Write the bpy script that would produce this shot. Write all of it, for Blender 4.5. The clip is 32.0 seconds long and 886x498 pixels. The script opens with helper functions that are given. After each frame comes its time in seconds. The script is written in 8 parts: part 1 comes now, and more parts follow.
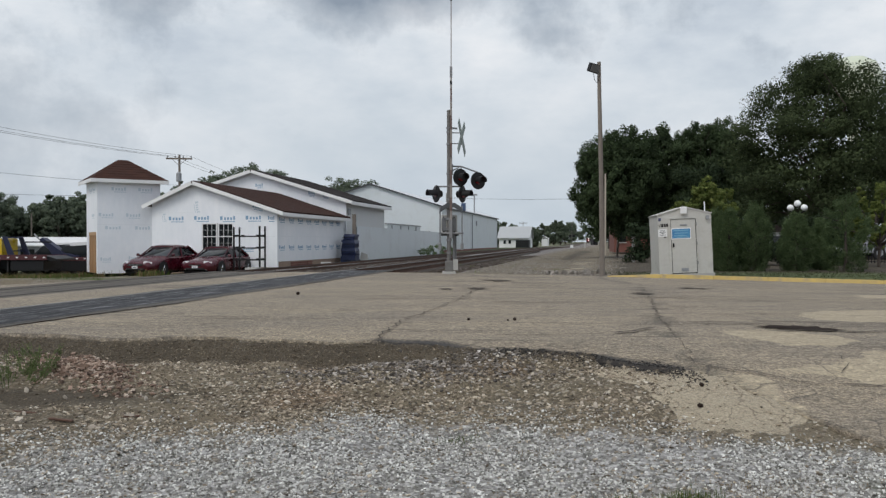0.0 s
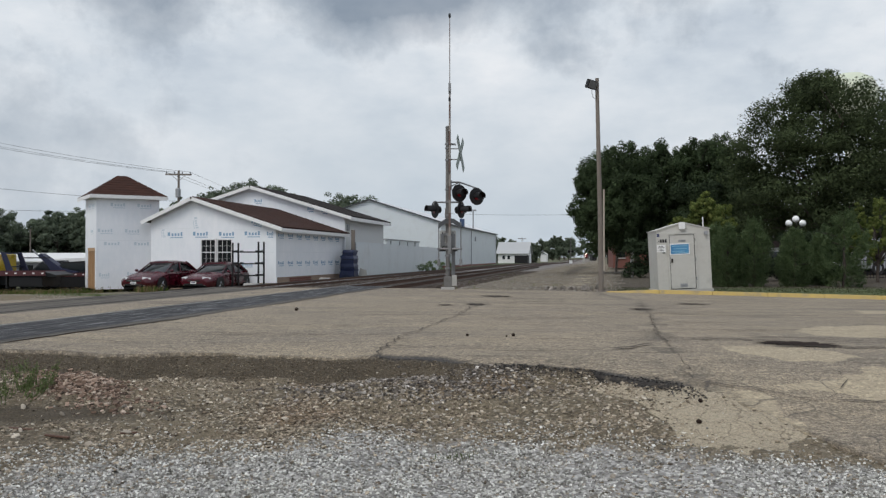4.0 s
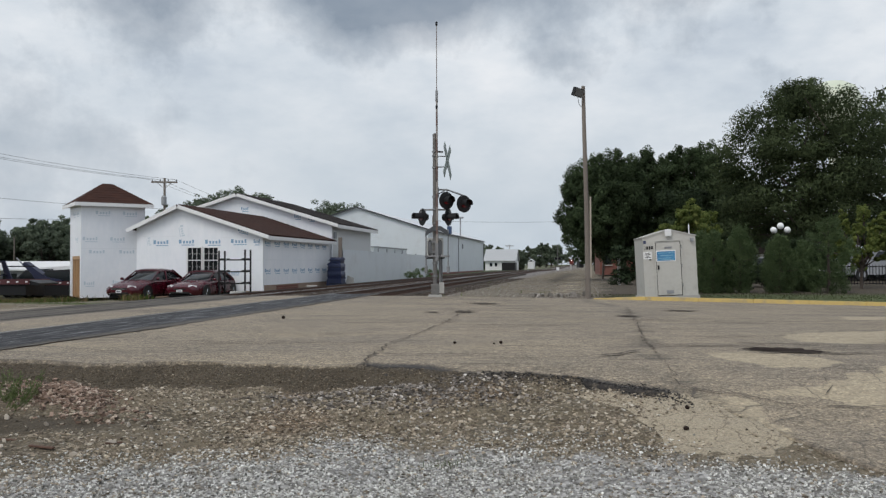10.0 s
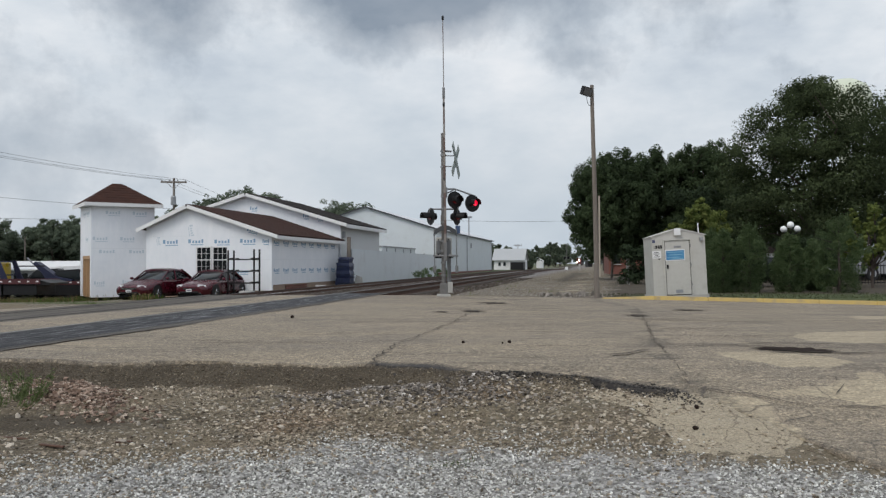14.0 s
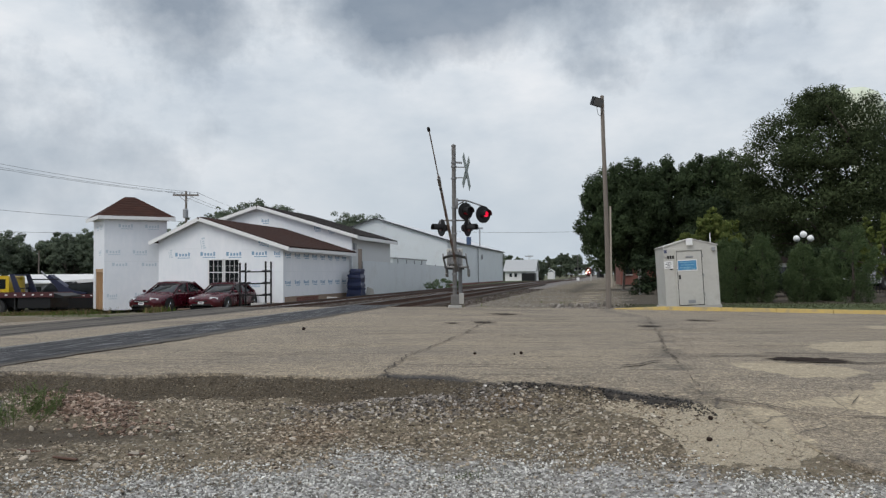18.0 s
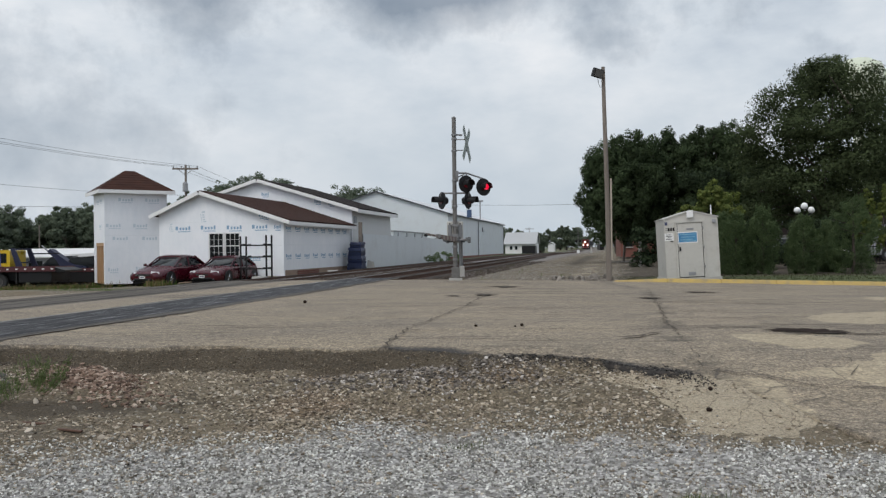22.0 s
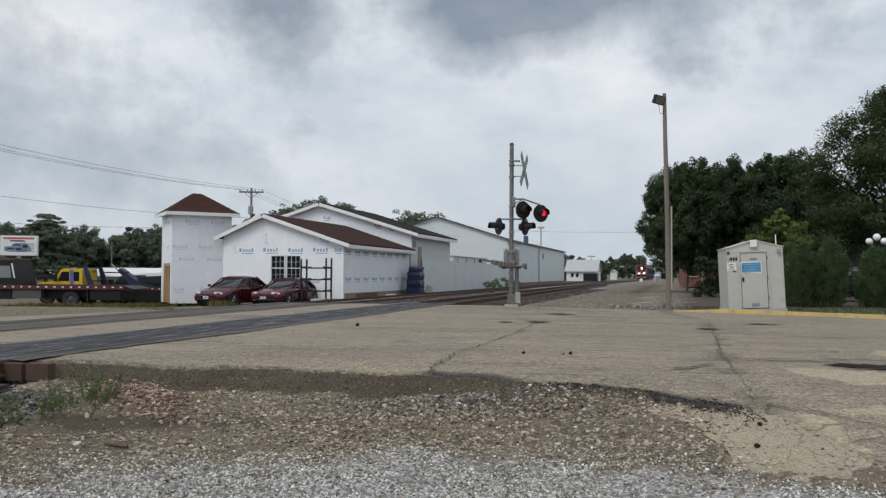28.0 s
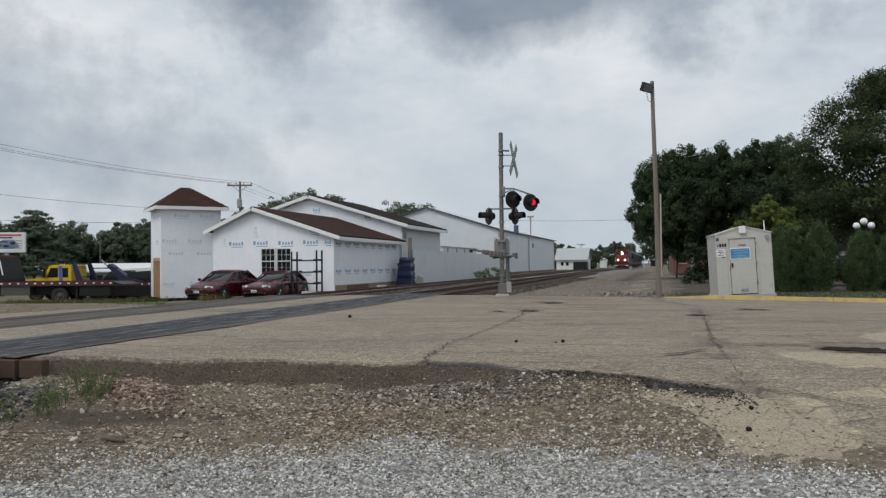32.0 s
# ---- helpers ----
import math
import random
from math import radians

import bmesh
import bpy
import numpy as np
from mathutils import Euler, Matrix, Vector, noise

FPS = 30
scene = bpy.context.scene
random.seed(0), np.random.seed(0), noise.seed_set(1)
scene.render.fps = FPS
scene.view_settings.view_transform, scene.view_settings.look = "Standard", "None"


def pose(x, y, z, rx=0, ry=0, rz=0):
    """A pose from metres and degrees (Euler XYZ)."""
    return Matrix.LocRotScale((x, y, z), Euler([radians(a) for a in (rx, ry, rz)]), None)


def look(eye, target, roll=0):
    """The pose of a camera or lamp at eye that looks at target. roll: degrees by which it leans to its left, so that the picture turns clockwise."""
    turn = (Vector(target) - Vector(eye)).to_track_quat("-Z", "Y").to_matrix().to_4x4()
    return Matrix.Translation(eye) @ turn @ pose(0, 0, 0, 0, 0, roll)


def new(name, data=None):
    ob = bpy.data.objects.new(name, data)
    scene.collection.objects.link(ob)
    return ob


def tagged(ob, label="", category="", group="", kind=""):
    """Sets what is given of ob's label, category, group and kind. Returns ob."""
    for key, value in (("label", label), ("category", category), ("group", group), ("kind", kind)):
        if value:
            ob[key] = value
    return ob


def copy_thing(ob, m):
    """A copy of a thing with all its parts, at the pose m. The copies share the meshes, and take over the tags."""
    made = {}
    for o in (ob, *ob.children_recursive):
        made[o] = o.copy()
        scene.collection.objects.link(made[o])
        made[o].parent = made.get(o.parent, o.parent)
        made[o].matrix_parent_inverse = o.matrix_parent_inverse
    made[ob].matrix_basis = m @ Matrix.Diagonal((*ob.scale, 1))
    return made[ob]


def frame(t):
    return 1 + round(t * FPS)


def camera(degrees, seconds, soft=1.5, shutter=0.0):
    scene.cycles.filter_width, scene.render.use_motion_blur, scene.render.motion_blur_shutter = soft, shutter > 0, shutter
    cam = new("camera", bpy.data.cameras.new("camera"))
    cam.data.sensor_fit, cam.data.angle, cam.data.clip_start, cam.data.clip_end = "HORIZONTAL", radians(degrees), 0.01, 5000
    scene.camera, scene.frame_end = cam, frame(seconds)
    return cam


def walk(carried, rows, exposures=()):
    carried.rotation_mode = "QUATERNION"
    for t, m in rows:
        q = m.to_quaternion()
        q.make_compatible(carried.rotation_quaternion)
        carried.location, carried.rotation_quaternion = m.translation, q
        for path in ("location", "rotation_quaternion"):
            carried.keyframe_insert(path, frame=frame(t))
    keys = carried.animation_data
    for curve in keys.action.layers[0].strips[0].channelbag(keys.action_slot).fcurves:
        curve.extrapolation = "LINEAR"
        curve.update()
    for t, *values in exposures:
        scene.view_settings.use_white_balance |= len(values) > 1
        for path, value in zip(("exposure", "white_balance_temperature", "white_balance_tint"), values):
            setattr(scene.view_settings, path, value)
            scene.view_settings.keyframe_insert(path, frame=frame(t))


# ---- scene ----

# ---- camera and its way ----
cam = camera(57.4, 32.0, soft=1.32)
# seconds, eye, yaw to the left, pitch up, lean
PATH = [
    (0, -0.001, 0.001, 0.950, -0.003, -0.519, 0.005),
    (0.5, 0.004, 0.000, 0.951, -0.139, -0.211, 0.006),
    (1, -0.000, -0.002, 0.953, -0.224, -0.013, -0.046),
    (1.5, -0.000, 0.004, 0.950, -0.232, 0.104, -0.067),
    (2, 0.001, 0.004, 0.951, -0.132, 0.276, -0.144),
    (2.5, 0.004, 0.002, 0.951, -0.181, 0.438, -0.127),
    (3, 0.002, 0.005, 0.948, -0.359, 0.465, -0.029),
    (3.5, 0.006, -0.004, 0.952, -0.202, 0.541, -0.059),
    (5.5, 0.005, -0.002, 0.950, 0.102, 0.681, 0.041),
    (6, 0.006, -0.003, 0.954, 0.176, 0.805, -0.147),
    (6.5, 0.003, -0.009, 0.952, 0.258, 0.848, -0.295),
    (7, 0.009, -0.006, 0.953, 0.471, 0.784, -0.322),
    (7.5, 0.003, -0.007, 0.951, 0.365, 0.787, -0.127),
    (8, -0.000, -0.010, 0.952, 0.149, 1.020, 0.123),
    (8.5, 0.006, -0.006, 0.952, -0.087, 1.110, 0.030),
    (9, 0.003, -0.013, 0.954, -0.467, 0.786, -0.139),
    (9.5, 0.008, -0.008, 0.954, -0.824, 0.949, -0.172),
    (10, 0.005, -0.006, 0.955, -0.976, 1.103, -0.166),
    (10.5, 0.008, -0.007, 0.951, -0.668, 1.127, -0.037),
    (11, 0.007, -0.003, 0.954, -0.489, 1.184, 0.034),
    (11.5, 0.007, 0.003, 0.951, -0.141, 1.044, -0.081),
    (12, 0.004, 0.004, 0.954, 0.033, 1.081, -0.197),
    (12.5, 0.004, -0.004, 0.956, 0.049, 1.351, -0.154),
    (13, 0.003, -0.002, 0.954, 0.225, 1.334, -0.301),
    (13.5, 0.006, -0.002, 0.952, 0.019, 1.264, -0.341),
    (14, 0.006, -0.004, 0.954, -0.373, 1.067, -0.214),
    (14.5, 0.005, -0.002, 0.950, -0.407, 0.899, -0.099),
    (16.5, 0.002, -0.001, 0.949, 0.169, 1.407, -0.294),
    (17, 0.003, -0.005, 0.954, 0.112, 1.455, -0.296),
    (17.5, 0.006, 0.002, 0.948, 0.040, 1.618, -0.404),
    (18, 0.006, -0.003, 0.953, 0.402, 1.876, -0.487),
    (18.5, -0.015, -0.004, 0.955, 1.052, 1.887, -0.376),
    (19, -0.013, -0.006, 0.957, 0.836, 1.968, -0.236),
    (19.5, 0.000, 0.004, 0.954, 0.633, 2.268, -0.193),
    (20, -0.004, 0.005, 0.953, 0.520, 2.088, -0.193),
    (20.5, -0.007, 0.003, 0.952, 0.331, 1.100, -0.125),
    (21, -0.006, -0.004, 0.952, 0.973, 0.306, -0.141),
    (21.5, -0.004, 0.003, 0.951, 0.546, 0.243, -0.496),
    (22, -0.000, -0.004, 0.949, 0.443, -0.036, -0.673),
    (22.5, -0.003, -0.003, 0.948, 0.772, 0.606, -0.653),
    (23, -0.001, -0.007, 0.949, 1.127, 1.266, -0.426),
    (23.5, -0.003, 0.000, 0.950, 1.097, 1.762, -0.380),
    (24, -0.005, -0.002, 0.951, 1.057, 1.898, -0.520),
    (24.5, -0.006, -0.001, 0.951, 1.253, 1.993, -0.537),
    (26.5, -0.010, -0.004, 0.956, 1.656, 2.129, -0.351),
    (27, -0.027, -0.013, 0.955, 1.625, 2.267, -0.545),
    (27.5, 0.040, 0.004, 0.949, 2.488, 2.162, -0.480),
    (28, 0.149, 0.016, 0.944, 4.760, 1.785, 0.356),
    (28.5, 0.099, -0.017, 0.940, 5.835, 1.357, -0.227),
    (29, 0.090, -0.024, 0.932, 5.307, 1.182, -0.339),
    (29.5, 0.120, -0.015, 0.939, 4.756, 1.381, -0.567),
    (30, 0.129, -0.013, 0.939, 4.285, 1.480, -0.774),
    (30.5, 0.133, -0.009, 0.940, 3.902, 2.013, -0.770),
    (31, 0.129, -0.012, 0.946, 3.828, 2.477, -0.597),
    (31.5, 0.132, -0.023, 0.944, 3.992, 2.289, -0.569),
    (32, 0.130, -0.017, 0.942, 4.046, 1.115, -0.519),
]


def eye_pose(x, y, z, yaw, pitch, lean):
    a, b = radians(yaw), radians(pitch)
    way = Vector((-math.sin(a) * math.cos(b), math.cos(a) * math.cos(b), math.sin(b)))
    e = Vector((x, y, z))
    return look(e, e + way, lean)


walk(cam, [(r[0], eye_pose(*r[1:])) for r in PATH], [(0.0, 0.0), (28.0, 0.0), (31.0, 0.02), (32.0, -0.1)])

# ---- world and sun: a bright overcast day ----
world = bpy.data.worlds.new("world")
scene.world = world
world.use_nodes = True
wn, wl = world.node_tree.nodes, world.node_tree.links
wn.clear()
w_out, w_bg = wn.new("ShaderNodeOutputWorld"), wn.new("ShaderNodeBackground")
w_sky, w_mix = wn.new("ShaderNodeTexSky"), wn.new("ShaderNodeMix")
w_sky.sky_type, w_sky.sun_disc = "NISHITA", False
w_sky.sun_elevation, w_sky.sun_rotation = radians(50), radians(218)
w_mix.data_type = "RGBA"
w_mix.inputs[0].default_value = 0.85
w_mix.inputs[7].default_value = (5.9, 6.35, 7.1, 1)
w_bg.inputs[1].default_value = 0.12
wl.new(w_sky.outputs[0], w_mix.inputs[6])
wl.new(w_mix.outputs[2], w_bg.inputs[0])
wl.new(w_bg.outputs[0], w_out.inputs[0])
sun = new("sun", bpy.data.lights.new("sun", "SUN"))
sun.data.energy, sun.data.angle, sun.data.color = 1.45, radians(25), (1.0, 0.96, 0.9)
sun.matrix_world = pose(0, 0, 50, 40, 0, -38)


# ---- materials ----
def nodes_of(name):
    m = bpy.data.materials.new(name)
    m.use_nodes = True
    return m, m.node_tree.nodes, m.node_tree.links, m.node_tree.nodes["Principled BSDF"]


def ramp(n, stops):
    r = n.new("ShaderNodeValToRGB")
    r.color_ramp.elements[0].position, r.color_ramp.elements[0].color = stops[0][0], (*stops[0][1], 1)
    r.color_ramp.elements[1].position, r.color_ramp.elements[1].color = stops[-1][0], (*stops[-1][1], 1)
    for p, c in stops[1:-1]:
        r.color_ramp.elements.new(p).color = (*c, 1)
    return r


def noise_tex(n, l, co, scale, detail=4.0, rough=0.55, stretch=(1, 1, 1)):
    mp, tx = n.new("ShaderNodeMapping"), n.new("ShaderNodeTexNoise")
    mp.inputs["Scale"].default_value = stretch
    tx.inputs["Scale"].default_value, tx.inputs["Detail"].default_value, tx.inputs["Roughness"].default_value = scale, detail, rough
    l.new(co, mp.inputs[0]), l.new(mp.outputs[0], tx.inputs["Vector"])
    return tx


def mix_col(n, l, fac, a, b, mode="MIX"):
    m = n.new("ShaderNodeMix")
    m.data_type, m.blend_type = "RGBA", mode
    for i, v in ((0, fac), (6, a), (7, b)):
        if isinstance(v, (int, float)):
            m.inputs[i].default_value = v
        elif isinstance(v, tuple):
            m.inputs[i].default_value = (*v, 1)
        else:
            l.new(v, m.inputs[i])
    return m.outputs[2]


def surface(name, col, dark=None, rough=0.7, metal=0.0, grain=30.0, patch=1.2, amount=0.35, bump=0.15, stretch=(1, 1, 1), dirt=None, dirt_amount=0.4, vary=0.0, coat=0.0):
    """A worn surface: fine grain, broad patches, stains of their own shape, and relief."""
    m, n, l, p = nodes_of(name)
    co = n.new("ShaderNodeTexCoord").outputs["Object"]
    dark = dark or tuple(c * 0.6 for c in col)
    fine, broad = noise_tex(n, l, co, grain, 5, 0.6, stretch), noise_tex(n, l, co, patch, 5, 0.6, stretch)
    a = ramp(n, [(0.35, (0, 0, 0)), (0.68, (1, 1, 1))])
    l.new(fine.outputs[0], a.inputs[0])
    b = ramp(n, [(0.38, (0, 0, 0)), (0.66, (1, 1, 1))])
    l.new(broad.outputs[0], b.inputs[0])
    c1 = mix_col(n, l, b.outputs[0], dark, col)
    c2 = mix_col(n, l, a.outputs[0], dark, col)
    c = mix_col(n, l, 0.5, c1, c2)
    c = mix_col(n, l, amount, col, c)
    if dirt:
        d = noise_tex(n, l, co, patch * 2.3, 6, 0.7, stretch)
        dr = ramp(n, [(0.52, (0, 0, 0)), (0.72, (dirt_amount,) * 3)])
        l.new(d.outputs[0], dr.inputs[0])
        c = mix_col(n, l, dr.outputs[0], c, dirt)
    if vary:
        oi, hs, mr = n.new("ShaderNodeObjectInfo"), n.new("ShaderNodeHueSaturation"), n.new("ShaderNodeMapRange")
        l.new(oi.outputs["Random"], mr.inputs[0])
        mr.inputs[3].default_value, mr.inputs[4].default_value = 1 - vary, 1 + vary
        l.new(mr.outputs[0], hs.inputs["Value"]), l.new(c, hs.inputs["Color"])
        c = hs.outputs[0]
    l.new(c, p.inputs["Base Color"])
    rr = n.new("ShaderNodeMapRange")
    rr.inputs[3].default_value, rr.inputs[4].default_value = max(0.03, rough - 0.12), min(1, rough + 0.12)
    l.new(broad.outputs[0], rr.inputs[0]), l.new(rr.outputs[0], p.inputs["Roughness"])
    p.inputs["Metallic"].default_value = metal
    p.inputs["Coat Weight"].default_value = coat
    if bump:
        bp = n.new("ShaderNodeBump")
        bp.inputs["Strength"].default_value, bp.inputs["Distance"].default_value = bump, 0.02
        l.new(fine.outputs[0], bp.inputs["Height"]), l.new(bp.outputs[0], p.inputs["Normal"])
    return m


def plain(name, col, rough=0.5, metal=0.0, emit=0.0, coat=0.0):
    m, n, l, p = nodes_of(name)
    p.inputs["Base Color"].default_value, p.inputs["Roughness"].default_value, p.inputs["Metallic"].default_value = (*col, 1), rough, metal
    p.inputs["Coat Weight"].default_value = coat
    if emit:
        p.inputs["Emission Color"].default_value, p.inputs["Emission Strength"].default_value = (*col, 1), emit
    return m


def glass_dark(name, col=(0.02, 0.025, 0.03)):
    """Tinted glazing over a dark inside."""
    m, n, l, p = nodes_of(name)
    p.inputs["Base Color"].default_value, p.inputs["Roughness"].default_value = (*col, 1), 0.06
    p.inputs["Specular IOR Level"].default_value = 0.35
    return m


def leafy(name, dark, light, sheen=0.06):
    """Leaves: each small clump has its own shade of green."""
    m, n, l, p = nodes_of(name)
    g = n.new("ShaderNodeNewGeometry")
    co = n.new("ShaderNodeTexCoord").outputs["Object"]
    r = ramp(n, [(0.0, dark), (0.7, tuple((a + b) / 2 for a, b in zip(dark, light))), (1.0, light)])
    l.new(g.outputs["Random Per Island"], r.inputs[0])
    b = noise_tex(n, l, co, 0.5, 3)
    br = ramp(n, [(0.35, (0.78, 0.78, 0.78)), (0.65, (1.15, 1.15, 1.1))])
    l.new(b.outputs[0], br.inputs[0])
    l.new(mix_col(n, l, 1.0, r.outputs[0], br.outputs[0], "MULTIPLY"), p.inputs["Base Color"])
    p.inputs["Roughness"].default_value, p.inputs["Specular IOR Level"].default_value = 0.65, sheen
    tl, ms = n.new("ShaderNodeBsdfTranslucent"), n.new("ShaderNodeMixShader")
    ms.inputs[0].default_value = 0.32
    l.new(mix_col(n, l, 1.0, r.outputs[0], br.outputs[0], "MULTIPLY"), tl.inputs[0])
    l.new(p.outputs[0], ms.inputs[1]), l.new(tl.outputs[0], ms.inputs[2])
    l.new(ms.outputs[0], n["Material Output"].inputs[0])
    return m


WRAP = surface("house_wrap", (0.86, 0.87, 0.89), (0.7, 0.74, 0.78), 0.45, grain=3.2, patch=0.6, amount=0.6, bump=1.0, stretch=(1.3, 1.3, 0.6))
INK = plain("wrap_ink", (0.22, 0.36, 0.5), 0.6)
INK_FAINT = plain("faded_wrap_ink", (0.58, 0.65, 0.7), 0.6)
TRIM = surface("white_trim", (0.78, 0.78, 0.77), (0.62, 0.62, 0.6), 0.5, grain=20, bump=0.05)
SHINGLE = surface("brown_shingle", (0.068, 0.031, 0.022), (0.028, 0.014, 0.011), 0.9, grain=16, patch=1.5, amount=0.8, bump=0.5, stretch=(1, 1, 2.5))
SHINGLE_D = surface("dark_shingle", (0.034, 0.026, 0.023), (0.016, 0.013, 0.012), 0.9, grain=16, patch=1.5, amount=0.8, bump=0.5, stretch=(1, 1, 2.5))
for shingle_mat in (SHINGLE, SHINGLE_D):
    shingle_mat.node_tree.nodes["Principled BSDF"].inputs["Specular IOR Level"].default_value = 0.15
SIDING = surface("white_siding", (0.62, 0.63, 0.62), (0.5, 0.5, 0.48), 0.55, grain=12, patch=0.4, amount=0.3, bump=0.05)
METALW = surface("white_sheet_metal", (0.64, 0.68, 0.69), (0.5, 0.54, 0.57), 0.45, grain=8, patch=0.25, amount=0.4, bump=0.03, dirt=(0.35, 0.33, 0.3), dirt_amount=0.25)
METALD = surface("dark_roof_edge", (0.06, 0.065, 0.07), None, 0.6)
WOOD = surface("raw_lumber", (0.48, 0.31, 0.17), (0.33, 0.2, 0.1), 0.8, grain=14, patch=2, amount=0.6, stretch=(4, 4, 0.5))
POLEWOOD = surface("weathered_pole", (0.23, 0.2, 0.17), (0.12, 0.1, 0.085), 0.9, grain=18, patch=1.1, amount=0.8, bump=0.5, stretch=(5, 5, 0.35))
GALV = surface("galvanised_steel", (0.27, 0.27, 0.27), (0.15, 0.15, 0.15), 0.5, 0.6, grain=22, patch=2.2, amount=0.6, bump=0.06)
ALU = surface("mast_aluminium", (0.2, 0.193, 0.182), (0.1, 0.095, 0.09), 0.6, 0.4, grain=22, patch=2.5, amount=0.6, bump=0.06, dirt=(0.12, 0.1, 0.08), dirt_amount=0.5)
SHELTER = surface("shelter_aluminium", (0.52, 0.51, 0.47), (0.41, 0.395, 0.355), 0.55, 0.15, grain=10, patch=0.9, amount=0.45, bump=0.03, dirt=(0.25, 0.22, 0.18), dirt_amount=0.3)
BLACK = surface("black_paint", (0.018, 0.018, 0.019), (0.008, 0.008, 0.008), 0.5, grain=20, bump=0.05)
BLACK.node_tree.nodes["Principled BSDF"].inputs["Specular IOR Level"].default_value = 0.2
RUBBER = surface("tyre_rubber", (0.022, 0.022, 0.022), (0.012, 0.012, 0.012), 0.8)
RUST = surface("rusty_steel", (0.13, 0.07, 0.045), (0.06, 0.035, 0.025), 0.85, grain=30, patch=2.5, amount=0.8, bump=0.3)
RAILTOP = surface("worn_rail_head", (0.26, 0.25, 0.24), (0.1, 0.09, 0.08), 0.5, 0.5, grain=15, amount=0.5, bump=0.05)
RAILDARK = surface("dull_rail_head", (0.05, 0.042, 0.036), (0.022, 0.018, 0.016), 0.75, grain=15, amount=0.6, bump=0.05)
BLOCKB = surface("brown_timber", (0.085, 0.047, 0.032), (0.045, 0.027, 0.02), 0.9, grain=20, patch=3, amount=0.8, bump=0.3)
TIE = surface("creosoted_tie", (0.07, 0.055, 0.045), (0.03, 0.025, 0.02), 0.9, grain=14, patch=2, amount=0.8, bump=0.4, vary=0.3)
CONC = surface("concrete", (0.42, 0.41, 0.38), (0.3, 0.29, 0.27), 0.85, grain=25, patch=1.5, amount=0.6, bump=0.2)
BRICKM = surface("red_brick", (0.19, 0.075, 0.055), (0.12, 0.05, 0.038), 0.85, grain=12, patch=3, amount=0.6, bump=0.3, vary=0.15)
YELLOW = surface("yellow_kerb_paint", (0.6, 0.43, 0.12), (0.4, 0.31, 0.15), 0.7, grain=9, patch=1.1, amount=0.8, bump=0.3, dirt=(0.26, 0.235, 0.19), dirt_amount=0.85)
MAROON = surface("maroon_paint", (0.062, 0.003, 0.0095), (0.045, 0.0025, 0.0075), 0.26, grain=4, amount=0.3, bump=0, coat=0.12)
GLASSD = glass_dark("tinted_glass", (0.016, 0.02, 0.022))
DARKPANE = glass_dark("dark_window_pane", (0.008, 0.01, 0.011))
DARKPANE.node_tree.nodes["Principled BSDF"].inputs["Specular IOR Level"].default_value = 0.12
CHROME = plain("chrome_trim", (0.6, 0.6, 0.6), 0.2, 1.0)
LENSW = plain("clear_headlamp", (0.6, 0.62, 0.62), 0.12)
BLUE = surface("blue_plastic", (0.012, 0.022, 0.075), (0.008, 0.014, 0.04), 0.45, grain=8, amount=0.5, bump=0.05)
TRUCKY = surface("yellow_truck_paint", (0.7, 0.48, 0.03), (0.5, 0.34, 0.03), 0.3, grain=6, amount=0.3, bump=0, coat=0.4)
NAVY = surface("navy_truck_paint", (0.013, 0.017, 0.052), (0.008, 0.01, 0.03), 0.5, bump=0)
DKRED = surface("dark_red_bed", (0.075, 0.014, 0.016), (0.035, 0.009, 0.01), 0.5, bump=0.1)
WHITEP = surface("white_paint", (0.75, 0.75, 0.74), (0.6, 0.6, 0.58), 0.5, grain=8, amount=0.35, bump=0.04)
GREYP = surface("grey_paint", (0.3, 0.31, 0.32), (0.22, 0.22, 0.23), 0.5, bump=0.04)
BARK = surface("bark", (0.09, 0.07, 0.055), (0.045, 0.035, 0.03), 0.95, grain=12, patch=2, amount=0.9, bump=0.8, stretch=(3, 3, 0.6))
LOCO = surface("locomotive_red", (0.17, 0.02, 0.014), (0.07, 0.013, 0.011), 0.45, grain=6, patch=0.6, amount=0.4, bump=0.03)
GLOW = plain("lit_headlight", (1.0, 0.9, 0.72), 0.3, emit=60.0)
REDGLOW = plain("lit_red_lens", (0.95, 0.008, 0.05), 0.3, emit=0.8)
REDLENS = plain("unlit_red_lens", (0.09, 0.004, 0.008), 0.3)
GLOBE = plain("milk_glass", (0.82, 0.82, 0.8), 0.25)
SIGNBLUE = surface("blue_sign", (0.03, 0.15, 0.33), (0.1, 0.33, 0.52), 0.4, grain=5, patch=3, amount=0.8, bump=0)
LEAF_D = leafy("dark_leaves", (0.05, 0.07, 0.038), (0.08, 0.114, 0.054))
LEAF_M = leafy("leaves", (0.0435, 0.0583, 0.0296), (0.0914, 0.118, 0.0557))
LEAF_L = leafy("yellow_green_leaves", (0.09, 0.125, 0.035), (0.23, 0.26, 0.08))
# paler, greyer leaves: distance haze put into the colour
LEAF_HAZE = leafy("hazy_leaves", (0.11, 0.14, 0.1), (0.18, 0.215, 0.15))
LEAF_C = leafy("conifer_needles", (0.1, 0.15, 0.074), (0.2, 0.265, 0.125))
# leaves darkened so that the shade under the trees is in their colour
LEAF_SHADE = leafy("shade_dark_leaves", (0.03, 0.045, 0.026), (0.056, 0.078, 0.04))
# a darker copy of the grass below, with shade put into its colour
GRASS_D = leafy("shade_toned_blades", (0.03, 0.042, 0.016), (0.07, 0.085, 0.032))
GRASS = leafy("grass_blades", (0.05, 0.085, 0.02), (0.14, 0.18, 0.05))


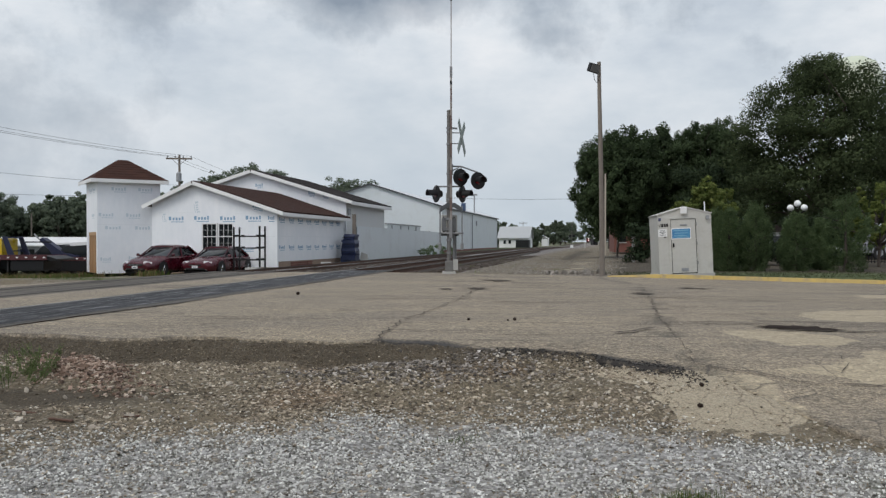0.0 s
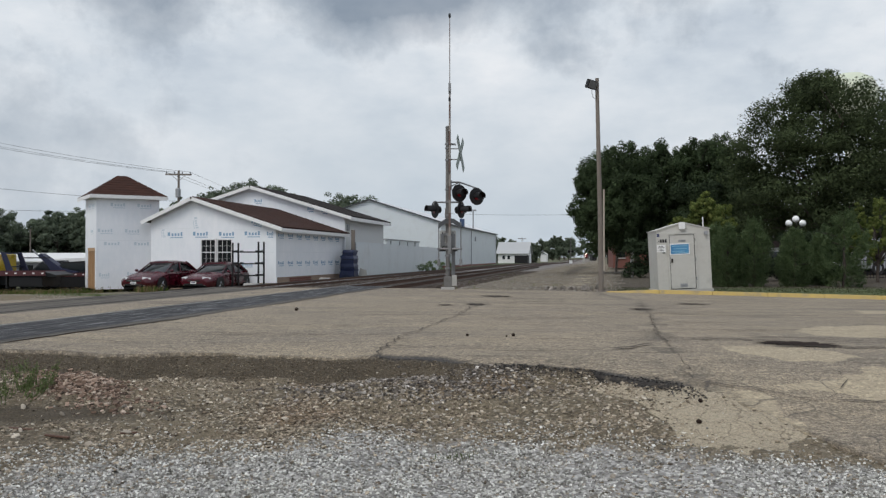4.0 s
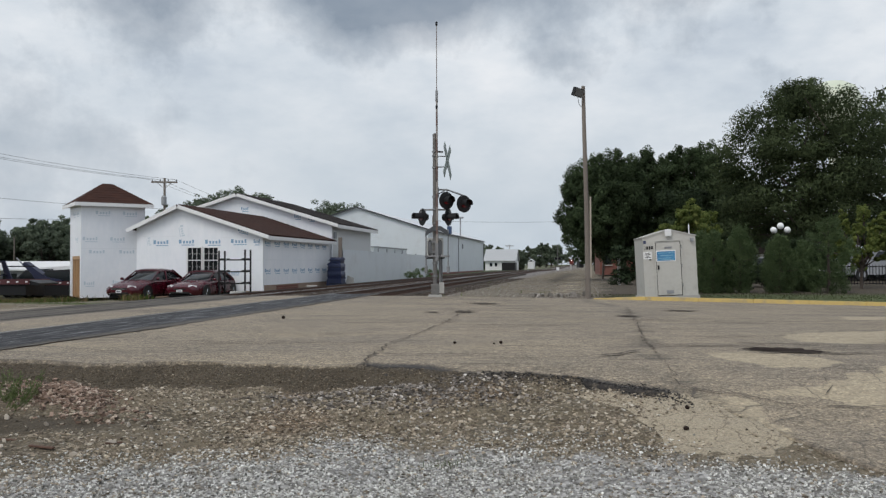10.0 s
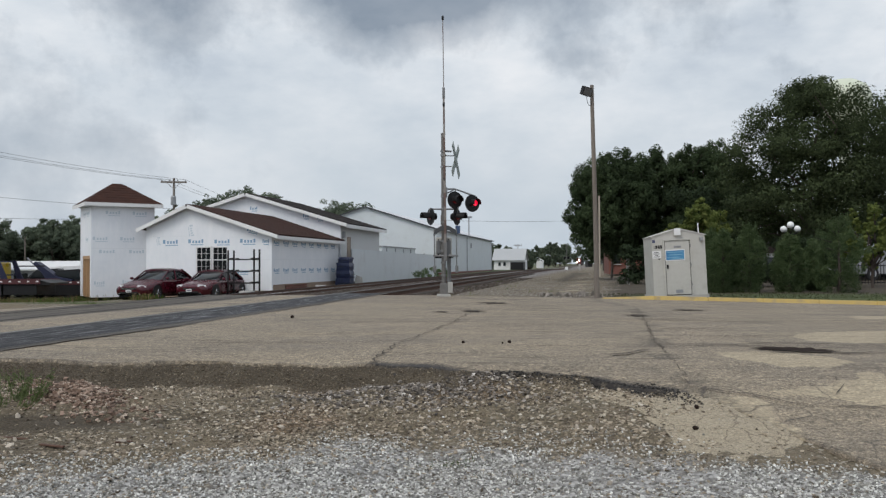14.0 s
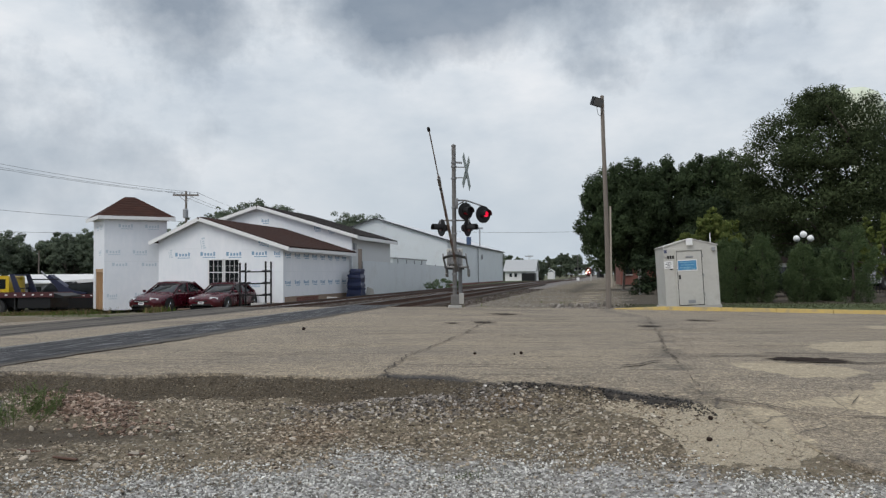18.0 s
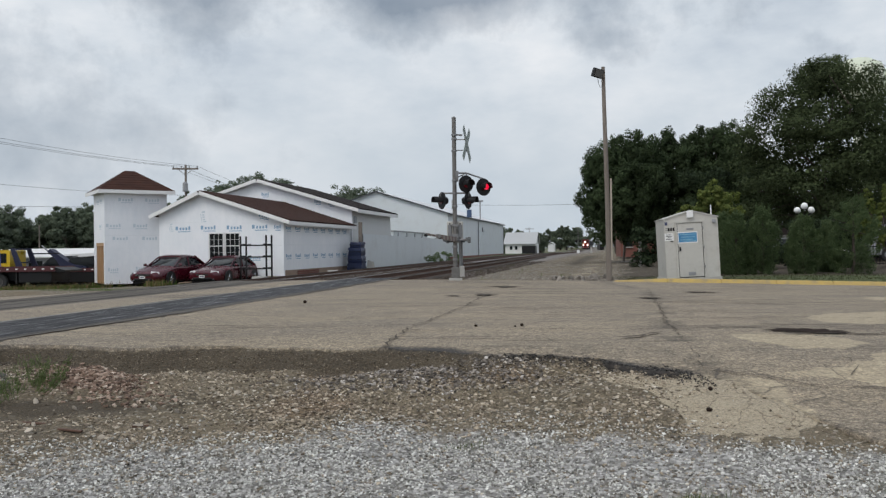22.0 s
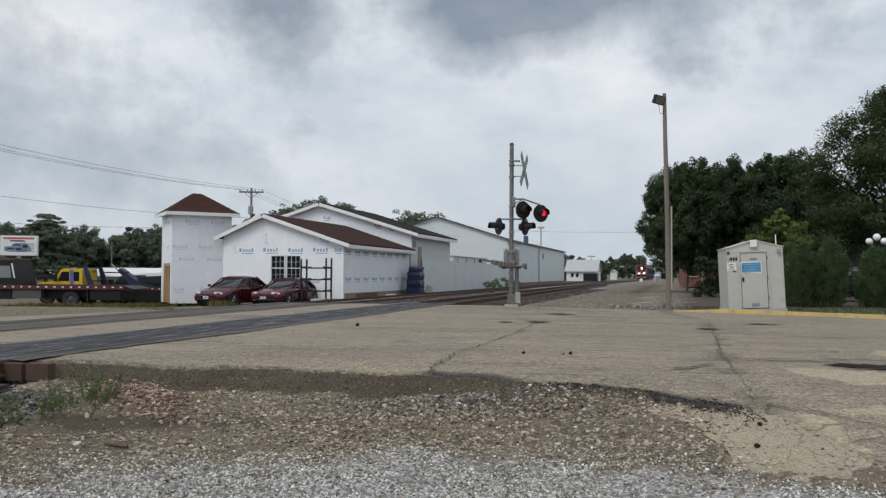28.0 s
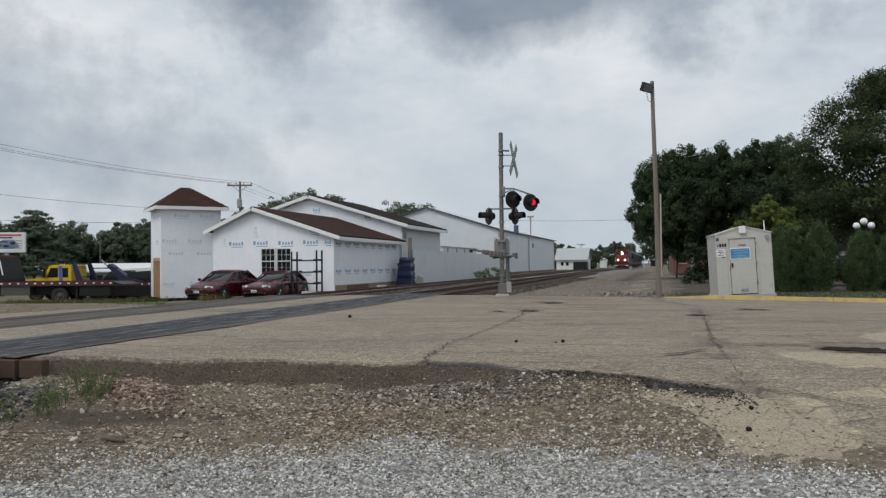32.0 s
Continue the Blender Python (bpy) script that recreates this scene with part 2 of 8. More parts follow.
# ---- mesh helpers ----
class Shape:
    """A bmesh with a few solid builders."""

    def __init__(self):
        self.bm = bmesh.new()

    def box(self, x0, x1, y0, y1, z0, z1, m=None, bevel=0.0):
        v = [self.bm.verts.new((x, y, z)) for z in (z0, z1) for y in (y0, y1) for x in (x0, x1)]
        fs = [self.bm.faces.new([v[i] for i in q]) for q in ((0, 2, 3, 1), (4, 5, 7, 6), (0, 1, 5, 4), (2, 6, 7, 3), (0, 4, 6, 2), (1, 3, 7, 5))]
        if m is not None:
            bmesh.ops.transform(self.bm, matrix=m, verts=v)
        if bevel:
            bmesh.ops.bevel(self.bm, geom=list({e for f in fs for e in f.edges}), offset=bevel, segments=2, profile=0.6, affect="EDGES")
        return self

    def tube(self, a, b, r0, r1=None, seg=10, caps=True):
        a, b = Vector(a), Vector(b)
        r1 = r0 if r1 is None else r1
        q = (b - a).to_track_quat("Z", "Y")
        rings = []
        for p, r in ((a, r0), (b, r1)):
            rings.append([self.bm.verts.new(p + q @ Vector((r * math.cos(i * math.tau / seg), r * math.sin(i * math.tau / seg), 0))) for i in range(seg)])
        for i in range(seg):
            self.bm.faces.new((rings[0][i], rings[0][(i + 1) % seg], rings[1][(i + 1) % seg], rings[1][i]))
        if caps:
            self.bm.faces.new(rings[0][::-1]), self.bm.faces.new(rings[1])
        return self

    def prism(self, pts, d, axis="y", m=None):
        """A polygon of (u, v) swept from d[0] to d[1] along an axis."""
        def at(u, v, w):
            return {"y": (u, w, v), "x": (w, u, v), "z": (u, v, w)}[axis]
        lo, hi = ([self.bm.verts.new(at(u, v, w)) for u, v in pts] for w in d)
        k = len(pts)
        fs = [self.bm.faces.new(lo), self.bm.faces.new(hi[::-1])]
        fs += [self.bm.faces.new((lo[i], hi[i], hi[(i + 1) % k], lo[(i + 1) % k])) for i in range(k)]
        bmesh.ops.recalc_face_normals(self.bm, faces=fs)
        if m is not None:
            bmesh.ops.transform(self.bm, matrix=m, verts=lo + hi)
        return self

    def lathe(self, profile, centre=(0, 0, 0), axis="z", seg=16, m=None, caps=True):
        """(radius, height) pairs turned round an axis."""
        rows, c = [], Vector(centre)
        for r, h in profile:
            row = []
            for i in range(seg):
                a = i * math.tau / seg
                u, v = r * math.cos(a), r * math.sin(a)
                row.append(self.bm.verts.new(c + Vector({"z": (u, v, h), "y": (u, h, v), "x": (h, u, v)}[axis])))
            rows.append(row)
        fs = []
        for a, b in zip(rows, rows[1:]):
            fs += [self.bm.faces.new((a[i], a[(i + 1) % seg], b[(i + 1) % seg], b[i])) for i in range(seg)]
        if caps:
            fs += [self.bm.faces.new(rows[0]), self.bm.faces.new(rows[-1])]
        bmesh.ops.recalc_face_normals(self.bm, faces=fs)
        if m is not None:
            bmesh.ops.transform(self.bm, matrix=m, verts=[v for r in rows for v in r])
        return self

    def ball(self, c, r, sub=2, squash=(1, 1, 1)):
        bmesh.ops.create_icosphere(self.bm, subdivisions=sub, radius=r, matrix=Matrix.Translation(c) @ Matrix.Diagonal((*squash, 1)))
        return self


def part(name, shape, material, parent=None, label="", smooth=False, m=None):
    """One mesh object, under a thing or a part where one is given."""
    bm = shape.bm
    bmesh.ops.recalc_face_normals(bm, faces=bm.faces[:])
    me = bpy.data.meshes.new(name)
    bm.to_mesh(me)
    bm.free()
    if smooth:
        me.shade_smooth()
        me.set_sharp_from_angle(angle=radians(40))
    me.materials.append(material)
    ob = new(name, me)
    if parent is not None:
        ob.parent = parent
    if m is not None:
        ob.matrix_basis = m
    if label:
        tagged(ob, label)
    return ob


def thing(name, m, label, category, group="", kind=""):
    ob = new(name)
    ob.matrix_basis = m
    return tagged(ob, label, category, group, kind)


TURN = -11.2                              # the tracks' heading
C, S = math.cos(radians(-TURN)), math.sin(radians(-TURN))


def by_track(n, s, z=0.0, rz=0.0):
    """A pose n metres to the right of the line through the eye along the tracks and s metres along it."""
    return pose(n * C + s * S, -n * S + s * C, z, 0, 0, TURN + rz)


def rise(x, table):
    """Straight lines between (place, height) pairs."""
    return np.interp(x, [a for a, _ in table], [b for _, b in table])


def smooth_step(a, b, x):
    t = np.clip((x - a) / (b - a), 0, 1)
    return t * t * (3 - 2 * t)


# ---- lie of the land ----
def road_z(x, y):
    """The road's top: level at the tracks, falling gently to either side and towards the gravel."""
    x, y = np.asarray(x, float), np.asarray(y, float)
    s, n = x * S + y * C, x * C - y * S
    z = -0.02 * np.clip(x, 0, 40) * smooth_step(10, 22, y)
    z = z - 0.04 * np.clip(-9.6 - n, 0, 3.4) - 0.055 * np.clip(-13.0 - n, 0, 30)
    near = rise(y, [(3, -0.46), (4, -0.42), (5, -0.36), (6, -0.26), (6.9, -0.12), (7.9, -0.03), (9, 0)])
    return z + near * smooth_step(-6.0, -4.6, n)


def land_z(x, y):
    """The ground: gravel in front, the lots and the line beyond."""
    x, y = np.asarray(x, float), np.asarray(y, float)
    s, n = x * S + y * C, x * C - y * S
    front = rise(y, [(-5, -0.55), (3, -0.53), (4, -0.5), (5, -0.45), (6.3, -0.36), (7.3, -0.24), (8.6, -0.16), (30, -0.14)])
    patch = rise(y, [(3, -0.475), (4, -0.435), (5, -0.375), (6, -0.275), (6.9, -0.137), (7.4, -0.12), (9, -0.1)])
    front = front + (patch - front) * smooth_step(0.4, 1.7, x) * smooth_step(9, 7, y)
    front = np.where((x > 1.9) & (y < 6.9), front + (road_z(x, y) - 0.006 - front) * smooth_step(1.9, 2.3, x), front)
    road = np.where(y < 9, 0, road_z(x, y) - 0.09)
    front = np.where(y < 9, front, np.minimum(front + 0.06, road))
    line = rise(s, [(24, -0.12), (30, -0.17), (60, -0.2), (130, -0.22), (190, -0.5), (260, -0.6), (330, -0.45), (540, -0.3), (2000, -0.25)])
    left = rise(s, [(24, -0.36), (28, -0.5), (34, -0.68), (40, -0.74), (50, -0.55), (62, -0.38), (100, -0.32), (140, -0.22), (180, -0.36), (400, -0.5)]) - 0.3 * smooth_step(21, 29, -n) * smooth_step(26, 36, s)
    right = rise(s, [(20, -0.1), (30, -0.12), (48, 0.0), (76, 0.12), (120, 0.0), (190, -0.4), (400, -0.5), (700, -0.4), (2000, -0.3)])
    beyond = np.where(n < -13.2, line + (left - line) * smooth_step(13.2, 16.0, -n), line + (right - line) * smooth_step(1.5, 5.5, n))
    far = smooth_step(0.06, 0.7, y - far_edge(x))
    return front + (beyond - front) * far


def rail_z(s):
    return rise(s, [(-60, 0), (26, 0), (100, 0.03), (130, 0), (186, -0.28), (260, -0.38), (330, -0.2), (540, 0.0), (2000, 0)])


# ---- ground ----
def value_noise(x, y, cell, seed):
    """Smooth noise on a lattice, 0 to 1."""
    rng = np.random.RandomState(seed)
    tab = rng.rand(256, 256)
    u, v = np.asarray(x) / cell, np.asarray(y) / cell
    i, j = np.floor(u).astype(int), np.floor(v).astype(int)
    fu, fv = u - i, v - j
    fu, fv = fu * fu * (3 - 2 * fu), fv * fv * (3 - 2 * fv)
    a, b = tab[i % 256, j % 256], tab[(i + 1) % 256, j % 256]
    c, d = tab[i % 256, (j + 1) % 256], tab[(i + 1) % 256, (j + 1) % 256]
    return (a * (1 - fu) + b * fu) * (1 - fv) + (c * (1 - fu) + d * fu) * fv


def inside(x, y, poly, soft=0.15):
    """How far points lie within a convex-ish patch, 0 to 1, with a soft and uneven edge."""
    px, py = np.array([p[0] for p in poly]), np.array([p[1] for p in poly])
    d = np.full(np.shape(x), 1e9)
    odd = np.zeros(np.shape(x), bool)
    for k in range(len(poly)):
        ax, ay, bx, by = px[k], py[k], px[(k + 1) % len(poly)], py[(k + 1) % len(poly)]
        t = np.clip(((x - ax) * (bx - ax) + (y - ay) * (by - ay)) / ((bx - ax) ** 2 + (by - ay) ** 2 + 1e-9), 0, 1)
        d = np.minimum(d, np.hypot(x - ax - t * (bx - ax), y - ay - t * (by - ay)))
        odd ^= ((ay > y) != (by > y)) & (x < (bx - ax) * (y - ay) / (by - ay + 1e-12) + ax)
    d = np.where(odd, d, -d) + (value_noise(x, y, 0.22, 5) - 0.5) * 0.25
    return smooth_step(-soft, soft, d)


def grid_mesh(name, X, Y, Z, masks, material, parent=None):
    """A sheet over a lattice of points, with up to two sets of three masks."""
    h, w = X.shape
    co = np.stack([X, Y, Z], -1).reshape(-1, 3)
    i = np.arange(h * w).reshape(h, w)
    q = np.stack([i[:-1, :-1], i[:-1, 1:], i[1:, 1:], i[1:, :-1]], -1).reshape(-1, 4)
    me = bpy.data.meshes.new(name)
    me.from_pydata(co.tolist(), [], q.tolist())
    for key, m in masks.items():
        at = me.color_attributes.new(key, "FLOAT_COLOR", "POINT")
        rgba = np.ones((h * w, 4), np.float32)
        for k in range(3):
            rgba[:, k] = m[k].ravel()
        at.data.foreach_set("color", rgba.ravel())
    me.shade_smooth()
    me.materials.append(material)
    ob = new(name, me)
    if parent is not None:
        ob.parent = parent
    return ob


def steps(a, b, first, grow):
    out, d = [a], first
    while abs(out[-1] - b) > d:
        out.append(out[-1] + math.copysign(d, b - a))
        d *= grow
    return out + [b]


def ground_material():
    m, n, l, p = nodes_of("ground")
    co = n.new("ShaderNodeTexCoord").outputs["Object"]
    a1, a2 = n.new("ShaderNodeVertexColor"), n.new("ShaderNodeVertexColor")
    a1.layer_name, a2.layer_name = "mix_a", "mix_b"
    s1, s2 = n.new("ShaderNodeSeparateColor"), n.new("ShaderNodeSeparateColor")
    l.new(a1.outputs[0], s1.inputs[0]), l.new(a2.outputs[0], s2.inputs[0])

    def stones(scale, stops):
        v = n.new("ShaderNodeTexVoronoi")
        v.inputs["Scale"].default_value = scale
        l.new(co, v.inputs["Vector"])
        bw = n.new("ShaderNodeSeparateColor")
        l.new(v.outputs["Color"], bw.inputs[0])
        r = ramp(n, stops)
        l.new(bw.outputs[0], r.inputs[0])
        e = ramp(n, [(0.0, (1.1, 1.1, 1.1)), (0.6, (0.85, 0.85, 0.85)), (1.0, (0.3, 0.3, 0.3))])
        l.new(v.outputs["Distance"], e.inputs[0])
        return mix_col(n, l, 1.0, r.outputs[0], e.outputs[0], "MULTIPLY"), v

    dirt_s, dv = stones(38, [(0.0, (0.07, 0.055, 0.035)), (0.55, (0.147, 0.12, 0.077)), (0.8, (0.231, 0.187, 0.125)), (0.94, (0.36, 0.32, 0.255)), (1.0, (0.55, 0.52, 0.45))])
    white_s, wv = stones(34, [(0.0, (0.15, 0.142, 0.128)), (0.35, (0.26, 0.25, 0.232)), (0.7, (0.36, 0.35, 0.33)), (1.0, (0.58, 0.565, 0.53))])
    ball_s, bv = stones(17, [(0.0, (0.09, 0.08, 0.075)), (0.6, (0.2, 0.18, 0.17)), (1.0, (0.36, 0.33, 0.31))])
    fine, broad = noise_tex(n, l, co, 55, 6, 0.85), noise_tex(n, l, co, 1.3, 6, 0.65)
    soil = ramp(n, [(0.32, (0.068, 0.054, 0.034)), (0.5, (0.149, 0.12, 0.077)), (0.68, (0.265, 0.218, 0.148))])
    l.new(fine.outputs[0], soil.inputs[0])
    cover = ramp(n, [(0.40, (0, 0, 0)), (0.58, (1, 1, 1))])
    l.new(broad.outputs[0], cover.inputs[0])
    c = mix_col(n, l, cover.outputs[0], soil.outputs[0], dirt_s)
    c = mix_col(n, l, s2.outputs[1], c, ball_s)
    red = mix_col(n, l, 1.0, dirt_s, (1.1, 0.93, 0.84), "MULTIPLY")
    c = mix_col(n, l, s2.outputs[2], c, red)
    edge, er = noise_tex(n, l, co, 5, 6, 0.75), ramp(n, [(0.40, (0, 0, 0)), (0.60, (1, 1, 1))])
    ad = n.new("ShaderNodeMath")
    ad.operation = "ADD"
    sb = n.new("ShaderNodeMath")
    sb.operation = "SUBTRACT"
    sb.inputs[1].default_value = 0.5
    l.new(s1.outputs[0], sb.inputs[0]), l.new(edge.outputs[0], ad.inputs[0]), l.new(sb.outputs[0], ad.inputs[1])
    l.new(ad.outputs[0], er.inputs[0])
    c = mix_col(n, l, er.outputs[0], c, white_s)
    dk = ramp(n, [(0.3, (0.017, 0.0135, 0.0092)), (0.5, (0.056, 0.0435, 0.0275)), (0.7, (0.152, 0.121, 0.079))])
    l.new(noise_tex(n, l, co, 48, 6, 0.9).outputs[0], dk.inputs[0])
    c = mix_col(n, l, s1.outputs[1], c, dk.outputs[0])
    sand = ramp(n, [(0.36, (0.17, 0.14, 0.1)), (0.5, (0.35, 0.297, 0.21)), (0.64, (0.48, 0.415, 0.3))])
    l.new(fine.outputs[0], sand.inputs[0])
    cr = n.new("ShaderNodeTexVoronoi")
    cr.feature = "DISTANCE_TO_EDGE"
    cr.inputs["Scale"].default_value = 4.5
    l.new(mix_col(n, l, 0.12, co, noise_tex(n, l, co, 8, 4).outputs[1]), cr.inputs["Vector"])
    lr = ramp(n, [(0.0, (1, 1, 1)), (0.022, (0, 0, 0))])
    l.new(cr.outputs[0], lr.inputs[0])
    sand_c = mix_col(n, l, lr.outputs[0], sand.outputs[0], (0.15, 0.12, 0.085))
    pa, pr = n.new("ShaderNodeMath"), ramp(n, [(0.46, (0, 0, 0)), (0.56, (1, 1, 1))])
    pa.operation = "MULTIPLY_ADD"
    pa.inputs[1].default_value = 0.9
    pn = n.new("ShaderNodeMath")
    pn.operation = "SUBTRACT"
    pn.inputs[1].default_value = 0.5
    l.new(noise_tex(n, l, co, 14, 6, 0.8).outputs[0], pn.inputs[0])
    l.new(pn.outputs[0], pa.inputs[0]), l.new(s1.outputs[2], pa.inputs[2]), l.new(pa.outputs[0], pr.inputs[0])
    c = mix_col(n, l, pr.outputs[0], c, sand_c)
    gr = ramp(n, [(0.3, (0.035, 0.05, 0.016)), (0.7, (0.1, 0.12, 0.04))])
    l.new(noise_tex(n, l, co, 9, 6, 0.7).outputs[0], gr.inputs[0])
    c = mix_col(n, l, s2.outputs[0], c, gr.outputs[0])
    l.new(c, p.inputs["Base Color"])
    p.inputs["Roughness"].default_value = 0.92
    bp, b2 = n.new("ShaderNodeBump"), n.new("ShaderNodeBump")
    bp.inputs["Strength"].default_value, bp.inputs["Distance"].default_value = 0.7, 0.02
    bp.invert = True
    b2.inputs["Strength"].default_value, b2.inputs["Distance"].default_value = 0.4, 0.01
    l.new(dv.outputs["Distance"], bp.inputs["Height"]), l.new(fine.outputs[0], b2.inputs["Height"])
    l.new(bp.outputs[0], b2.inputs["Normal"]), l.new(b2.outputs[0], p.inputs["Normal"])
    return m


def near_edge(x):
    """The road's broken near edge: how far ahead it begins."""
    x = np.asarray(x, float)
    y = rise(x, [(-60, 20), (-8, 8.8), (-5.2, 8.55), (-4.5, 8.5), (-3.7, 8.37), (-2.4, 8.34), (-1.7, 8.2), (-0.96, 8.04), (-0.62, 8.1), (-0.2, 7.95), (0.2, 7.68), (0.85, 7.5), (1.15, 7.33), (1.6, 7.1), (2.1, 6.85), (2.35, 6.5), (2.75, 6.35), (2.6, 5.7)])
    y = np.where(x > 2.1, rise(x, [(2.1, 6.88), (2.3, 6.6), (2.75, 5.4), (3.2, 4.4), (4, 3.0), (40, 2.0)]), y)
    return y + (value_noise(x + 40, 0 * x, 0.3, 3) - 0.5) * 0.16 + (value_noise(x + 40, 0 * x, 0.08, 4) - 0.5) * 0.06


def far_edge(x):
    """The road's far edge, square to the tracks."""
    return rise(x, [(-60, 36.2), (0, 24.75), (4.6, 24.62), (5.2, 24.45), (40, 17.3)])


xs = np.array(sorted(set(np.round(np.arange(-7.0, 5.0, 0.05), 3)) | set(np.round(np.array(steps(5.0, 3200, 0.1, 1.12)), 3)) | set(np.round(np.array(steps(-7.0, -3200, 0.1, 1.12)), 3))))
ys = np.array(sorted(set(np.round(np.arange(3.2, 9.4, 0.05), 3)) | set(np.round(np.arange(9.4, 60, 0.45), 3)) | set(np.round(np.array(steps(60, 4600, 0.6, 1.1)), 3)) | set(np.round(np.array(steps(3.2, -60, 0.15, 1.25)), 3))))
GX, GY = np.meshgrid(xs, ys)
GZ = land_z(GX, GY)
gs, gn = GX * S + GY * C, GX * C - GY * S
near = smooth_step(10, 8, GY) * smooth_step(8, 6, np.abs(GX))
lumps = (value_noise(GX, GY, 0.9, 11) - 0.5) * 0.05 + (value_noise(GX, GY, 0.3, 12) - 0.5) * 0.035 + (value_noise(GX, GY, 0.11, 13) - 0.5) * 0.03
GZ = GZ + near * lumps
# a slope of fill below the road's broken edge
drop = near_edge(GX) - GY
bank = np.where(drop < 0, -0.1, np.maximum(GZ, -0.05 - 0.42 * drop))
GZ = np.where((GX > -6.0) & (GX < 1.4) & (GY < 9.3), np.where(drop < 0, np.minimum(GZ, -0.1), bank + near * lumps * 0.3), GZ)
# a bank of broken stone under the road's edge, and the ballast shoulder by the tracks
GZ = GZ + 0.08 * np.exp(-((GX + 3.35) / 0.5) ** 2 - ((GY - 7.45 + 0.75 * (GX + 3.35)) / 0.3) ** 2) + 0.06 * np.exp(-((GX + 0.2) / 0.6) ** 2 - ((GY - 7.3) / 0.22) ** 2)
on_road = (GY > near_edge(GX) + 0.04) & (GY < far_edge(GX) - 0.05) & (GX > -60) & (GX < 40)
GZ = np.where(on_road, np.minimum(GZ, road_z(GX, GY) - 0.07), GZ)
GZ = np.where((gn > -9.4) & (gn < -6.12) & (gs < 7.3), np.minimum(GZ, -0.25 + 0.03 * lumps), GZ)
chips = rise(GX, [(-4, 4.75), (-3.3, 5.0), (-2, 5.5), (-0.5, 5.9), (0.5, 5.95), (1.3, 5.65), (2.5, 5.1), (4, 4.6)])
white = smooth_step(0.75, -0.75, GY - chips + (value_noise(GX, GY, 0.7, 21) - 0.5) * 0.9) * smooth_step(-6, -5, GX) * (0.6 + 0.4 * value_noise(GX, GY, 0.25, 22))
white = np.maximum(white, smooth_step(90, 40, gs) * smooth_step(24, 26, gs) * smooth_step(-6.5, -5, gn) * smooth_step(2.8, 0.5, gn) * (0.1 + 0.35 * value_noise(GX, GY, 2.5, 23)))
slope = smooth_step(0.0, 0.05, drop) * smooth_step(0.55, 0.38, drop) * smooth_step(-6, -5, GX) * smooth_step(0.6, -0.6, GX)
# dark fill and patches; a stain and painted shadow under the road's edge
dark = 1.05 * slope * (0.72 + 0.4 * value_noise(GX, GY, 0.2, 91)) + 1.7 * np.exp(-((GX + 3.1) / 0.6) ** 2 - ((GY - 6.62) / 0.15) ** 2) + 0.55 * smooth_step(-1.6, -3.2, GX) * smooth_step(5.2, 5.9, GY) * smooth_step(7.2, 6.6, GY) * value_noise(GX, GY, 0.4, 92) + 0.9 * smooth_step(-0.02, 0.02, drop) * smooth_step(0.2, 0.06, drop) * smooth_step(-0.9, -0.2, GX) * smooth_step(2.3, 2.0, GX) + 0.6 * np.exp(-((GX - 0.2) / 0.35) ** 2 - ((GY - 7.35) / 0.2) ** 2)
SAND_POLY = [(1.38, 6.88), (1.81, 6.84), (2.3, 6.77), (2.58, 6.6), (2.69, 6.4), (2.65, 6.14), (2.57, 5.85), (2.49, 5.58), (2.36, 5.31), (1.93, 5.38), (1.66, 5.55), (1.77, 5.99), (1.59, 6.29), (1.42, 6.64)]
patch = inside(GX, GY, SAND_POLY, 0.05) * (0.7 + 0.3 * value_noise(GX, GY, 0.15, 31))
lawn = smooth_step(24.6, 25.0, GY + 0.2 * GX) * smooth_step(31.5, 29, GY + 0.2 * GX) * smooth_step(5.2, 6.8, GX - 0.32 * np.clip(GY - 26, 0, 60)) * smooth_step(0.3, 0.5, value_noise(GX, GY, 1.3, 41) + 0.25)
lawn = np.maximum(lawn, smooth_step(-13.6, -15, gn) * smooth_step(24.5, 27, gs) * smooth_step(0.35, 0.6, value_noise(GX, GY, 1.8, 42)) * 0.85)
lawn = np.maximum(lawn, smooth_step(70, 110, gs) * smooth_step(0.25, 0.6, value_noise(GX, GY, 14, 43)) * smooth_step(5, 9, np.abs(gn + 5)))
lawn = np.maximum(lawn, 0.55 * smooth_step(0.62, 0.75, value_noise(GX, GY, 0.35, 44)) * smooth_step(4.7, 4.2, GY) * smooth_step(0.6, 1.2, GX))
lawn = np.maximum(lawn, smooth_step(-15, -40, GX) * smooth_step(22, 8, GY))
ruts = np.exp(-((gn + 2.3) / (0.25 + 0.008 * (gs - 45))) ** 2) * smooth_step(48, 56, gs) * smooth_step(115, 90, gs) * (0.6 + 0.5 * value_noise(GX, GY, 1.2, 97))
# ruts, and brown mulch darkened further for shade under the trees
dark = dark + 2.0 * ruts + 1.6 * smooth_step(0.1, 1.2, gn - 0.02 * (gs - 40) + (value_noise(GX, GY, 1.6, 96) - 0.5) * 1.6) * smooth_step(25.6, 27.5, gs) * smooth_step(110, 90, gs) * (0.45 + 0.7 * value_noise(GX, GY, 1.1, 98))
patch = np.maximum(patch, 1.1 * np.exp(-((gn + 0.9) / 0.8) ** 2) * smooth_step(27, 32, gs) * smooth_step(66, 50, gs) * value_noise(GX, GY, 0.7, 95) * (0.6 + 0.6 * value_noise(GX, GY, 2.1, 94)))
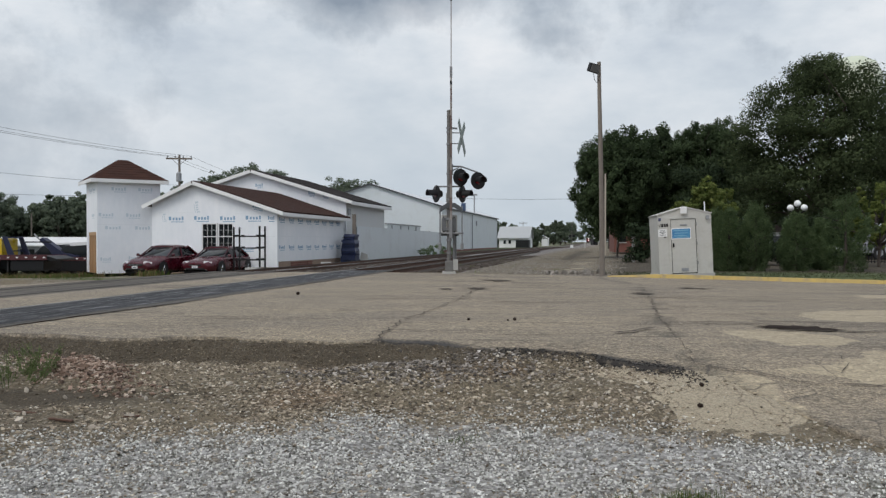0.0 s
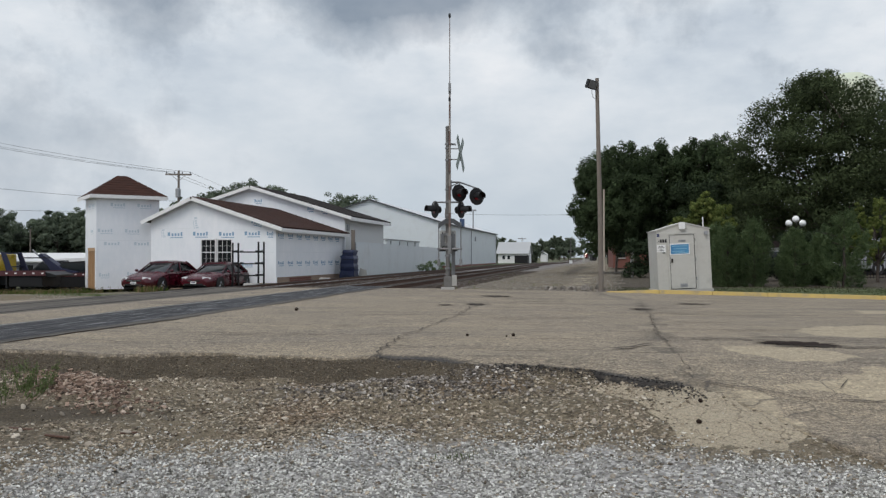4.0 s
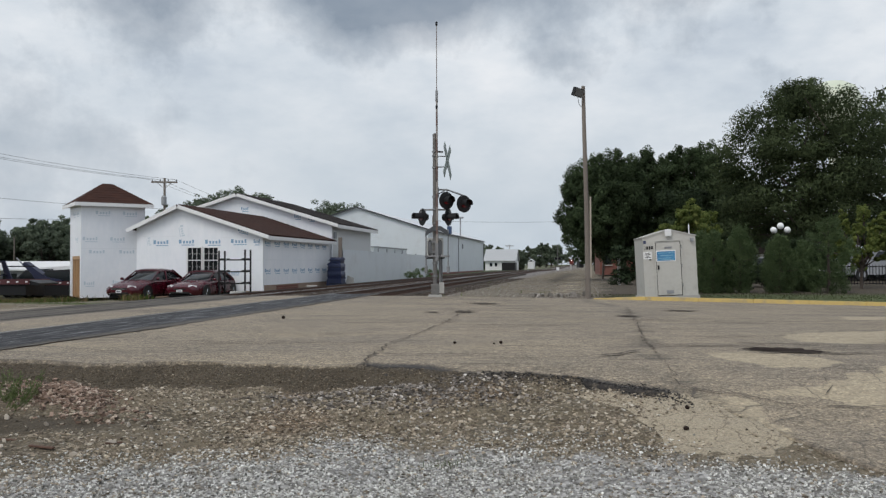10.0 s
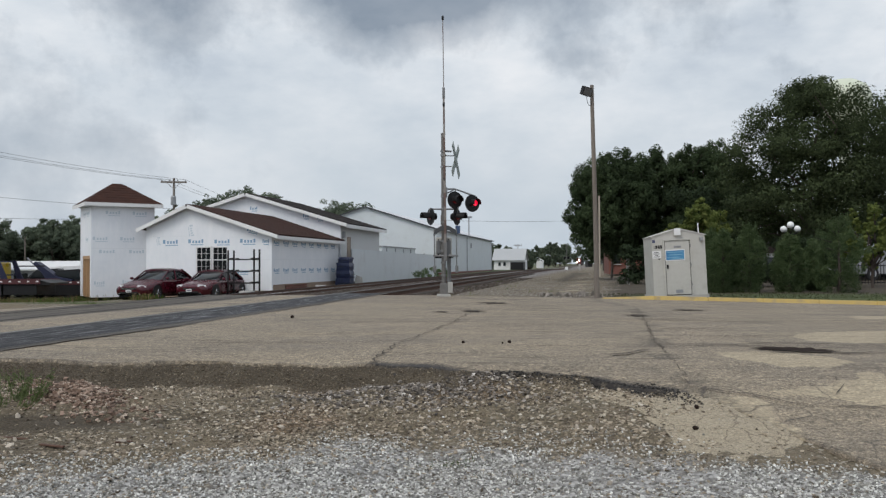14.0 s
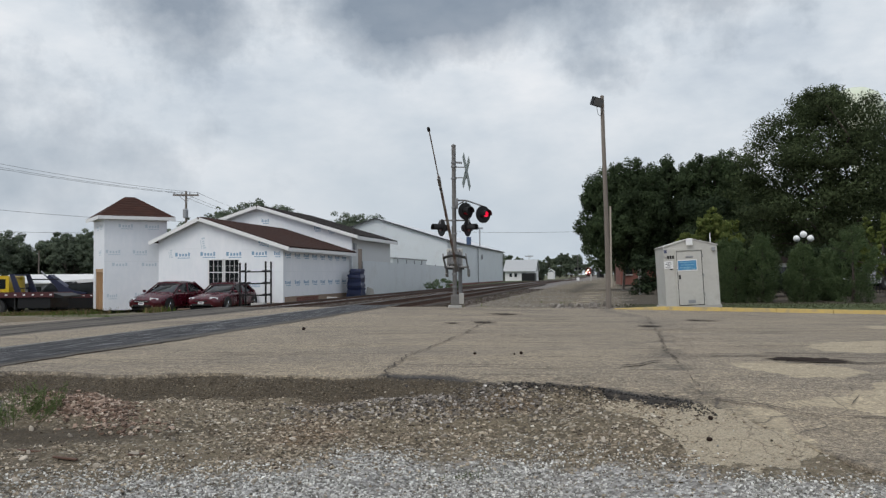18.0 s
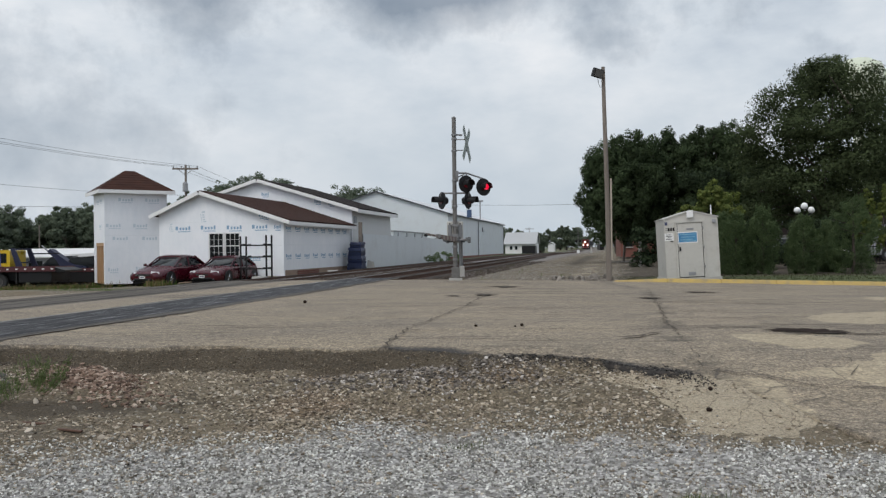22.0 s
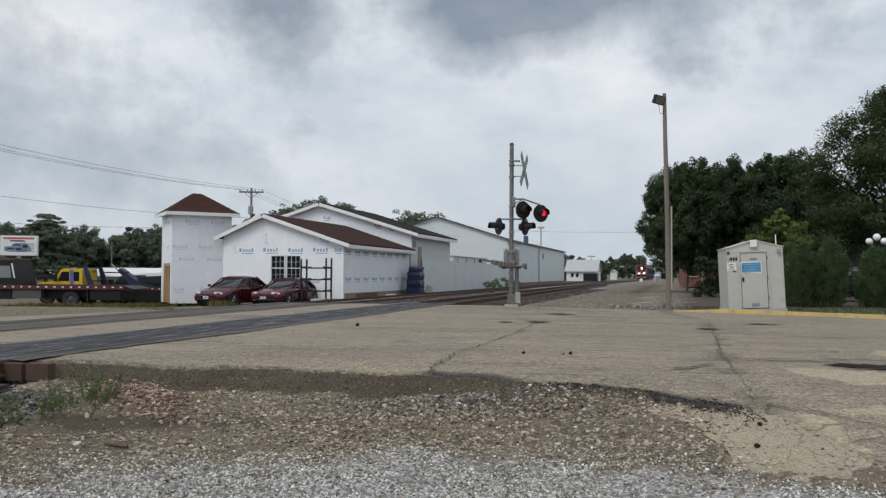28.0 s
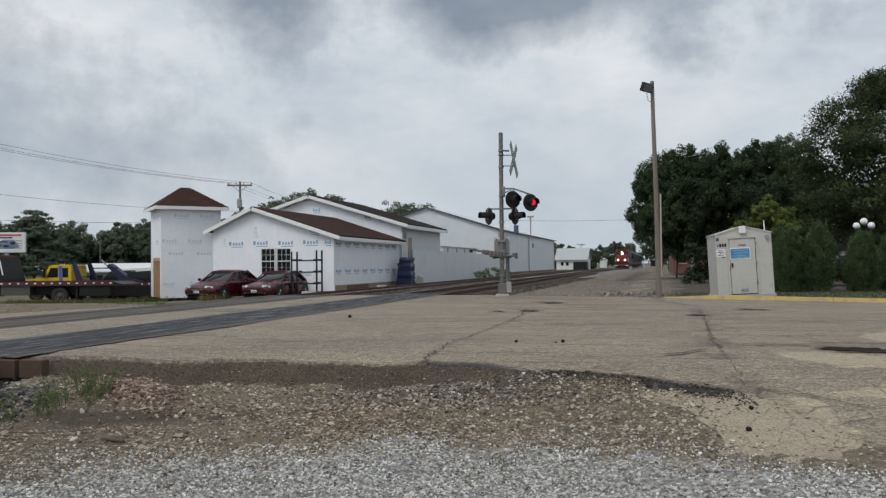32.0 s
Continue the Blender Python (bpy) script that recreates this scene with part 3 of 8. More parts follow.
ballast = np.maximum(smooth_step(-15.0, -13.5, gn) * smooth_step(-4.6, -6.2, gn) * smooth_step(23, 25, gs), smooth_step(-3.8, -4.3, GX) * smooth_step(5.6, 6.4, GY) * smooth_step(7.9, 7.6, GY))
brick = smooth_step(0.45, 0.7, value_noise(GX, GY, 0.6, 51)) * smooth_step(8.2, 7.4, GY) * smooth_step(5.6, 6.3, GY) * smooth_step(2.0, 1.4, np.abs(GX - 0.2)) * 0.8
brick = np.maximum(brick, np.exp(-((GX + 3.4) / 0.6) ** 2 - ((GY - 7.5) / 0.4) ** 2))
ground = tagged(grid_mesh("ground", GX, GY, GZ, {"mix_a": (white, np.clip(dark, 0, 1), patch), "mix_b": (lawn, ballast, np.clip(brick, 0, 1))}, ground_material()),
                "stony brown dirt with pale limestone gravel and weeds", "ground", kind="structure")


# ---- road ----
def road_material():
    m, n, l, p = nodes_of("old_asphalt")
    co = n.new("ShaderNodeTexCoord").outputs["Object"]
    a1 = n.new("ShaderNodeVertexColor")
    a1.layer_name = "mix_a"
    s1 = n.new("ShaderNodeSeparateColor")
    l.new(a1.outputs[0], s1.inputs[0])
    fine, mid, broad = noise_tex(n, l, co, 42, 6, 0.85), noise_tex(n, l, co, 7, 6, 0.75, (0.5, 1.6, 1)), noise_tex(n, l, co, 0.55, 5, 0.6, (0.6, 1.5, 1))
    c0 = ramp(n, [(0.36, (0.083, 0.067, 0.049)), (0.5, (0.243, 0.205, 0.152)), (0.64, (0.452, 0.387, 0.295))])
    l.new(fine.outputs[0], c0.inputs[0])
    m1 = ramp(n, [(0.3, (0.68, 0.68, 0.69)), (0.7, (1.22, 1.21, 1.18))])
    l.new(mid.outputs[0], m1.inputs[0])
    sv = n.new("ShaderNodeTexVoronoi")
    sv.inputs["Scale"].default_value = 40
    l.new(co, sv.inputs["Vector"])
    ss = n.new("ShaderNodeSeparateColor")
    l.new(sv.outputs["Color"], ss.inputs[0])
    sr = ramp(n, [(0.0, (0.58, 0.58, 0.59)), (0.3, (0.93, 0.93, 0.93)), (0.75, (1.06, 1.055, 1.04)), (1.0, (1.5, 1.47, 1.4))])
    l.new(ss.outputs[0], sr.inputs[0])
    seam = noise_tex(n, l, co, 3.2, 5, 0.7, (0.1, 1.0, 1))
    sm = ramp(n, [(0.36, (0.42, 0.41, 0.4)), (0.42, (1, 1, 1)), (0.6, (1, 1, 1)), (0.72, (1.12, 1.11, 1.08))])
    l.new(seam.outputs[0], sm.inputs[0])
    m2 = ramp(n, [(0.35, (0.86, 0.86, 0.88)), (0.65, (1.12, 1.1, 1.06))])
    l.new(broad.outputs[0], m2.inputs[0])
    c = mix_col(n, l, 1.0, c0.outputs[0], m1.outputs[0], "MULTIPLY")
    c = mix_col(n, l, 1.0, c, m2.outputs[0], "MULTIPLY")
    c = mix_col(n, l, 0.8, c, sr.outputs[0], "MULTIPLY")
    c = mix_col(n, l, 0.85, c, sm.outputs[0], "MULTIPLY")
    sand = ramp(n, [(0.34, (0.25, 0.205, 0.138)), (0.66, (0.47, 0.4, 0.285))])
    l.new(fine.outputs[0], sand.inputs[0])

    def ragged(mask, scale, much, a, b):
        """A soft mask broken up into an uneven one."""
        s, m_, q = n.new("ShaderNodeMath"), n.new("ShaderNodeMath"), ramp(n, [(a, (0, 0, 0)), (b, (1, 1, 1))])
        s.operation, m_.operation = "SUBTRACT", "MULTIPLY_ADD"
        s.inputs[1].default_value, m_.inputs[1].default_value = 0.5, much
        l.new(noise_tex(n, l, co, scale, 6, 0.8).outputs[0], s.inputs[0])
        l.new(s.outputs[0], m_.inputs[0]), l.new(mask, m_.inputs[2]), l.new(m_.outputs[0], q.inputs[0])
        return q.outputs[0]

    sand_c = mix_col(n, l, 0.7, mix_col(n, l, 0.6, sand.outputs[0], sr.outputs[0], "MULTIPLY"), m1.outputs[0], "MULTIPLY")
    c = mix_col(n, l, ragged(s1.outputs[0], 9, 1.0, 0.4, 0.64), c, sand_c)
    tar = ramp(n, [(0.35, (0.012, 0.011, 0.01)), (0.65, (0.06, 0.053, 0.047))])
    l.new(fine.outputs[0], tar.inputs[0])
    c = mix_col(n, l, ragged(s1.outputs[1], 16, 1.5, 0.35, 0.95), c, tar.outputs[0])
    cr = n.new("ShaderNodeTexVoronoi")
    cr.feature = "DISTANCE_TO_EDGE"
    cr.inputs["Scale"].default_value = 1.7
    wob = mix_col(n, l, 0.12, co, noise_tex(n, l, co, 4, 4).outputs[1])
    l.new(wob, cr.inputs["Vector"])
    lr = ramp(n, [(0.0, (1, 1, 1)), (0.012, (0, 0, 0))])
    l.new(cr.outputs[0], lr.inputs[0])
    web = n.new("ShaderNodeMath")
    web.operation = "MULTIPLY"
    l.new(lr.outputs[0], web.inputs[0]), l.new(s1.outputs[2], web.inputs[1])
    c = mix_col(n, l, web.outputs[0], c, (0.05, 0.043, 0.037))
    l.new(c, p.inputs["Base Color"])
    p.inputs["Roughness"].default_value = 0.92
    p.inputs["Specular IOR Level"].default_value = 0.5
    bp = n.new("ShaderNodeBump")
    bp.inputs["Strength"].default_value, bp.inputs["Distance"].default_value = 0.5, 0.008
    l.new(fine.outputs[0], bp.inputs["Height"]), l.new(bp.outputs[0], p.inputs["Normal"])
    return m


ASPHALT = road_material()
rx = np.array(sorted(set(np.round(np.arange(-9.0, 6.0, 0.06), 3)) | set(np.round(np.array(steps(6.0, 40, 0.12, 1.08)), 3)) | set(np.round(np.array(steps(-9.0, -60, 0.12, 1.08)), 3))))
rv = np.concatenate([[-2.0, -1.0], np.linspace(0, 1, 190) ** 1.6])
RX, RV = np.meshgrid(rx, rv)
e0, e1 = near_edge(RX), far_edge(RX)
RY = e0 + np.clip(RV, 0, 1) * (e1 - e0)
RZ = road_z(RX, RY) + (value_noise(RX, RY, 1.7, 61) - 1.0) * 0.01 * smooth_step(0, 0.06, RV)
along = RX * C - RY * S + 0.0087 * (RX * S + RY * C)
on_track = np.maximum(smooth_step(-6.54, -6.6, along) * smooth_step(-8.18, -8.12, along), smooth_step(-10.2, -10.5, RX * C - RY * S) * smooth_step(-13.3, -13.0, RX * C - RY * S))
RZ = RZ - 0.05 * on_track
RZ = RZ - 0.02 * smooth_step(0.03, 0.0, np.clip(RV, 0, 1)) * smooth_step(2.3, 1.9, RX)
# the broken face under the near edge
RY = np.where(RV == -1, e0 - 0.025 - 0.1 * smooth_step(2.1, 2.4, RX), np.where(RV == -2, e0 + 0.3, RY))
RZ = np.where(RV == -1, RZ - 0.05 + 0.03 * smooth_step(2.0, 2.3, RX), np.where(RV == -2, -0.6, RZ))
sandy = np.maximum.reduce([
    inside(RX, RY, [(3.0, 8.81), (3.47, 8.8), (3.94, 8.44), (4.17, 7.99), (3.71, 7.59), (3.38, 7.77), (3.11, 8.17)], 0.07),
    inside(RX, RY, [(2.88, 6.8), (3.38, 7.08), (3.86, 7.41), (4.6, 7.8), (6.5, 8.2), (6.5, 6.7), (3.6, 6.46), (3.24, 6.6)], 0.07),
    inside(RX, RY, [(4.75, 10.93), (5.76, 11.28), (8.5, 11.6), (8.0, 10.3), (5.26, 9.6), (4.65, 9.94)], 0.1),
    inside(RX, RY, [(8.0, 15.6), (11.5, 15.9), (11.0, 14.6), (7.3, 14.2)], 0.15),
    inside(RX, RY, SAND_POLY, 0.05)])
sandy = sandy * (0.8 + 0.3 * value_noise(RX, RY, 0.35, 62)) + 0.22 * smooth_step(0.5, 0.8, value_noise(RX, RY, 2.3, 63))
rn, rs = RX * C - RY * S, RX * S + RY * C
tar_shade = (0.85 * np.exp(-((RY - near_edge(RX)) / 0.2) ** 2) + 0.34 * np.exp(-((RY - near_edge(RX)) / 0.85) ** 2)) * smooth_step(-1.4, -0.2, RX) * smooth_step(2.5, 2.0, RX) * (0.6 + 0.5 * value_noise(RX, RY, 0.3, 68))
tar_shade = np.maximum(tar_shade, 0.5 * np.exp(-((RY - near_edge(RX)) / 0.1) ** 2))
tar_shade = np.maximum(tar_shade, (0.45 + 0.55 * smooth_step(-0.6, 0.1, RX) * smooth_step(2.4, 2.1, RX)) * (RV < 0))
tar_shade = np.maximum(tar_shade, 0.62 * smooth_step(0.38, 0.7, value_noise(RX, RY, 0.5, 64)) * np.exp(-((RX - rise(RY, [(7, 2.2), (9, 2.4), (11, 2.95), (13.5, 3.5), (19, 4.6)])) / 0.35) ** 2))
tar_shade = np.maximum(tar_shade, 0.5 * smooth_step(0.66, 0.74, value_noise(RX * 0.5, RY * 1.4, 1.1, 65)) * smooth_step(13, 16, RY))
tar_shade = np.maximum(tar_shade, 0.6 * smooth_step(-10.0, -10.4, rn) * smooth_step(-13.4, -12.8, rn) * (0.4 + 0.6 * value_noise(RX, RY, 0.8, 66)))
tar_shade = np.maximum(tar_shade, 0.34 * smooth_step(2.4, 2.7, RX) * smooth_step(6.6, 6.3, RY) * (1 - np.clip(sandy, 0, 1)) * (0.5 + 0.8 * value_noise(RX, RY, 0.25, 69)))
tar_shade = np.maximum(tar_shade, 0.42 * inside(RX, RY, [(-0.5, 8.1), (0.9, 8.8), (2.3, 8.6), (2.15, 6.95), (1.2, 7.2), (0.2, 7.6)], 0.5) * (0.6 + 0.6 * value_noise(RX, RY, 0.35, 169)))
far_rails = rn + 0.0087 * rs + 11.75
# dark lines along the rails paint the shaded flangeway grooves
tar_shade = np.maximum(tar_shade, 0.95 * np.exp(-((np.abs(along + 7.35) - 0.77) / 0.1) ** 2) * (0.6 + 0.5 * value_noise(RX, RY, 0.4, 170)))
tar_shade = np.maximum(tar_shade, 0.8 * np.exp(-((np.abs(far_rails) - 0.8) / 0.16) ** 2) * (0.4 + 0.8 * value_noise(RX, RY, 0.9, 171)))
tar_shade = np.maximum(tar_shade, 0.5 * smooth_step(2.3, 1.5, far_rails) * smooth_step(0.4, 0.8, far_rails) * smooth_step(0.35, 0.65, value_noise(RX * 0.6, RY, 1.2, 172)))
webbed = smooth_step(0.4, 0.6, value_noise(RX, RY, 3.2, 67)) * 0.8
road = tagged(grid_mesh("road", RX, RY, RZ, {"mix_a": (np.clip(sandy, 0, 1), np.clip(tar_shade, 0, 1), webbed)}, ASPHALT),
              "old bleached asphalt road, cracked and patched with sand", "road", kind="structure")

TAR = surface("crack_tar", (0.095, 0.08, 0.066), (0.05, 0.043, 0.037), 0.85, grain=40, bump=0.3)


def crack(line, width, seed):
    """A ragged dark crack along a line of places on the road."""
    rng = random.Random(seed)
    b = Shape()
    pts = []
    for (ax, ay), (bx, by) in zip(line, line[1:]):
        k = max(3, int(math.hypot(bx - ax, by - ay) / 0.12))
        pts += [(ax + (bx - ax) * i / k + rng.gauss(0, 0.022), ay + (by - ay) * i / k + rng.gauss(0, 0.03)) for i in range(k)]
    pts.append(line[-1])
    prev = None
    for i, (x, y) in enumerate(pts):
        qx, qy = pts[min(i + 1, len(pts) - 1)]
        ox, oy = pts[max(i - 1, 0)]
        d = Vector((qx - ox, qy - oy)).normalized()
        w = width * rng.uniform(0.3, 1.3) * (0.3 if i in (0, len(pts) - 1) else 1)
        row = []
        for sgn in (-1, 1):
            vx, vy = x - sgn * d.y * w / 2, y + sgn * d.x * w / 2
            row.append(b.bm.verts.new((vx, vy, float(road_z(vx, vy)) + 0.013)))
        if prev:
            b.bm.faces.new((prev[0], row[0], row[1], prev[1]))
        prev = row
    part("crack", b, TAR, road)


for k, (line, w) in enumerate((
        ([(-0.64, 8.12), (-0.63, 8.41), (-0.51, 9.6), (-0.18, 11.07), (0.21, 13.09), (0.5, 15.0), (0.82, 16.92)], 0.024),
        ([(4.92, 20.16), (3.6, 14.2), (2.61, 9.72), (2.32, 7.79), (2.16, 6.94)], 0.012), ([(4.75, 19.6), (3.4, 13.2), (2.7, 10.1), (2.5, 8.9)], 0.01),
        ([(2.16, 6.94), (2.57, 6.74), (2.84, 6.52), (3.15, 6.45), (3.58, 6.42), (5.5, 6.5)], 0.016), ([(3.61, 9.69), (4.13, 9.4), (5.16, 9.24), (7.5, 9.1)], 0.05),
        ([(3.47, 8.8), (4.36, 8.56), (4.77, 8.55), (7.0, 8.5)], 0.05), ([(3.4, 7.75), (3.75, 7.6), (4.1, 7.75)], 0.008), ([(3.6, 7.35), (3.5, 7.0), (3.3, 6.7)], 0.008),
        ([(0.3, 9.55), (1.4, 9.25), (2.46, 9.13)], 0.022), ([(2.55, 9.5), (3.4, 9.5), (3.8, 9.1)], 0.03),
        ([(1.8, 8.5), (2.33, 8.9)], 0.05), ([(2.46, 9.13), (3.4, 9.35), (3.7, 9.2)], 0.05), 
        ([(-3.2, 9.6), (-1.2, 9.9), (0.2, 10.2)], 0.02), ([(-1.0, 12.0), (1.5, 11.6), (4.0, 11.9)], 0.025),
        ([(-2.5, 14.0), (1.0, 13.7), (3.6, 13.9), (8, 13.2)], 0.03), ([(0.2, 17.5), (3.9, 16.2), (9, 15.5)], 0.035),
        ([(-4.4, 9.4), (-3.6, 9.1), (-2.9, 9.05)], 0.02))):
    crack(line, w, k)
rng = random.Random(77)
for k in range(84):
    y = 8.7 + 14 * rng.random() ** 1.3
    x = rng.uniform(-0.33 * y, 0.55 * y)
    ln, tilt = rng.uniform(0.5, 2.6), rng.uniform(-0.14, 0.06)
    if x * C - y * S > -5.4 and far_edge(x + ln) > y + 1:
        crack([(x, y), (x + ln * 0.5, y + tilt * ln * 0.5 + rng.gauss(0, 0.04)), (x + ln, y + tilt * ln)], rng.uniform(0.01, 0.028) * (0.4 + y / 16), 200 + k)

DARKTAR = surface("dark_tar", (0.028, 0.019, 0.015), (0.012, 0.009, 0.008), 0.9, grain=30, bump=0.3)
for pm in (DARKTAR, TAR):
    pm.node_tree.nodes["Principled BSDF"].inputs["Specular IOR Level"].default_value = 0.08
# the long pothole in the sandy patch
hole = Shape()
rng = random.Random(9)
rim = []
for i in range(36):
    a = i * math.tau / 36
    r = 1 + rng.uniform(-0.3, 0.3)
    rim.append((3.92 + 0.38 * r * math.cos(a), 8.86 - 0.14 * math.cos(a) + 0.2 * r * math.sin(a)))
hole.bm.faces.new([hole.bm.verts.new((x, y, float(road_z(x, y)) + 0.012)) for x, y in rim])
part("pothole", hole, DARKTAR, road, "dark brown pothole")
for x, y, w, d in ((1.36, 20.2, 0.5, 0.4), (0.7, 16.5, 0.24, 0.25), (0.07, 16.2, 0.16, 0.18), (5.5, 17.7, 0.42, 0.28), (3.7, 15.2, 0.22, 0.25)):
    b = Shape()
    pts = [(x + w * r * math.cos(i * math.tau / 26), y + d * r * math.sin(i * math.tau / 26)) for i, r in enumerate(rng.uniform(0.45, 1.35) for _ in range(26))]
    b.bm.faces.new([b.bm.verts.new((u, v, float(road_z(u, v)) + 0.012)) for u, v in pts])
    part("tar_spot", b, TAR, road)

# ---- kerb ----
kerb = tagged(new("kerb"), "yellow-painted concrete kerb along the road's far side", "kerb", kind="structure")
for i in range(12):
    x0 = 5.0 + i * 1.5
    b = Shape()
    for sgn in (0,):
        x1 = x0 + 1.485
        y0, y1 = float(far_edge(x0)), float(far_edge(x1))
        z0, z1 = float(road_z(x0, y0)), float(road_z(x1, y1))
        lo = [(x0, y0 - 0.03, z0 - 0.12), (x1, y1 - 0.03, z1 - 0.12), (x1, y1 + 0.16, z1 - 0.12), (x0, y0 + 0.16, z0 - 0.12)]
        hi = [(x0, y0, z0 + 0.105), (x1, y1, z1 + 0.105), (x1, y1 + 0.16, z1 + 0.105), (x0, y0 + 0.16, z0 + 0.105)]
        if i == 0:
            hi = [(x, y, z if k in (1, 2) else z - 0.09) for k, (x, y, z) in enumerate(hi)]
        v = [b.bm.verts.new(q) for q in lo + hi]
        for q in ((0, 1, 2, 3), (4, 5, 6, 7), (0, 1, 5, 4), (1, 2, 6, 5), (2, 3, 7, 6), (3, 0, 4, 7)):
            b.bm.faces.new([v[j] for j in q])
        bmesh.ops.bevel(b.bm, geom=[e for e in b.bm.edges if all(w.co.z > min(z0, z1) + 0.01 for w in e.verts)], offset=0.02, segments=2, affect="EDGES")
    part("kerb_stone", b, YELLOW, kerb)


# ---- tracks ----
GAUGE = 1.5


def track(n0, label, s0, s1, panel, fill, z0=0.0, edge=1.33):
    """Two rails on ties; across the road the space is filled flush."""
    tr = tagged(new("track"), label, "railway track", "tracks", "structure")
    tr.matrix_basis = by_track(n0, 0, z0, 0.5)
    cuts = [s0] + [s for s in np.arange(math.ceil(s0 / 10) * 10, s1, 10.0) if s > s0] + [s1]
    for side in (-1, 1):
        for nm, mat, prof in (("rail", RUST, [(-0.07, -0.17), (0.07, -0.17), (0.07, -0.15), (0.015, -0.135), (0.015, -0.04), (0.036, -0.03), (0.036, -0.012), (-0.036, -0.012), (-0.036, -0.03), (-0.015, -0.04), (-0.015, -0.135), (-0.07, -0.15)]),
                              ("rail_head", RAILTOP, [(-0.034, -0.012), (0.034, -0.012), (0.03, 0.002), (-0.03, 0.002)])):
            b = Shape()
            rows = [[b.bm.verts.new((side * GAUGE / 2 + u, s, float(rail_z(s)) + v + 0.012)) for u, v in prof] for s in cuts]
            for a, c in zip(rows, rows[1:]):
                for i in range(len(prof)):
                    j = (i + 1) % len(prof)
                    b.bm.faces.new((a[i], a[j], c[j], c[i]))
            b.bm.faces.new(rows[0]), b.bm.faces.new(rows[-1])
            part(nm, b, RAILDARK if nm == "rail_head" and (side > 0 or n0 < -10) else mat, tr)
    lo, hi = panel
    surface_part = part("crossing_surface", Shape(), fill, tr, "dark worn tar crossing surface")
    rail_in, rail_out = GAUGE / 2 - 0.08, GAUGE / 2 + 0.06
    for a, c in ((-edge, -rail_out), (-rail_in, rail_in), (rail_out, edge))[(1 if edge < 1 else 0):(2 if edge < 1 else 3)]:
        for s in np.arange(lo, hi - 0.1, 2.44):
            part("crossing_panel", Shape().box(a, c, s, min(s + 2.42, hi), -0.2, 0.008, bevel=0.006), fill, surface_part)
    g = np.random.RandomState(int(abs(n0) * 10))
    for side in (-1, 1):
        b, prev = Shape(), None
        wide = 0.12
        for s in np.arange(lo, hi, 0.09):
            wide = min(0.42 if edge > 1 else 0.2, max(0.09 if edge > 1 else 0.03, wide + g.uniform(-0.028, 0.028)))
            out = tr.matrix_basis @ Vector((side * (edge + wide), s, 0))
            drop = min(0.0, float(road_z(out.x, out.y))) - z0 + 0.004
            row = [b.bm.verts.new((side * u, s, q)) for u, q in ((edge - 0.04 - (0.1 * g.rand() if edge > 1 else 0.0), 0.012), (edge + wide, min(0.012, drop)))]
            if prev:
                b.bm.faces.new((prev[0], prev[1], row[1], row[0]))
            prev = row
        part("tar_spill", b, SPILL, tr)
    return tr


PANEL = surface("crossing_tar", (0.042, 0.043, 0.047), (0.01, 0.0095, 0.0098), 0.75, grain=14, patch=2.0, amount=1.0, bump=0.3, stretch=(4.2, 0.2, 1), dirt=(0.42, 0.42, 0.43), dirt_amount=1.0)
SPILL = surface("tar_spill", (0.12, 0.106, 0.088), (0.045, 0.04, 0.035), 0.9, grain=30, patch=3, amount=0.9, bump=0.4)
PANEL2 = surface("worn_crossing", (0.17, 0.152, 0.13), (0.035, 0.032, 0.029), 0.9, grain=18, patch=1.3, amount=1.0, bump=0.4, stretch=(3.4, 0.3, 1), dirt=(0.27, 0.245, 0.21), dirt_amount=0.5)
for pm in (PANEL, PANEL2):
    pm.node_tree.nodes["Principled BSDF"].inputs["Specular IOR Level"].default_value = 0.15
track_near = track(-7.35, "rusty rails on old ties with a dark filled crossing", -40, 900, (7.05, 25.6), PANEL, 0.0, 0.83)
track_far = track(-11.75, "rusty siding rails on old ties with a worn crossing", -40, 900, (8.2, 26.0), PANEL2, -0.09)


# ---- buildings ----
def gable_wall(b, x0, x1, z0, zl, zr, px, pz, y0, y1, opening=None):
    """A gable wall across x, with an opening (x0, x1, z0, z1) right through it."""
    if not opening:
        b.prism([(x0, z0), (x1, z0), (x1, zr), (px, pz), (x0, zl)], (y0, y1))
        return
    a, c, d, e = opening

    def top(x):
        return zl + (pz - zl) * (x - x0) / (px - x0) if x < px else pz + (zr - pz) * (x - px) / (x1 - px)
    b.prism([(x0, z0), (a, z0), (a, top(a))] + ([(px, pz)] if px < a else []) + [(x0, zl)], (y0, y1))
    b.prism([(c, z0), (x1, z0), (x1, zr)] + ([(px, pz)] if px > c else []) + [(c, top(c))], (y0, y1))
    b.prism([(a, z0), (c, z0), (c, d), (a, d)], (y0, y1))
    b.prism([(a, e), (c, e), (c, top(c))] + ([(px, pz)] if a < px < c else []) + [(a, top(a))], (y0, y1))


def roof_slab(b, xa, za, xb, zb, y0, y1, t):
    """A sloping slab from (xa, za) to (xb, zb), swept along y."""
    d = Vector((xb - xa, 0, zb - za)).normalized()
    nrm = Vector((-d.z, 0, d.x)) if d.x > 0 else Vector((d.z, 0, -d.x))
    b.prism([(xa, za), (xb, zb), (xb + nrm.x * t, zb + nrm.z * t), (xa + nrm.x * t, za + nrm.z * t)], (y0, y1))


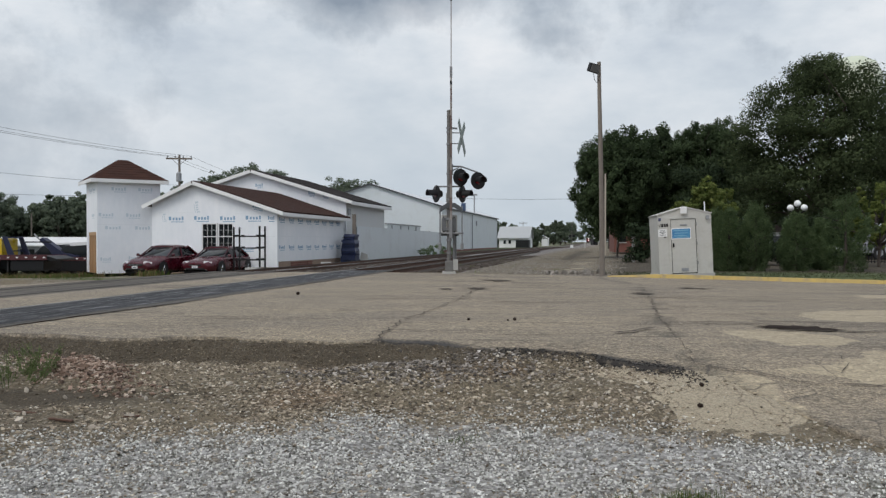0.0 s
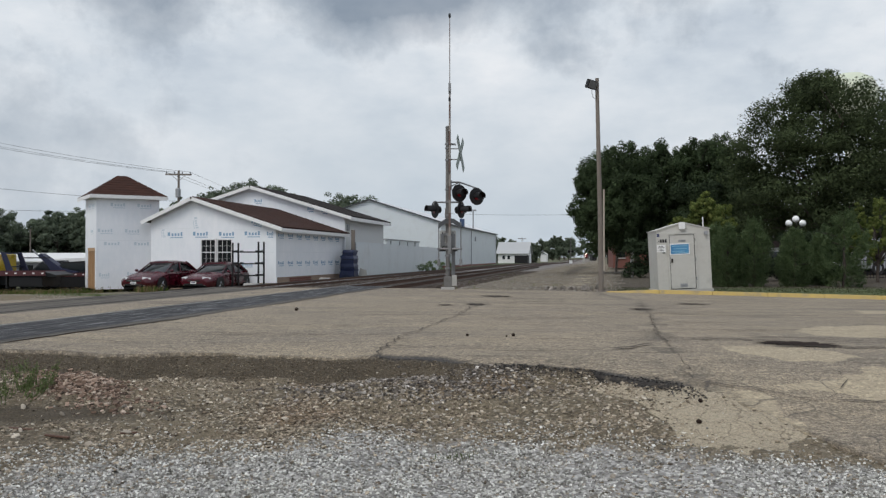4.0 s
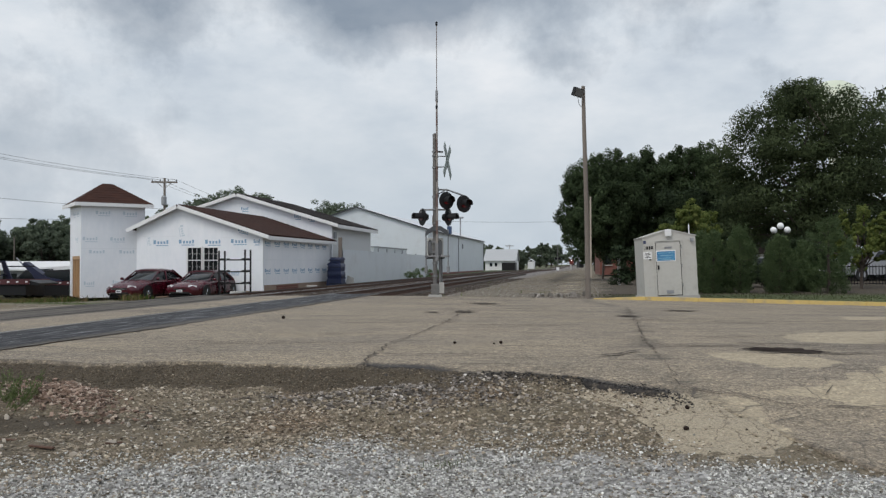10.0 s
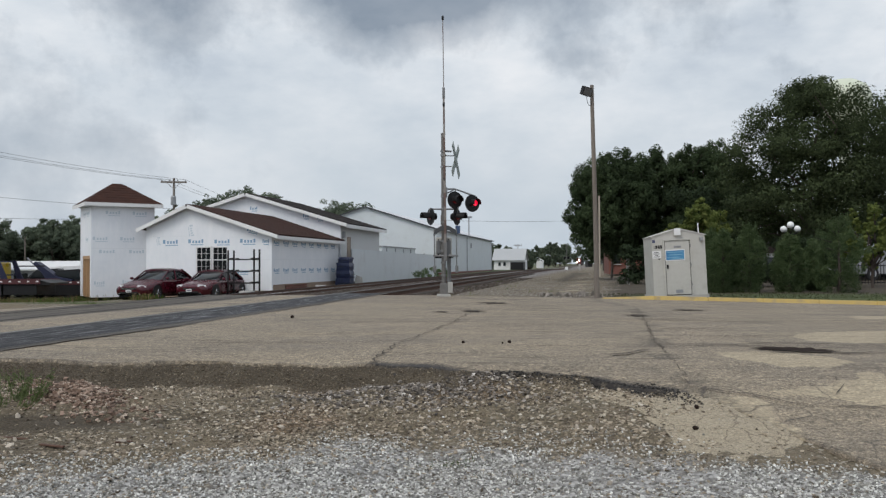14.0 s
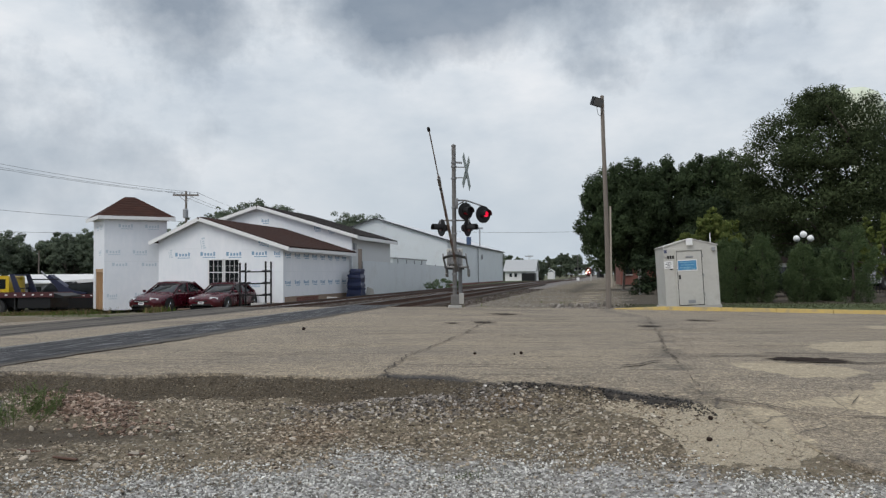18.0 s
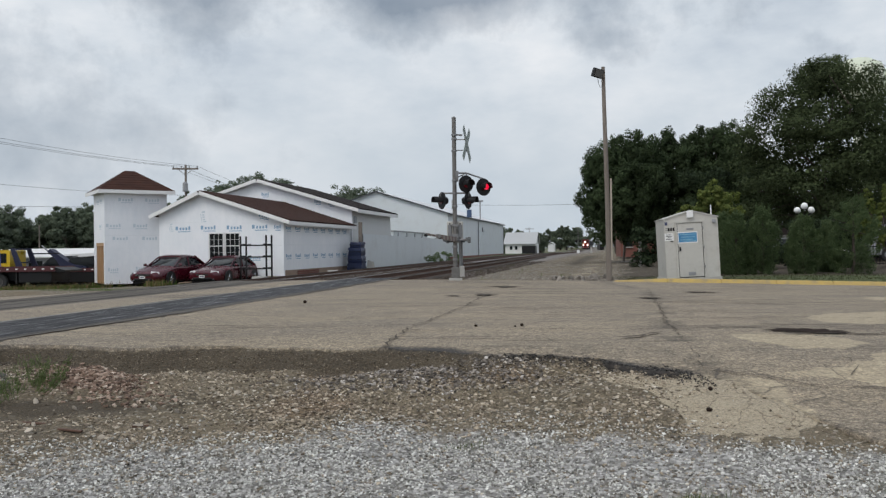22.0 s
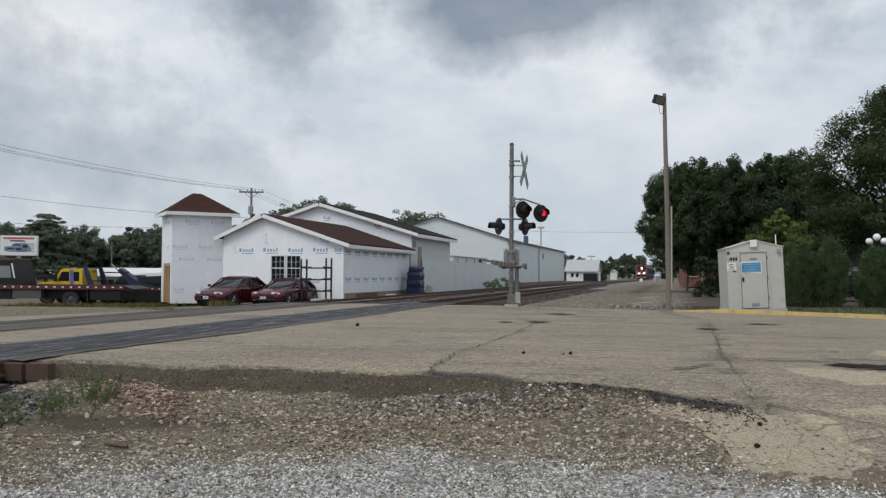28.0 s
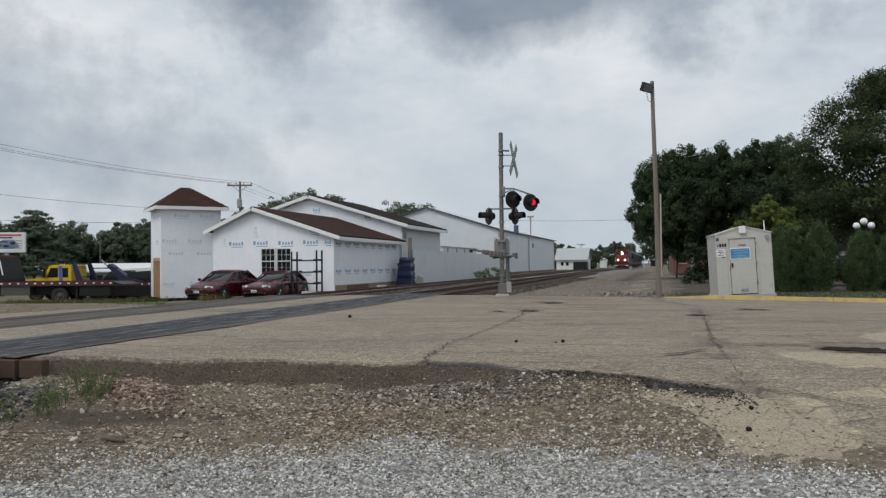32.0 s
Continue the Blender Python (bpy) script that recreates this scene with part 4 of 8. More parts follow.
def shingle_rows(parent, xa, za, xb, zb, y0, y1, rows, material=None):
    """Courses of shingles up a slope, each lapping the one below."""
    d = Vector((xb - xa, 0, zb - za))
    u = d.normalized()
    nrm = Vector((-u.z, 0, u.x)) if u.x > 0 else Vector((u.z, 0, -u.x))
    for i in range(rows):
        a, c = Vector((xa, 0, za)) + d * (i / rows) + nrm * 0.035, Vector((xa, 0, za)) + d * min(1, (i + 1.25) / rows) + nrm * 0.018
        b = Shape()
        b.prism([(a.x, a.z), (c.x, c.z), (c.x + nrm.x * 0.006, c.z + nrm.z * 0.006), (a.x + nrm.x * 0.007, a.z + nrm.z * 0.007)], (y0, y1))
        part("shingle_course", b, material or SHINGLE, parent)


def print_mark(parent, m, w=0.95, h=0.3, big=True, ink=None):
    """The wrap's printed mark as plain bars."""
    b = Shape()
    x = -w / 2
    for k, (bw, top) in enumerate(((0.2, 1.0), (0.15, 0.7), (0.15, 0.7), (0.15, 0.7), (0.14, 1.0))):
        b.box(x, x + bw * w * 0.72, -0.006, 0, h * 0.4, h * (0.4 + 0.6 * top))
        x += bw * w * 1.18
    if big:
        b.box(-w * 0.35, w * 0.38, -0.006, 0, h * 0.08, h * 0.2)
    part("printed_mark", b, ink or INK, parent, m=m)


# gable house wrapped in white sheeting: front to the road, side to the tracks
house = thing("wrapped_house", by_track(-17.0, 40.5), "single-storey house under construction in white printed house wrap, brown shingle roof", "house")
HW, HZ = 7.3, -0.62
OPEN = (-4.35, -2.5, 0.5, 1.95)
b = Shape()
gable_wall(b, -HW, 0, -0.42, 3.05, 2.56, -4.75, 4.1, 0, 0.16, OPEN)
part("front_wall", b, WRAP, house)
b = Shape().box(-0.16, 0, 0.162, 11.2, -0.12, 2.5)
part("side_wall", b, WRAP, house)
part("rear_wall", Shape().box(-HW, -0.17, 11.04, 11.2, -0.12, 2.5), WRAP, house)
part("far_side_wall", Shape().box(-HW, -HW + 0.16, 0.162, 11.03, -0.12, 3.0), WRAP, house)
part("floor_slab", Shape().box(-HW + 0.17, -0.17, 0.17, 11.03, -0.1, 0.0), CONC, house)
b = Shape()
b.box(-HW + 0.02, -0.02, 0.2, 11.18, HZ - 0.3, -0.122), b.box(-HW + 0.02, -0.02, 0.02, 0.2, HZ - 0.3, -0.422)
part("foundation", b, surface("foundation_clay", (0.33, 0.24, 0.18), (0.22, 0.16, 0.12), 0.9, grain=16, patch=1.6, amount=0.7, bump=0.2), house, "bare clay and block foundation")
for k in range(16):
    b = Shape().box(0.0, 0.03, 1.9 + 0.42 * (k % 8), 2.29 + 0.42 * (k % 8), -0.42 + 0.13 * (k // 8), -0.31 + 0.13 * (k // 8), bevel=0.008)
    part("brick", b, BRICKM, house)
roof = part("roof", Shape(), SHINGLE, house)
b = Shape()
roof_slab(b, -4.75, 4.14, 0.4, 2.46, -0.3, 11.4, 0.1)
roof_slab(b, -HW - 0.35, 2.88, -4.75, 4.14, -0.3, 11.4, 0.1)
part("roof_deck", b, SHINGLE, roof)
shingle_rows(roof, 0.42, 2.55, -4.75, 4.24, -0.31, 11.41, 14)
b = Shape()
for xa, za, xb, zb in ((-4.75, 4.02, 0.42, 2.33), (-HW - 0.37, 2.75, -4.75, 4.02)):
    roof_slab(b, xa, za, xb, zb, -0.36, -0.31, 0.2)
b.box(0.405, 0.43, -0.3, 11.4, 2.3, 2.5)
part("fascia", b, TRIM, house, "white fascia board")
b = Shape()
b.box(0.005, 0.4, -0.28, 11.38, 2.4, 2.42)
part("soffit", b, TRIM, house)
for wx in (-4.35, -3.4):
    win = part("window", Shape(), TRIM, house, "white-framed double-hung window, dark inside")
    b = Shape()
    b.box(wx, wx + 0.06, -0.02, 0.1, 0.5, 1.95), b.box(wx + 0.84, wx + 0.9, -0.02, 0.1, 0.5, 1.95)
    b.box(wx + 0.06, wx + 0.84, -0.02, 0.1, 0.5, 0.56), b.box(wx + 0.06, wx + 0.84, -0.02, 0.1, 1.89, 1.95), b.box(wx + 0.06, wx + 0.84, -0.01, 0.09, 1.2, 1.25)
    part("window_frame", b, TRIM, win)
    b = Shape()
    for q in (1, 2):
        b.box(wx + 0.06 + 0.26 * q - 0.007, wx + 0.06 + 0.26 * q + 0.007, 0.0, 0.028, 1.25, 1.89)
        b.box(wx + 0.06 + 0.26 * q - 0.004, wx + 0.06 + 0.26 * q + 0.004, 0.0, 0.028, 0.56, 1.2)
    b.box(wx + 0.06, wx + 0.84, 0.002, 0.026, 1.562, 1.576), b.box(wx + 0.06, wx + 0.84, 0.002, 0.026, 0.87, 0.878)
    part("muntin", b, TRIM, win)
    for z0, z1 in ((0.56, 1.2), (1.25, 1.89)):
        part("pane", Shape().box(wx + 0.06, wx + 0.84, 0.03, 0.045, z0, z1), DARKPANE, win)
for k, x in enumerate((-5.8, -4.3, -2.78, -1.3, -0.32)):
    print_mark(house, pose(x, 0, 1.98 + 0.02 * (k % 2)), 1.0 if k < 4 else 0.4, 0.34)
print_mark(house, pose(-1.1, 0, 2.6, 0, 12, 0), 0.7, 0.3), print_mark(house, pose(-4.8, 0, 2.75, 0, 80, 0), 0.7, 0.3, True, INK_FAINT), print_mark(house, pose(-6.7, 0, 2.2, 0, 80, 0), 0.5, 0.25, True, INK_FAINT)
for x, z in ((-5.4, 0.15), (-1.6, 0.4), (-6.6, 0.1)):
    print_mark(house, pose(x, 0, z), 0.7, 0.26)
for row, z in ((0, 1.95), (1, 0.45)):
    for k in range(8):
        print_mark(house, pose(0, 0.7 + 1.35 * k, z, 0, 0, 90), 0.85, 0.3)
# taped seams and folds in the wrap
FOLD = surface("wrap_tape", (0.8, 0.82, 0.84), (0.66, 0.69, 0.72), 0.35, grain=7, bump=0.1)
for z, x0, x1 in ((2.42, -2.4, -0.2), (1.2, -2.3, -0.1), (2.5, -6.9, -4.9)):
    part("wrap_seam", Shape().box(x0, x1, -0.008, 0, z, z + 0.05), FOLD, house)
part("wrap_seam", Shape().box(0, 0.008, 0.4, 11.0, 1.22, 1.27), FOLD, house)

# rear, taller gable of the same kind
rear = thing("rear_house", by_track(-17.0, 52.2), "taller white gabled building with brown shingle roof behind the wrapped house", "house")
b = Shape()
gable_wall(b, -13.4, 0, -0.9, 3.75, 3.75, -6.7, 5.75, 0, 0.16)
part("front_wall", b, WRAP, rear)
b = Shape().box(-0.16, 0, 0.162, 9.8, -0.9, 3.75)
part("side_wall", b, SIDING, rear)
b = Shape()
gable_wall(b, -13.4, -0.162, -0.9, 3.75, 3.75, -6.7, 5.75, 9.65, 9.8)
part("rear_wall", b, SIDING, rear)
roof = part("roof", Shape(), SHINGLE_D, rear)
b = Shape()
roof_slab(b, -6.7, 5.8, 0.5, 3.62, -0.35, 10.1, 0.1)
roof_slab(b, -13.9, 3.62, -6.7, 5.8, -0.35, 10.1, 0.1)
part("roof_deck", b, SHINGLE_D, roof)
shingle_rows(roof, 0.52, 3.7, -6.7, 5.9, -0.36, 10.11, 14, SHINGLE_D)
b = Shape()
for xa, za, xb, zb in ((-6.7, 5.66, 0.52, 3.47), (-13.92, 3.47, -6.7, 5.66)):
    roof_slab(b, xa, za, xb, zb, -0.42, -0.36, 0.22)
b.box(0.51, 0.54, -0.35, 10.1, 3.42, 3.66)
b.box(0.0, 0.5, -0.34, 10.08, 3.55, 3.57)
part("fascia", b, TRIM, rear, "white fascia and soffit")
print_mark(rear, pose(-2.4, 0, 4.0), 0.5, 0.4), print_mark(rear, pose(-1.4, 0, 3.85), 0.5, 0.4), print_mark(rear, pose(-6.2, 0, 4.6), 0.6, 0.35)
part("vent", Shape().box(0.0, 0.12, 0.35, 0.75, 2.75, 3.2, bevel=0.02), GREYP, rear)

# square stair tower, turned towards the road
tower = thing("wrapped_tower", pose(-18.62, 43.6, 0, 0, 0, 33), "square two-storey tower in white printed house wrap with hipped brown roof", "tower")
TW, TZ, TE = 3.3, -0.78, 4.28
b = Shape()
b.box(0, TW, 0, 0.15, TZ, TE)
part("front_wall", b, WRAP, tower)
b = Shape()
b.box(0, 0.15, 0.152, 0.35, TZ, TE), b.box(0, 0.15, 2.6, TW, TZ, TE), b.box(0, 0.15, 0.35, 2.6, 1.48, TE)
part("side_wall", b, WRAP, tower)
part("rear_wall", Shape().box(0.152, TW, TW - 0.15, TW, TZ, TE), WRAP, tower)
part("far_side_wall", Shape().box(TW - 0.15, TW, 0.152, TW - 0.152, TZ, TE), WRAP, tower)
for y in (0.4, 0.95, 1.35, 1.9, 2.4):
    part("stud", Shape().box(0.02, 0.12, y, y + 0.12, TZ, 1.4), WOOD, tower)
part("lintel", Shape().box(0.01, 0.13, 0.355, 2.595, 1.3, 1.475), WOOD, tower)
part("sheathing", Shape().box(0.122, 0.145, 0.36, 2.59, TZ, 1.29), WOOD, tower, "bare wood sheathing")
b = Shape()
v = [b.bm.verts.new(q) for q in ((-0.35, -0.35, TE + 0.05), (TW + 0.35, -0.35, TE + 0.05), (TW + 0.35, TW + 0.35, TE + 0.05), (-0.35, TW + 0.35, TE + 0.05), (TW / 2 - 0.25, TW / 2, TE + 1.28), (TW / 2 + 0.25, TW / 2, TE + 1.28))]
for q in ((0, 1, 5, 4), (1, 2, 5), (2, 3, 4, 5), (3, 0, 4), (3, 2, 1, 0)):
    b.bm.faces.new([v[i] for i in q])
part("roof", b, SHINGLE, tower)
for k in range(8):
    f = k / 8
    b = Shape()
    for x0, y0, x1, y1 in ((-0.36, -0.36, TW + 0.36, -0.36), (-0.36, TW + 0.36, -0.36, -0.36)):
        ax, ay, ex, ey = ((TW / 2 - 0.25, TW / 2, TW / 2 + 0.25, TW / 2) if y0 == y1 else (TW / 2 - 0.25, TW / 2, TW / 2 - 0.25, TW / 2))
        g = f + 0.15
        q = []
        for t, dz in ((f, 0.03), (min(g, 1), 0.012)):
            q += [((x0 + (ax - x0) * t), (y0 + (ay - y0) * t), TE + 0.05 + 1.23 * t + dz), ((x1 + (ex - x1) * t), (y1 + (ey - y1) * t), TE + 0.05 + 1.23 * t + dz)]
        w = [b.bm.verts.new(p) for p in q] + [b.bm.verts.new((p[0], p[1], p[2] - 0.028)) for p in q[:2]]
        b.bm.faces.new((w[0], w[1], w[3], w[2])), b.bm.faces.new((w[0], w[1], w[5], w[4]))
    part("shingle_course", b, SHINGLE, tower)
b = Shape()
b.box(-0.38, TW + 0.38, -0.38, -0.355, TE - 0.13, TE + 0.06), b.box(-0.38, -0.355, -0.355, TW + 0.38, TE - 0.13, TE + 0.06)
b.box(-0.355, TW + 0.35, -0.352, 0.0, TE - 0.06, TE - 0.03), b.box(-0.355, 0, 0.0, TW, TE - 0.06, TE - 0.03)
part("fascia", b, TRIM, tower, "white fascia and soffit")
for x, z, w in ((1.15, 3.62, 0.85), (2.55, 3.62, 0.85), (0.5, 2.2, 0.85), (1.9, 2.2, 0.85), (0.85, 1.5, 0.9), (2.4, 1.5, 0.9), (0.45, -0.2, 0.6), (1.9, -0.15, 0.6)):
    print_mark(tower, pose(x, 0, z), w, 0.3, z != 1.5, INK_FAINT)
for y, z in ((0.9, 3.6), (1.9, 3.6), (1.2, 2.2)):
    print_mark(tower, pose(0, y, z, 0, 0, -90), 0.8, 0.3, True, INK_FAINT)
part("wrap_seam", Shape().box(0.0, TW, -0.008, 0, 1.85, 1.9), FOLD, tower)


def ribs(parent, n, a0, a1, z0, z1, pitch, out=0.02, along="y"):
    """Standing ribs of sheet metal on a wall at n."""
    a = a0 + 0.15
    while a < a1 - 0.1:
        if along == "y":
            part("rib", Shape().box(n, n + out, a, a + 0.05, z0, z1), METALW, parent)
        else:
            part("rib", Shape().box(a, a + 0.05, n - out, n, z0, z1), METALW, parent)
        a += pitch


# white sheet fence beside the tracks
fence = thing("metal_fence", by_track(-16.0, 51.6), "tall plain white sheet-metal fence along the tracks", "fence")
for k in range(10):
    b = Shape().box(-0.05, 0, 2.9 * k, 2.9 * k + 2.885, -0.95 - 0.005 * k, 1.98 - 0.012 * k)
    ribs(part("panel", b, METALW, fence), 0, 2.9 * k, 2.9 * k + 2.8, -0.9, 1.95 - 0.012 * k, 0.72, 0.002)
for k in range(0, 11, 2):
    part("post", Shape().box(-0.17, -0.055, 2.9 * k - 0.05, 2.9 * k + 0.05, -1.2, 1.95), METALD, fence)

# long white metal building
barn = thing("metal_building", by_track(-18.45, 92.5), "long white sheet-metal industrial building with dark roof edge", "industrial building")
BL = 50.0
b = Shape().box(-0.1, 0, 0.0, BL, -1.2, 5.05)
ribs(part("side_wall", b, METALW, barn), 0, 0, BL, -1.1, 5.0, 1.0, 0.008)
b = Shape()
gable_wall(b, -17.2, -0.1, -1.2, 5.05, 5.05, -8.6, 7.75, 0, 0.1)
ribs(part("front_wall", b, METALW, barn), 0, -17.2, -0.1, -1.1, 5.0, 1.0, 0.008, "x")
b = Shape()
gable_wall(b, -17.2, -0.1, -1.2, 5.05, 5.05, -8.6, 7.75, BL - 0.1, BL - 0.001)
part("rear_wall", b, METALW, barn)
b = Shape()
roof_slab(b, -8.6, 7.78, 0.25, 5.0, -0.25, BL + 0.2, 0.08)
roof_slab(b, -17.5, 5.0, -8.6, 7.78, -0.25, BL + 0.2, 0.08)
part("roof", b, surface("pale_metal_roof", (0.62, 0.63, 0.64), (0.5, 0.51, 0.52), 0.5, bump=0.03), barn)
b = Shape()
for xa, za, xb, zb in ((-8.6, 7.6, 0.3, 4.8), (-17.5, 4.8, -8.6, 7.6)):
    roof_slab(b, xa, za + 0.1, xb, zb + 0.1, -0.32, -0.25, 0.16)
b.box(0.25, 0.33, -0.3, BL + 0.2, 4.86, 4.98)
part("eave_trim", b, METALD, barn, "dark eave trim")
part("downpipe", Shape().box(0.03, 0.12, 22.0, 22.12, -1.0, 4.8), GREYP, barn)
part("downpipe", Shape().box(0.03, 0.12, BL - 0.5, BL - 0.38, -1.0, 4.8), GREYP, barn)
part("wall_vent", Shape().box(0.03, 0.15, 25.5, 26.1, 3.3, 4.0, bevel=0.03), GREYP, barn)
part("base_course", Shape().box(0.0, 0.06, 0.1, BL - 0.6, -0.8, -0.05), BRICKM, barn, "rusty red base course")

# low flat-roofed block seen over the fence
low = thing("flat_roof_shed", by_track(-20.0, 74.0), "low white flat-roofed shed behind the fence", "shed")
part("wall", Shape().box(-9, 0, 0, 14, -1.1, 2.6), METALW, low)
part("roof_edge", Shape().box(-9.1, 0.1, -0.1, 14.1, 2.605, 2.72), GREYP, low)
for k in range(4):
    part("wall_bracket", Shape().box(0.0, 0.08, 1.5 + 3.4 * k, 1.62 + 3.4 * k, 2.0, 2.55), GREYP, low)


# ---- crossing signal with gate ----
signal = thing("crossing_signal", pose(0.18, 24.2, 0.0), "grey railway crossing mast with red flashers, crossbuck and gate", "crossing signal")
b = Shape().box(-0.2, 0.2, -0.2, 0.2, -0.25, 0.06, bevel=0.02)
part("foundation", b, CONC, signal)
b = Shape().box(-0.12, 0.12, -0.12, 0.12, 0.055, 0.38, bevel=0.025)
part("mast_base", b, ALU, signal)
b = Shape().box(0.12, 0.27, -0.1, 0.1, 0.1, 0.42, bevel=0.015)
part("junction_box", b, CONC, signal)
b = Shape().tube((0, 0, 0.37), (0, 0, 4.84), 0.063, 0.063, 16)
part("mast", b, ALU, signal, smooth=True)
part("mast_cap", Shape().lathe([(0.07, 4.83), (0.07, 4.86), (0.03, 4.89)], seg=14), ALU, signal)
b = Shape().tube((0.14, 0.06, 0.35), (0.14, 0.06, 1.25), 0.03, seg=8)
part("conduit", b, GALV, signal)
for z in (0.62, 1.0, 2.2, 2.6, 2.98, 3.86, 4.22, 4.34):
    part("clamp", Shape().lathe([(0.066, z - 0.03), (0.083, z - 0.025), (0.083, z + 0.025), (0.066, z + 0.03)], seg=12), GALV, signal)
part("side_bracket", Shape().box(-0.22, -0.05, -0.03, 0.03, 4.31, 4.36, m=pose(0, 0, 0, 0, 4, 0)), GALV, signal)


def flasher(m, lit):
    """A round-backed flasher that faces along its own -y."""
    f = part("flasher", Shape(), BLACK, signal, "black flasher with red lens and hood", m=m)
    b = Shape().lathe([(0.10, -0.035), (0.115, -0.01), (0.255, -0.006), (0.26, 0.0), (0.255, 0.006), (0.10, 0.01)], axis="y", seg=28)
    part("background", b, BLACK, f, smooth=True)
    b = Shape().lathe([(0.115, 0.012), (0.12, 0.1), (0.1, 0.17), (0.04, 0.2)], axis="y", seg=18)
    part("housing", b, BLACK, f, smooth=True)
    b = Shape()
    k, rows = 20, []
    for y0, cut in ((-0.036, 0.0), (-0.30, 0.16)):
        rows.append([[b.bm.verts.new((r * math.cos(a), y0, r * math.sin(a))) for r in (0.122, 0.117)] for a in [radians(-25 + 230 * i / k) for i in range(k + 1)]])
    for i in range(k):
        for q in (0, 1):
            b.bm.faces.new((rows[0][i][q], rows[0][i + 1][q], rows[1][i + 1][q], rows[1][i][q]))
        b.bm.faces.new((rows[1][i][0], rows[1][i + 1][0], rows[1][i + 1][1], rows[1][i][1]))
    part("hood", b, BLACK, f)
    # blinking: an added drum turns its one glowing face out on each flash
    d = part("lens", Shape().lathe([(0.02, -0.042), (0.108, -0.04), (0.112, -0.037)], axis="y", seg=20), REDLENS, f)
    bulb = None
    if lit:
        bulb = part("lamp_drum", Shape().lathe([(0.09, -0.0025), (0.097, 0.0), (0.09, 0.0025)], axis="y", seg=18), BLACK, f, "added drum that turns a glowing red face out", m=pose(0, -0.15, 0))
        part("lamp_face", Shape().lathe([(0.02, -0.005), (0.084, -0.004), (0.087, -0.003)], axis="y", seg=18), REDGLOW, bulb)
    return f, bulb


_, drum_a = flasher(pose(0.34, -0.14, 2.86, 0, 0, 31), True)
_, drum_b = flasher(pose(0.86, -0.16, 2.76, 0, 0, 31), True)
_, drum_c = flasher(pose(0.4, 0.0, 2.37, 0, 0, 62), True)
flasher(pose(-0.38, 0.0, 2.38, 0, 0, -62), False)
b = Shape()
b.tube((0.05, 0, 3.2), (0.36, 0.02, 3.2), 0.026, seg=8), b.tube((0.05, 0, 3.05), (0.3, 0.02, 3.17), 0.018, seg=8)
b.tube((0.36, 0.02, 3.2), (0.86, 0.0, 3.02), 0.024, seg=8), b.tube((0.36, 0.02, 3.21), (0.36, 0.0, 2.98), 0.022, seg=8), b.tube((0.86, 0.0, 3.02), (0.86, 0.0, 2.85), 0.022, seg=8)
b.box(0.03, 0.12, -0.06, 0.06, 2.95, 3.26, bevel=0.01)
part("upper_arm", b, GALV, signal, smooth=True)
b = Shape()
b.tube((-0.44, 0.02, 2.6), (0.46, 0.02, 2.6), 0.025, seg=8), b.tube((-0.42, 0.02, 2.6), (-0.42, 0.02, 2.4), 0.02, seg=8), b.tube((0.42, 0.02, 2.6), (0.42, 0.02, 2.4), 0.02, seg=8)
part("lower_arm", b, GALV, signal, smooth=True)
part("relay_box", Shape().box(0.36, 0.5, -0.06, 0.06, 1.87, 2.1, bevel=0.01), plain("blue_relay_box", (0.05, 0.09, 0.18), 0.5), signal, "small blue box under the flasher")
# crossbuck, seen almost edge on
cb = part("crossbuck", Shape(), WHITEP, signal, "weathered grey-white crossbuck boards", m=pose(0.38, 0.0, 4.06, 0, 0, 76))
CBM = surface("weathered_sign_back", (0.3, 0.34, 0.32), (0.18, 0.22, 0.2), 0.6, grain=12, amount=0.6)
for a, y in ((45, -0.012), (-45, 0.004)):
    part("board", Shape().box(-0.64, 0.64, y, y + 0.014, -0.115, 0.115, m=pose(0, 0, 0, 0, a, 0), bevel=0.003), CBM, cb)
b = Shape()
b.tube((0.05, 0, 4.2), (0.37, 0, 4.2), 0.016, seg=8), b.tube((0.05, 0, 3.88), (0.37, 0, 3.88), 0.016, seg=8), b.tube((0.37, 0, 3.84), (0.37, 0, 4.24), 0.014, seg=8)
part("crossbuck_bracket", b, GALV, signal)
# gate mechanism
mech = part("gate_mechanism", Shape(), ALU, signal, "grey gate mechanism with dark counterweights")
b = Shape().box(-0.24, 0.25, 0.08, 0.5, 1.17, 1.76, bevel=0.05)
part("housing", b, SHELTER, mech, "pale grey cast housing")
for x in (-0.22, 0.09):
    part("cover", Shape().box(x, x + 0.13, 0.055, 0.085, 1.26, 1.66, bevel=0.02), GALV, mech)
    for z in (1.24, 1.68):
        part("bolt", Shape().lathe([(0.02, 0.04), (0.02, 0.08)], centre=(x + 0.065, 0, z), axis="y", seg=8), BLACK, mech)
b = Shape()
for z in (1.3, 1.6):
    b.box(-0.1, 0.1, -0.085, -0.066, z, z + 0.07), b.box(-0.1, -0.068, -0.066, 0.08, z, z + 0.07), b.box(0.068, 0.1, -0.066, 0.08, z, z + 0.07)
part("mast_clamp", b, GALV, mech)
part("base_plate", Shape().box(-0.28, 0.29, 0.05, 0.52, 1.13, 1.17, bevel=0.008), BLACK, mech)
part("cable_pipe", Shape().tube((0.2, 0.2, 0.38), (0.2, 0.2, 1.14), 0.028, seg=8), GALV, mech)
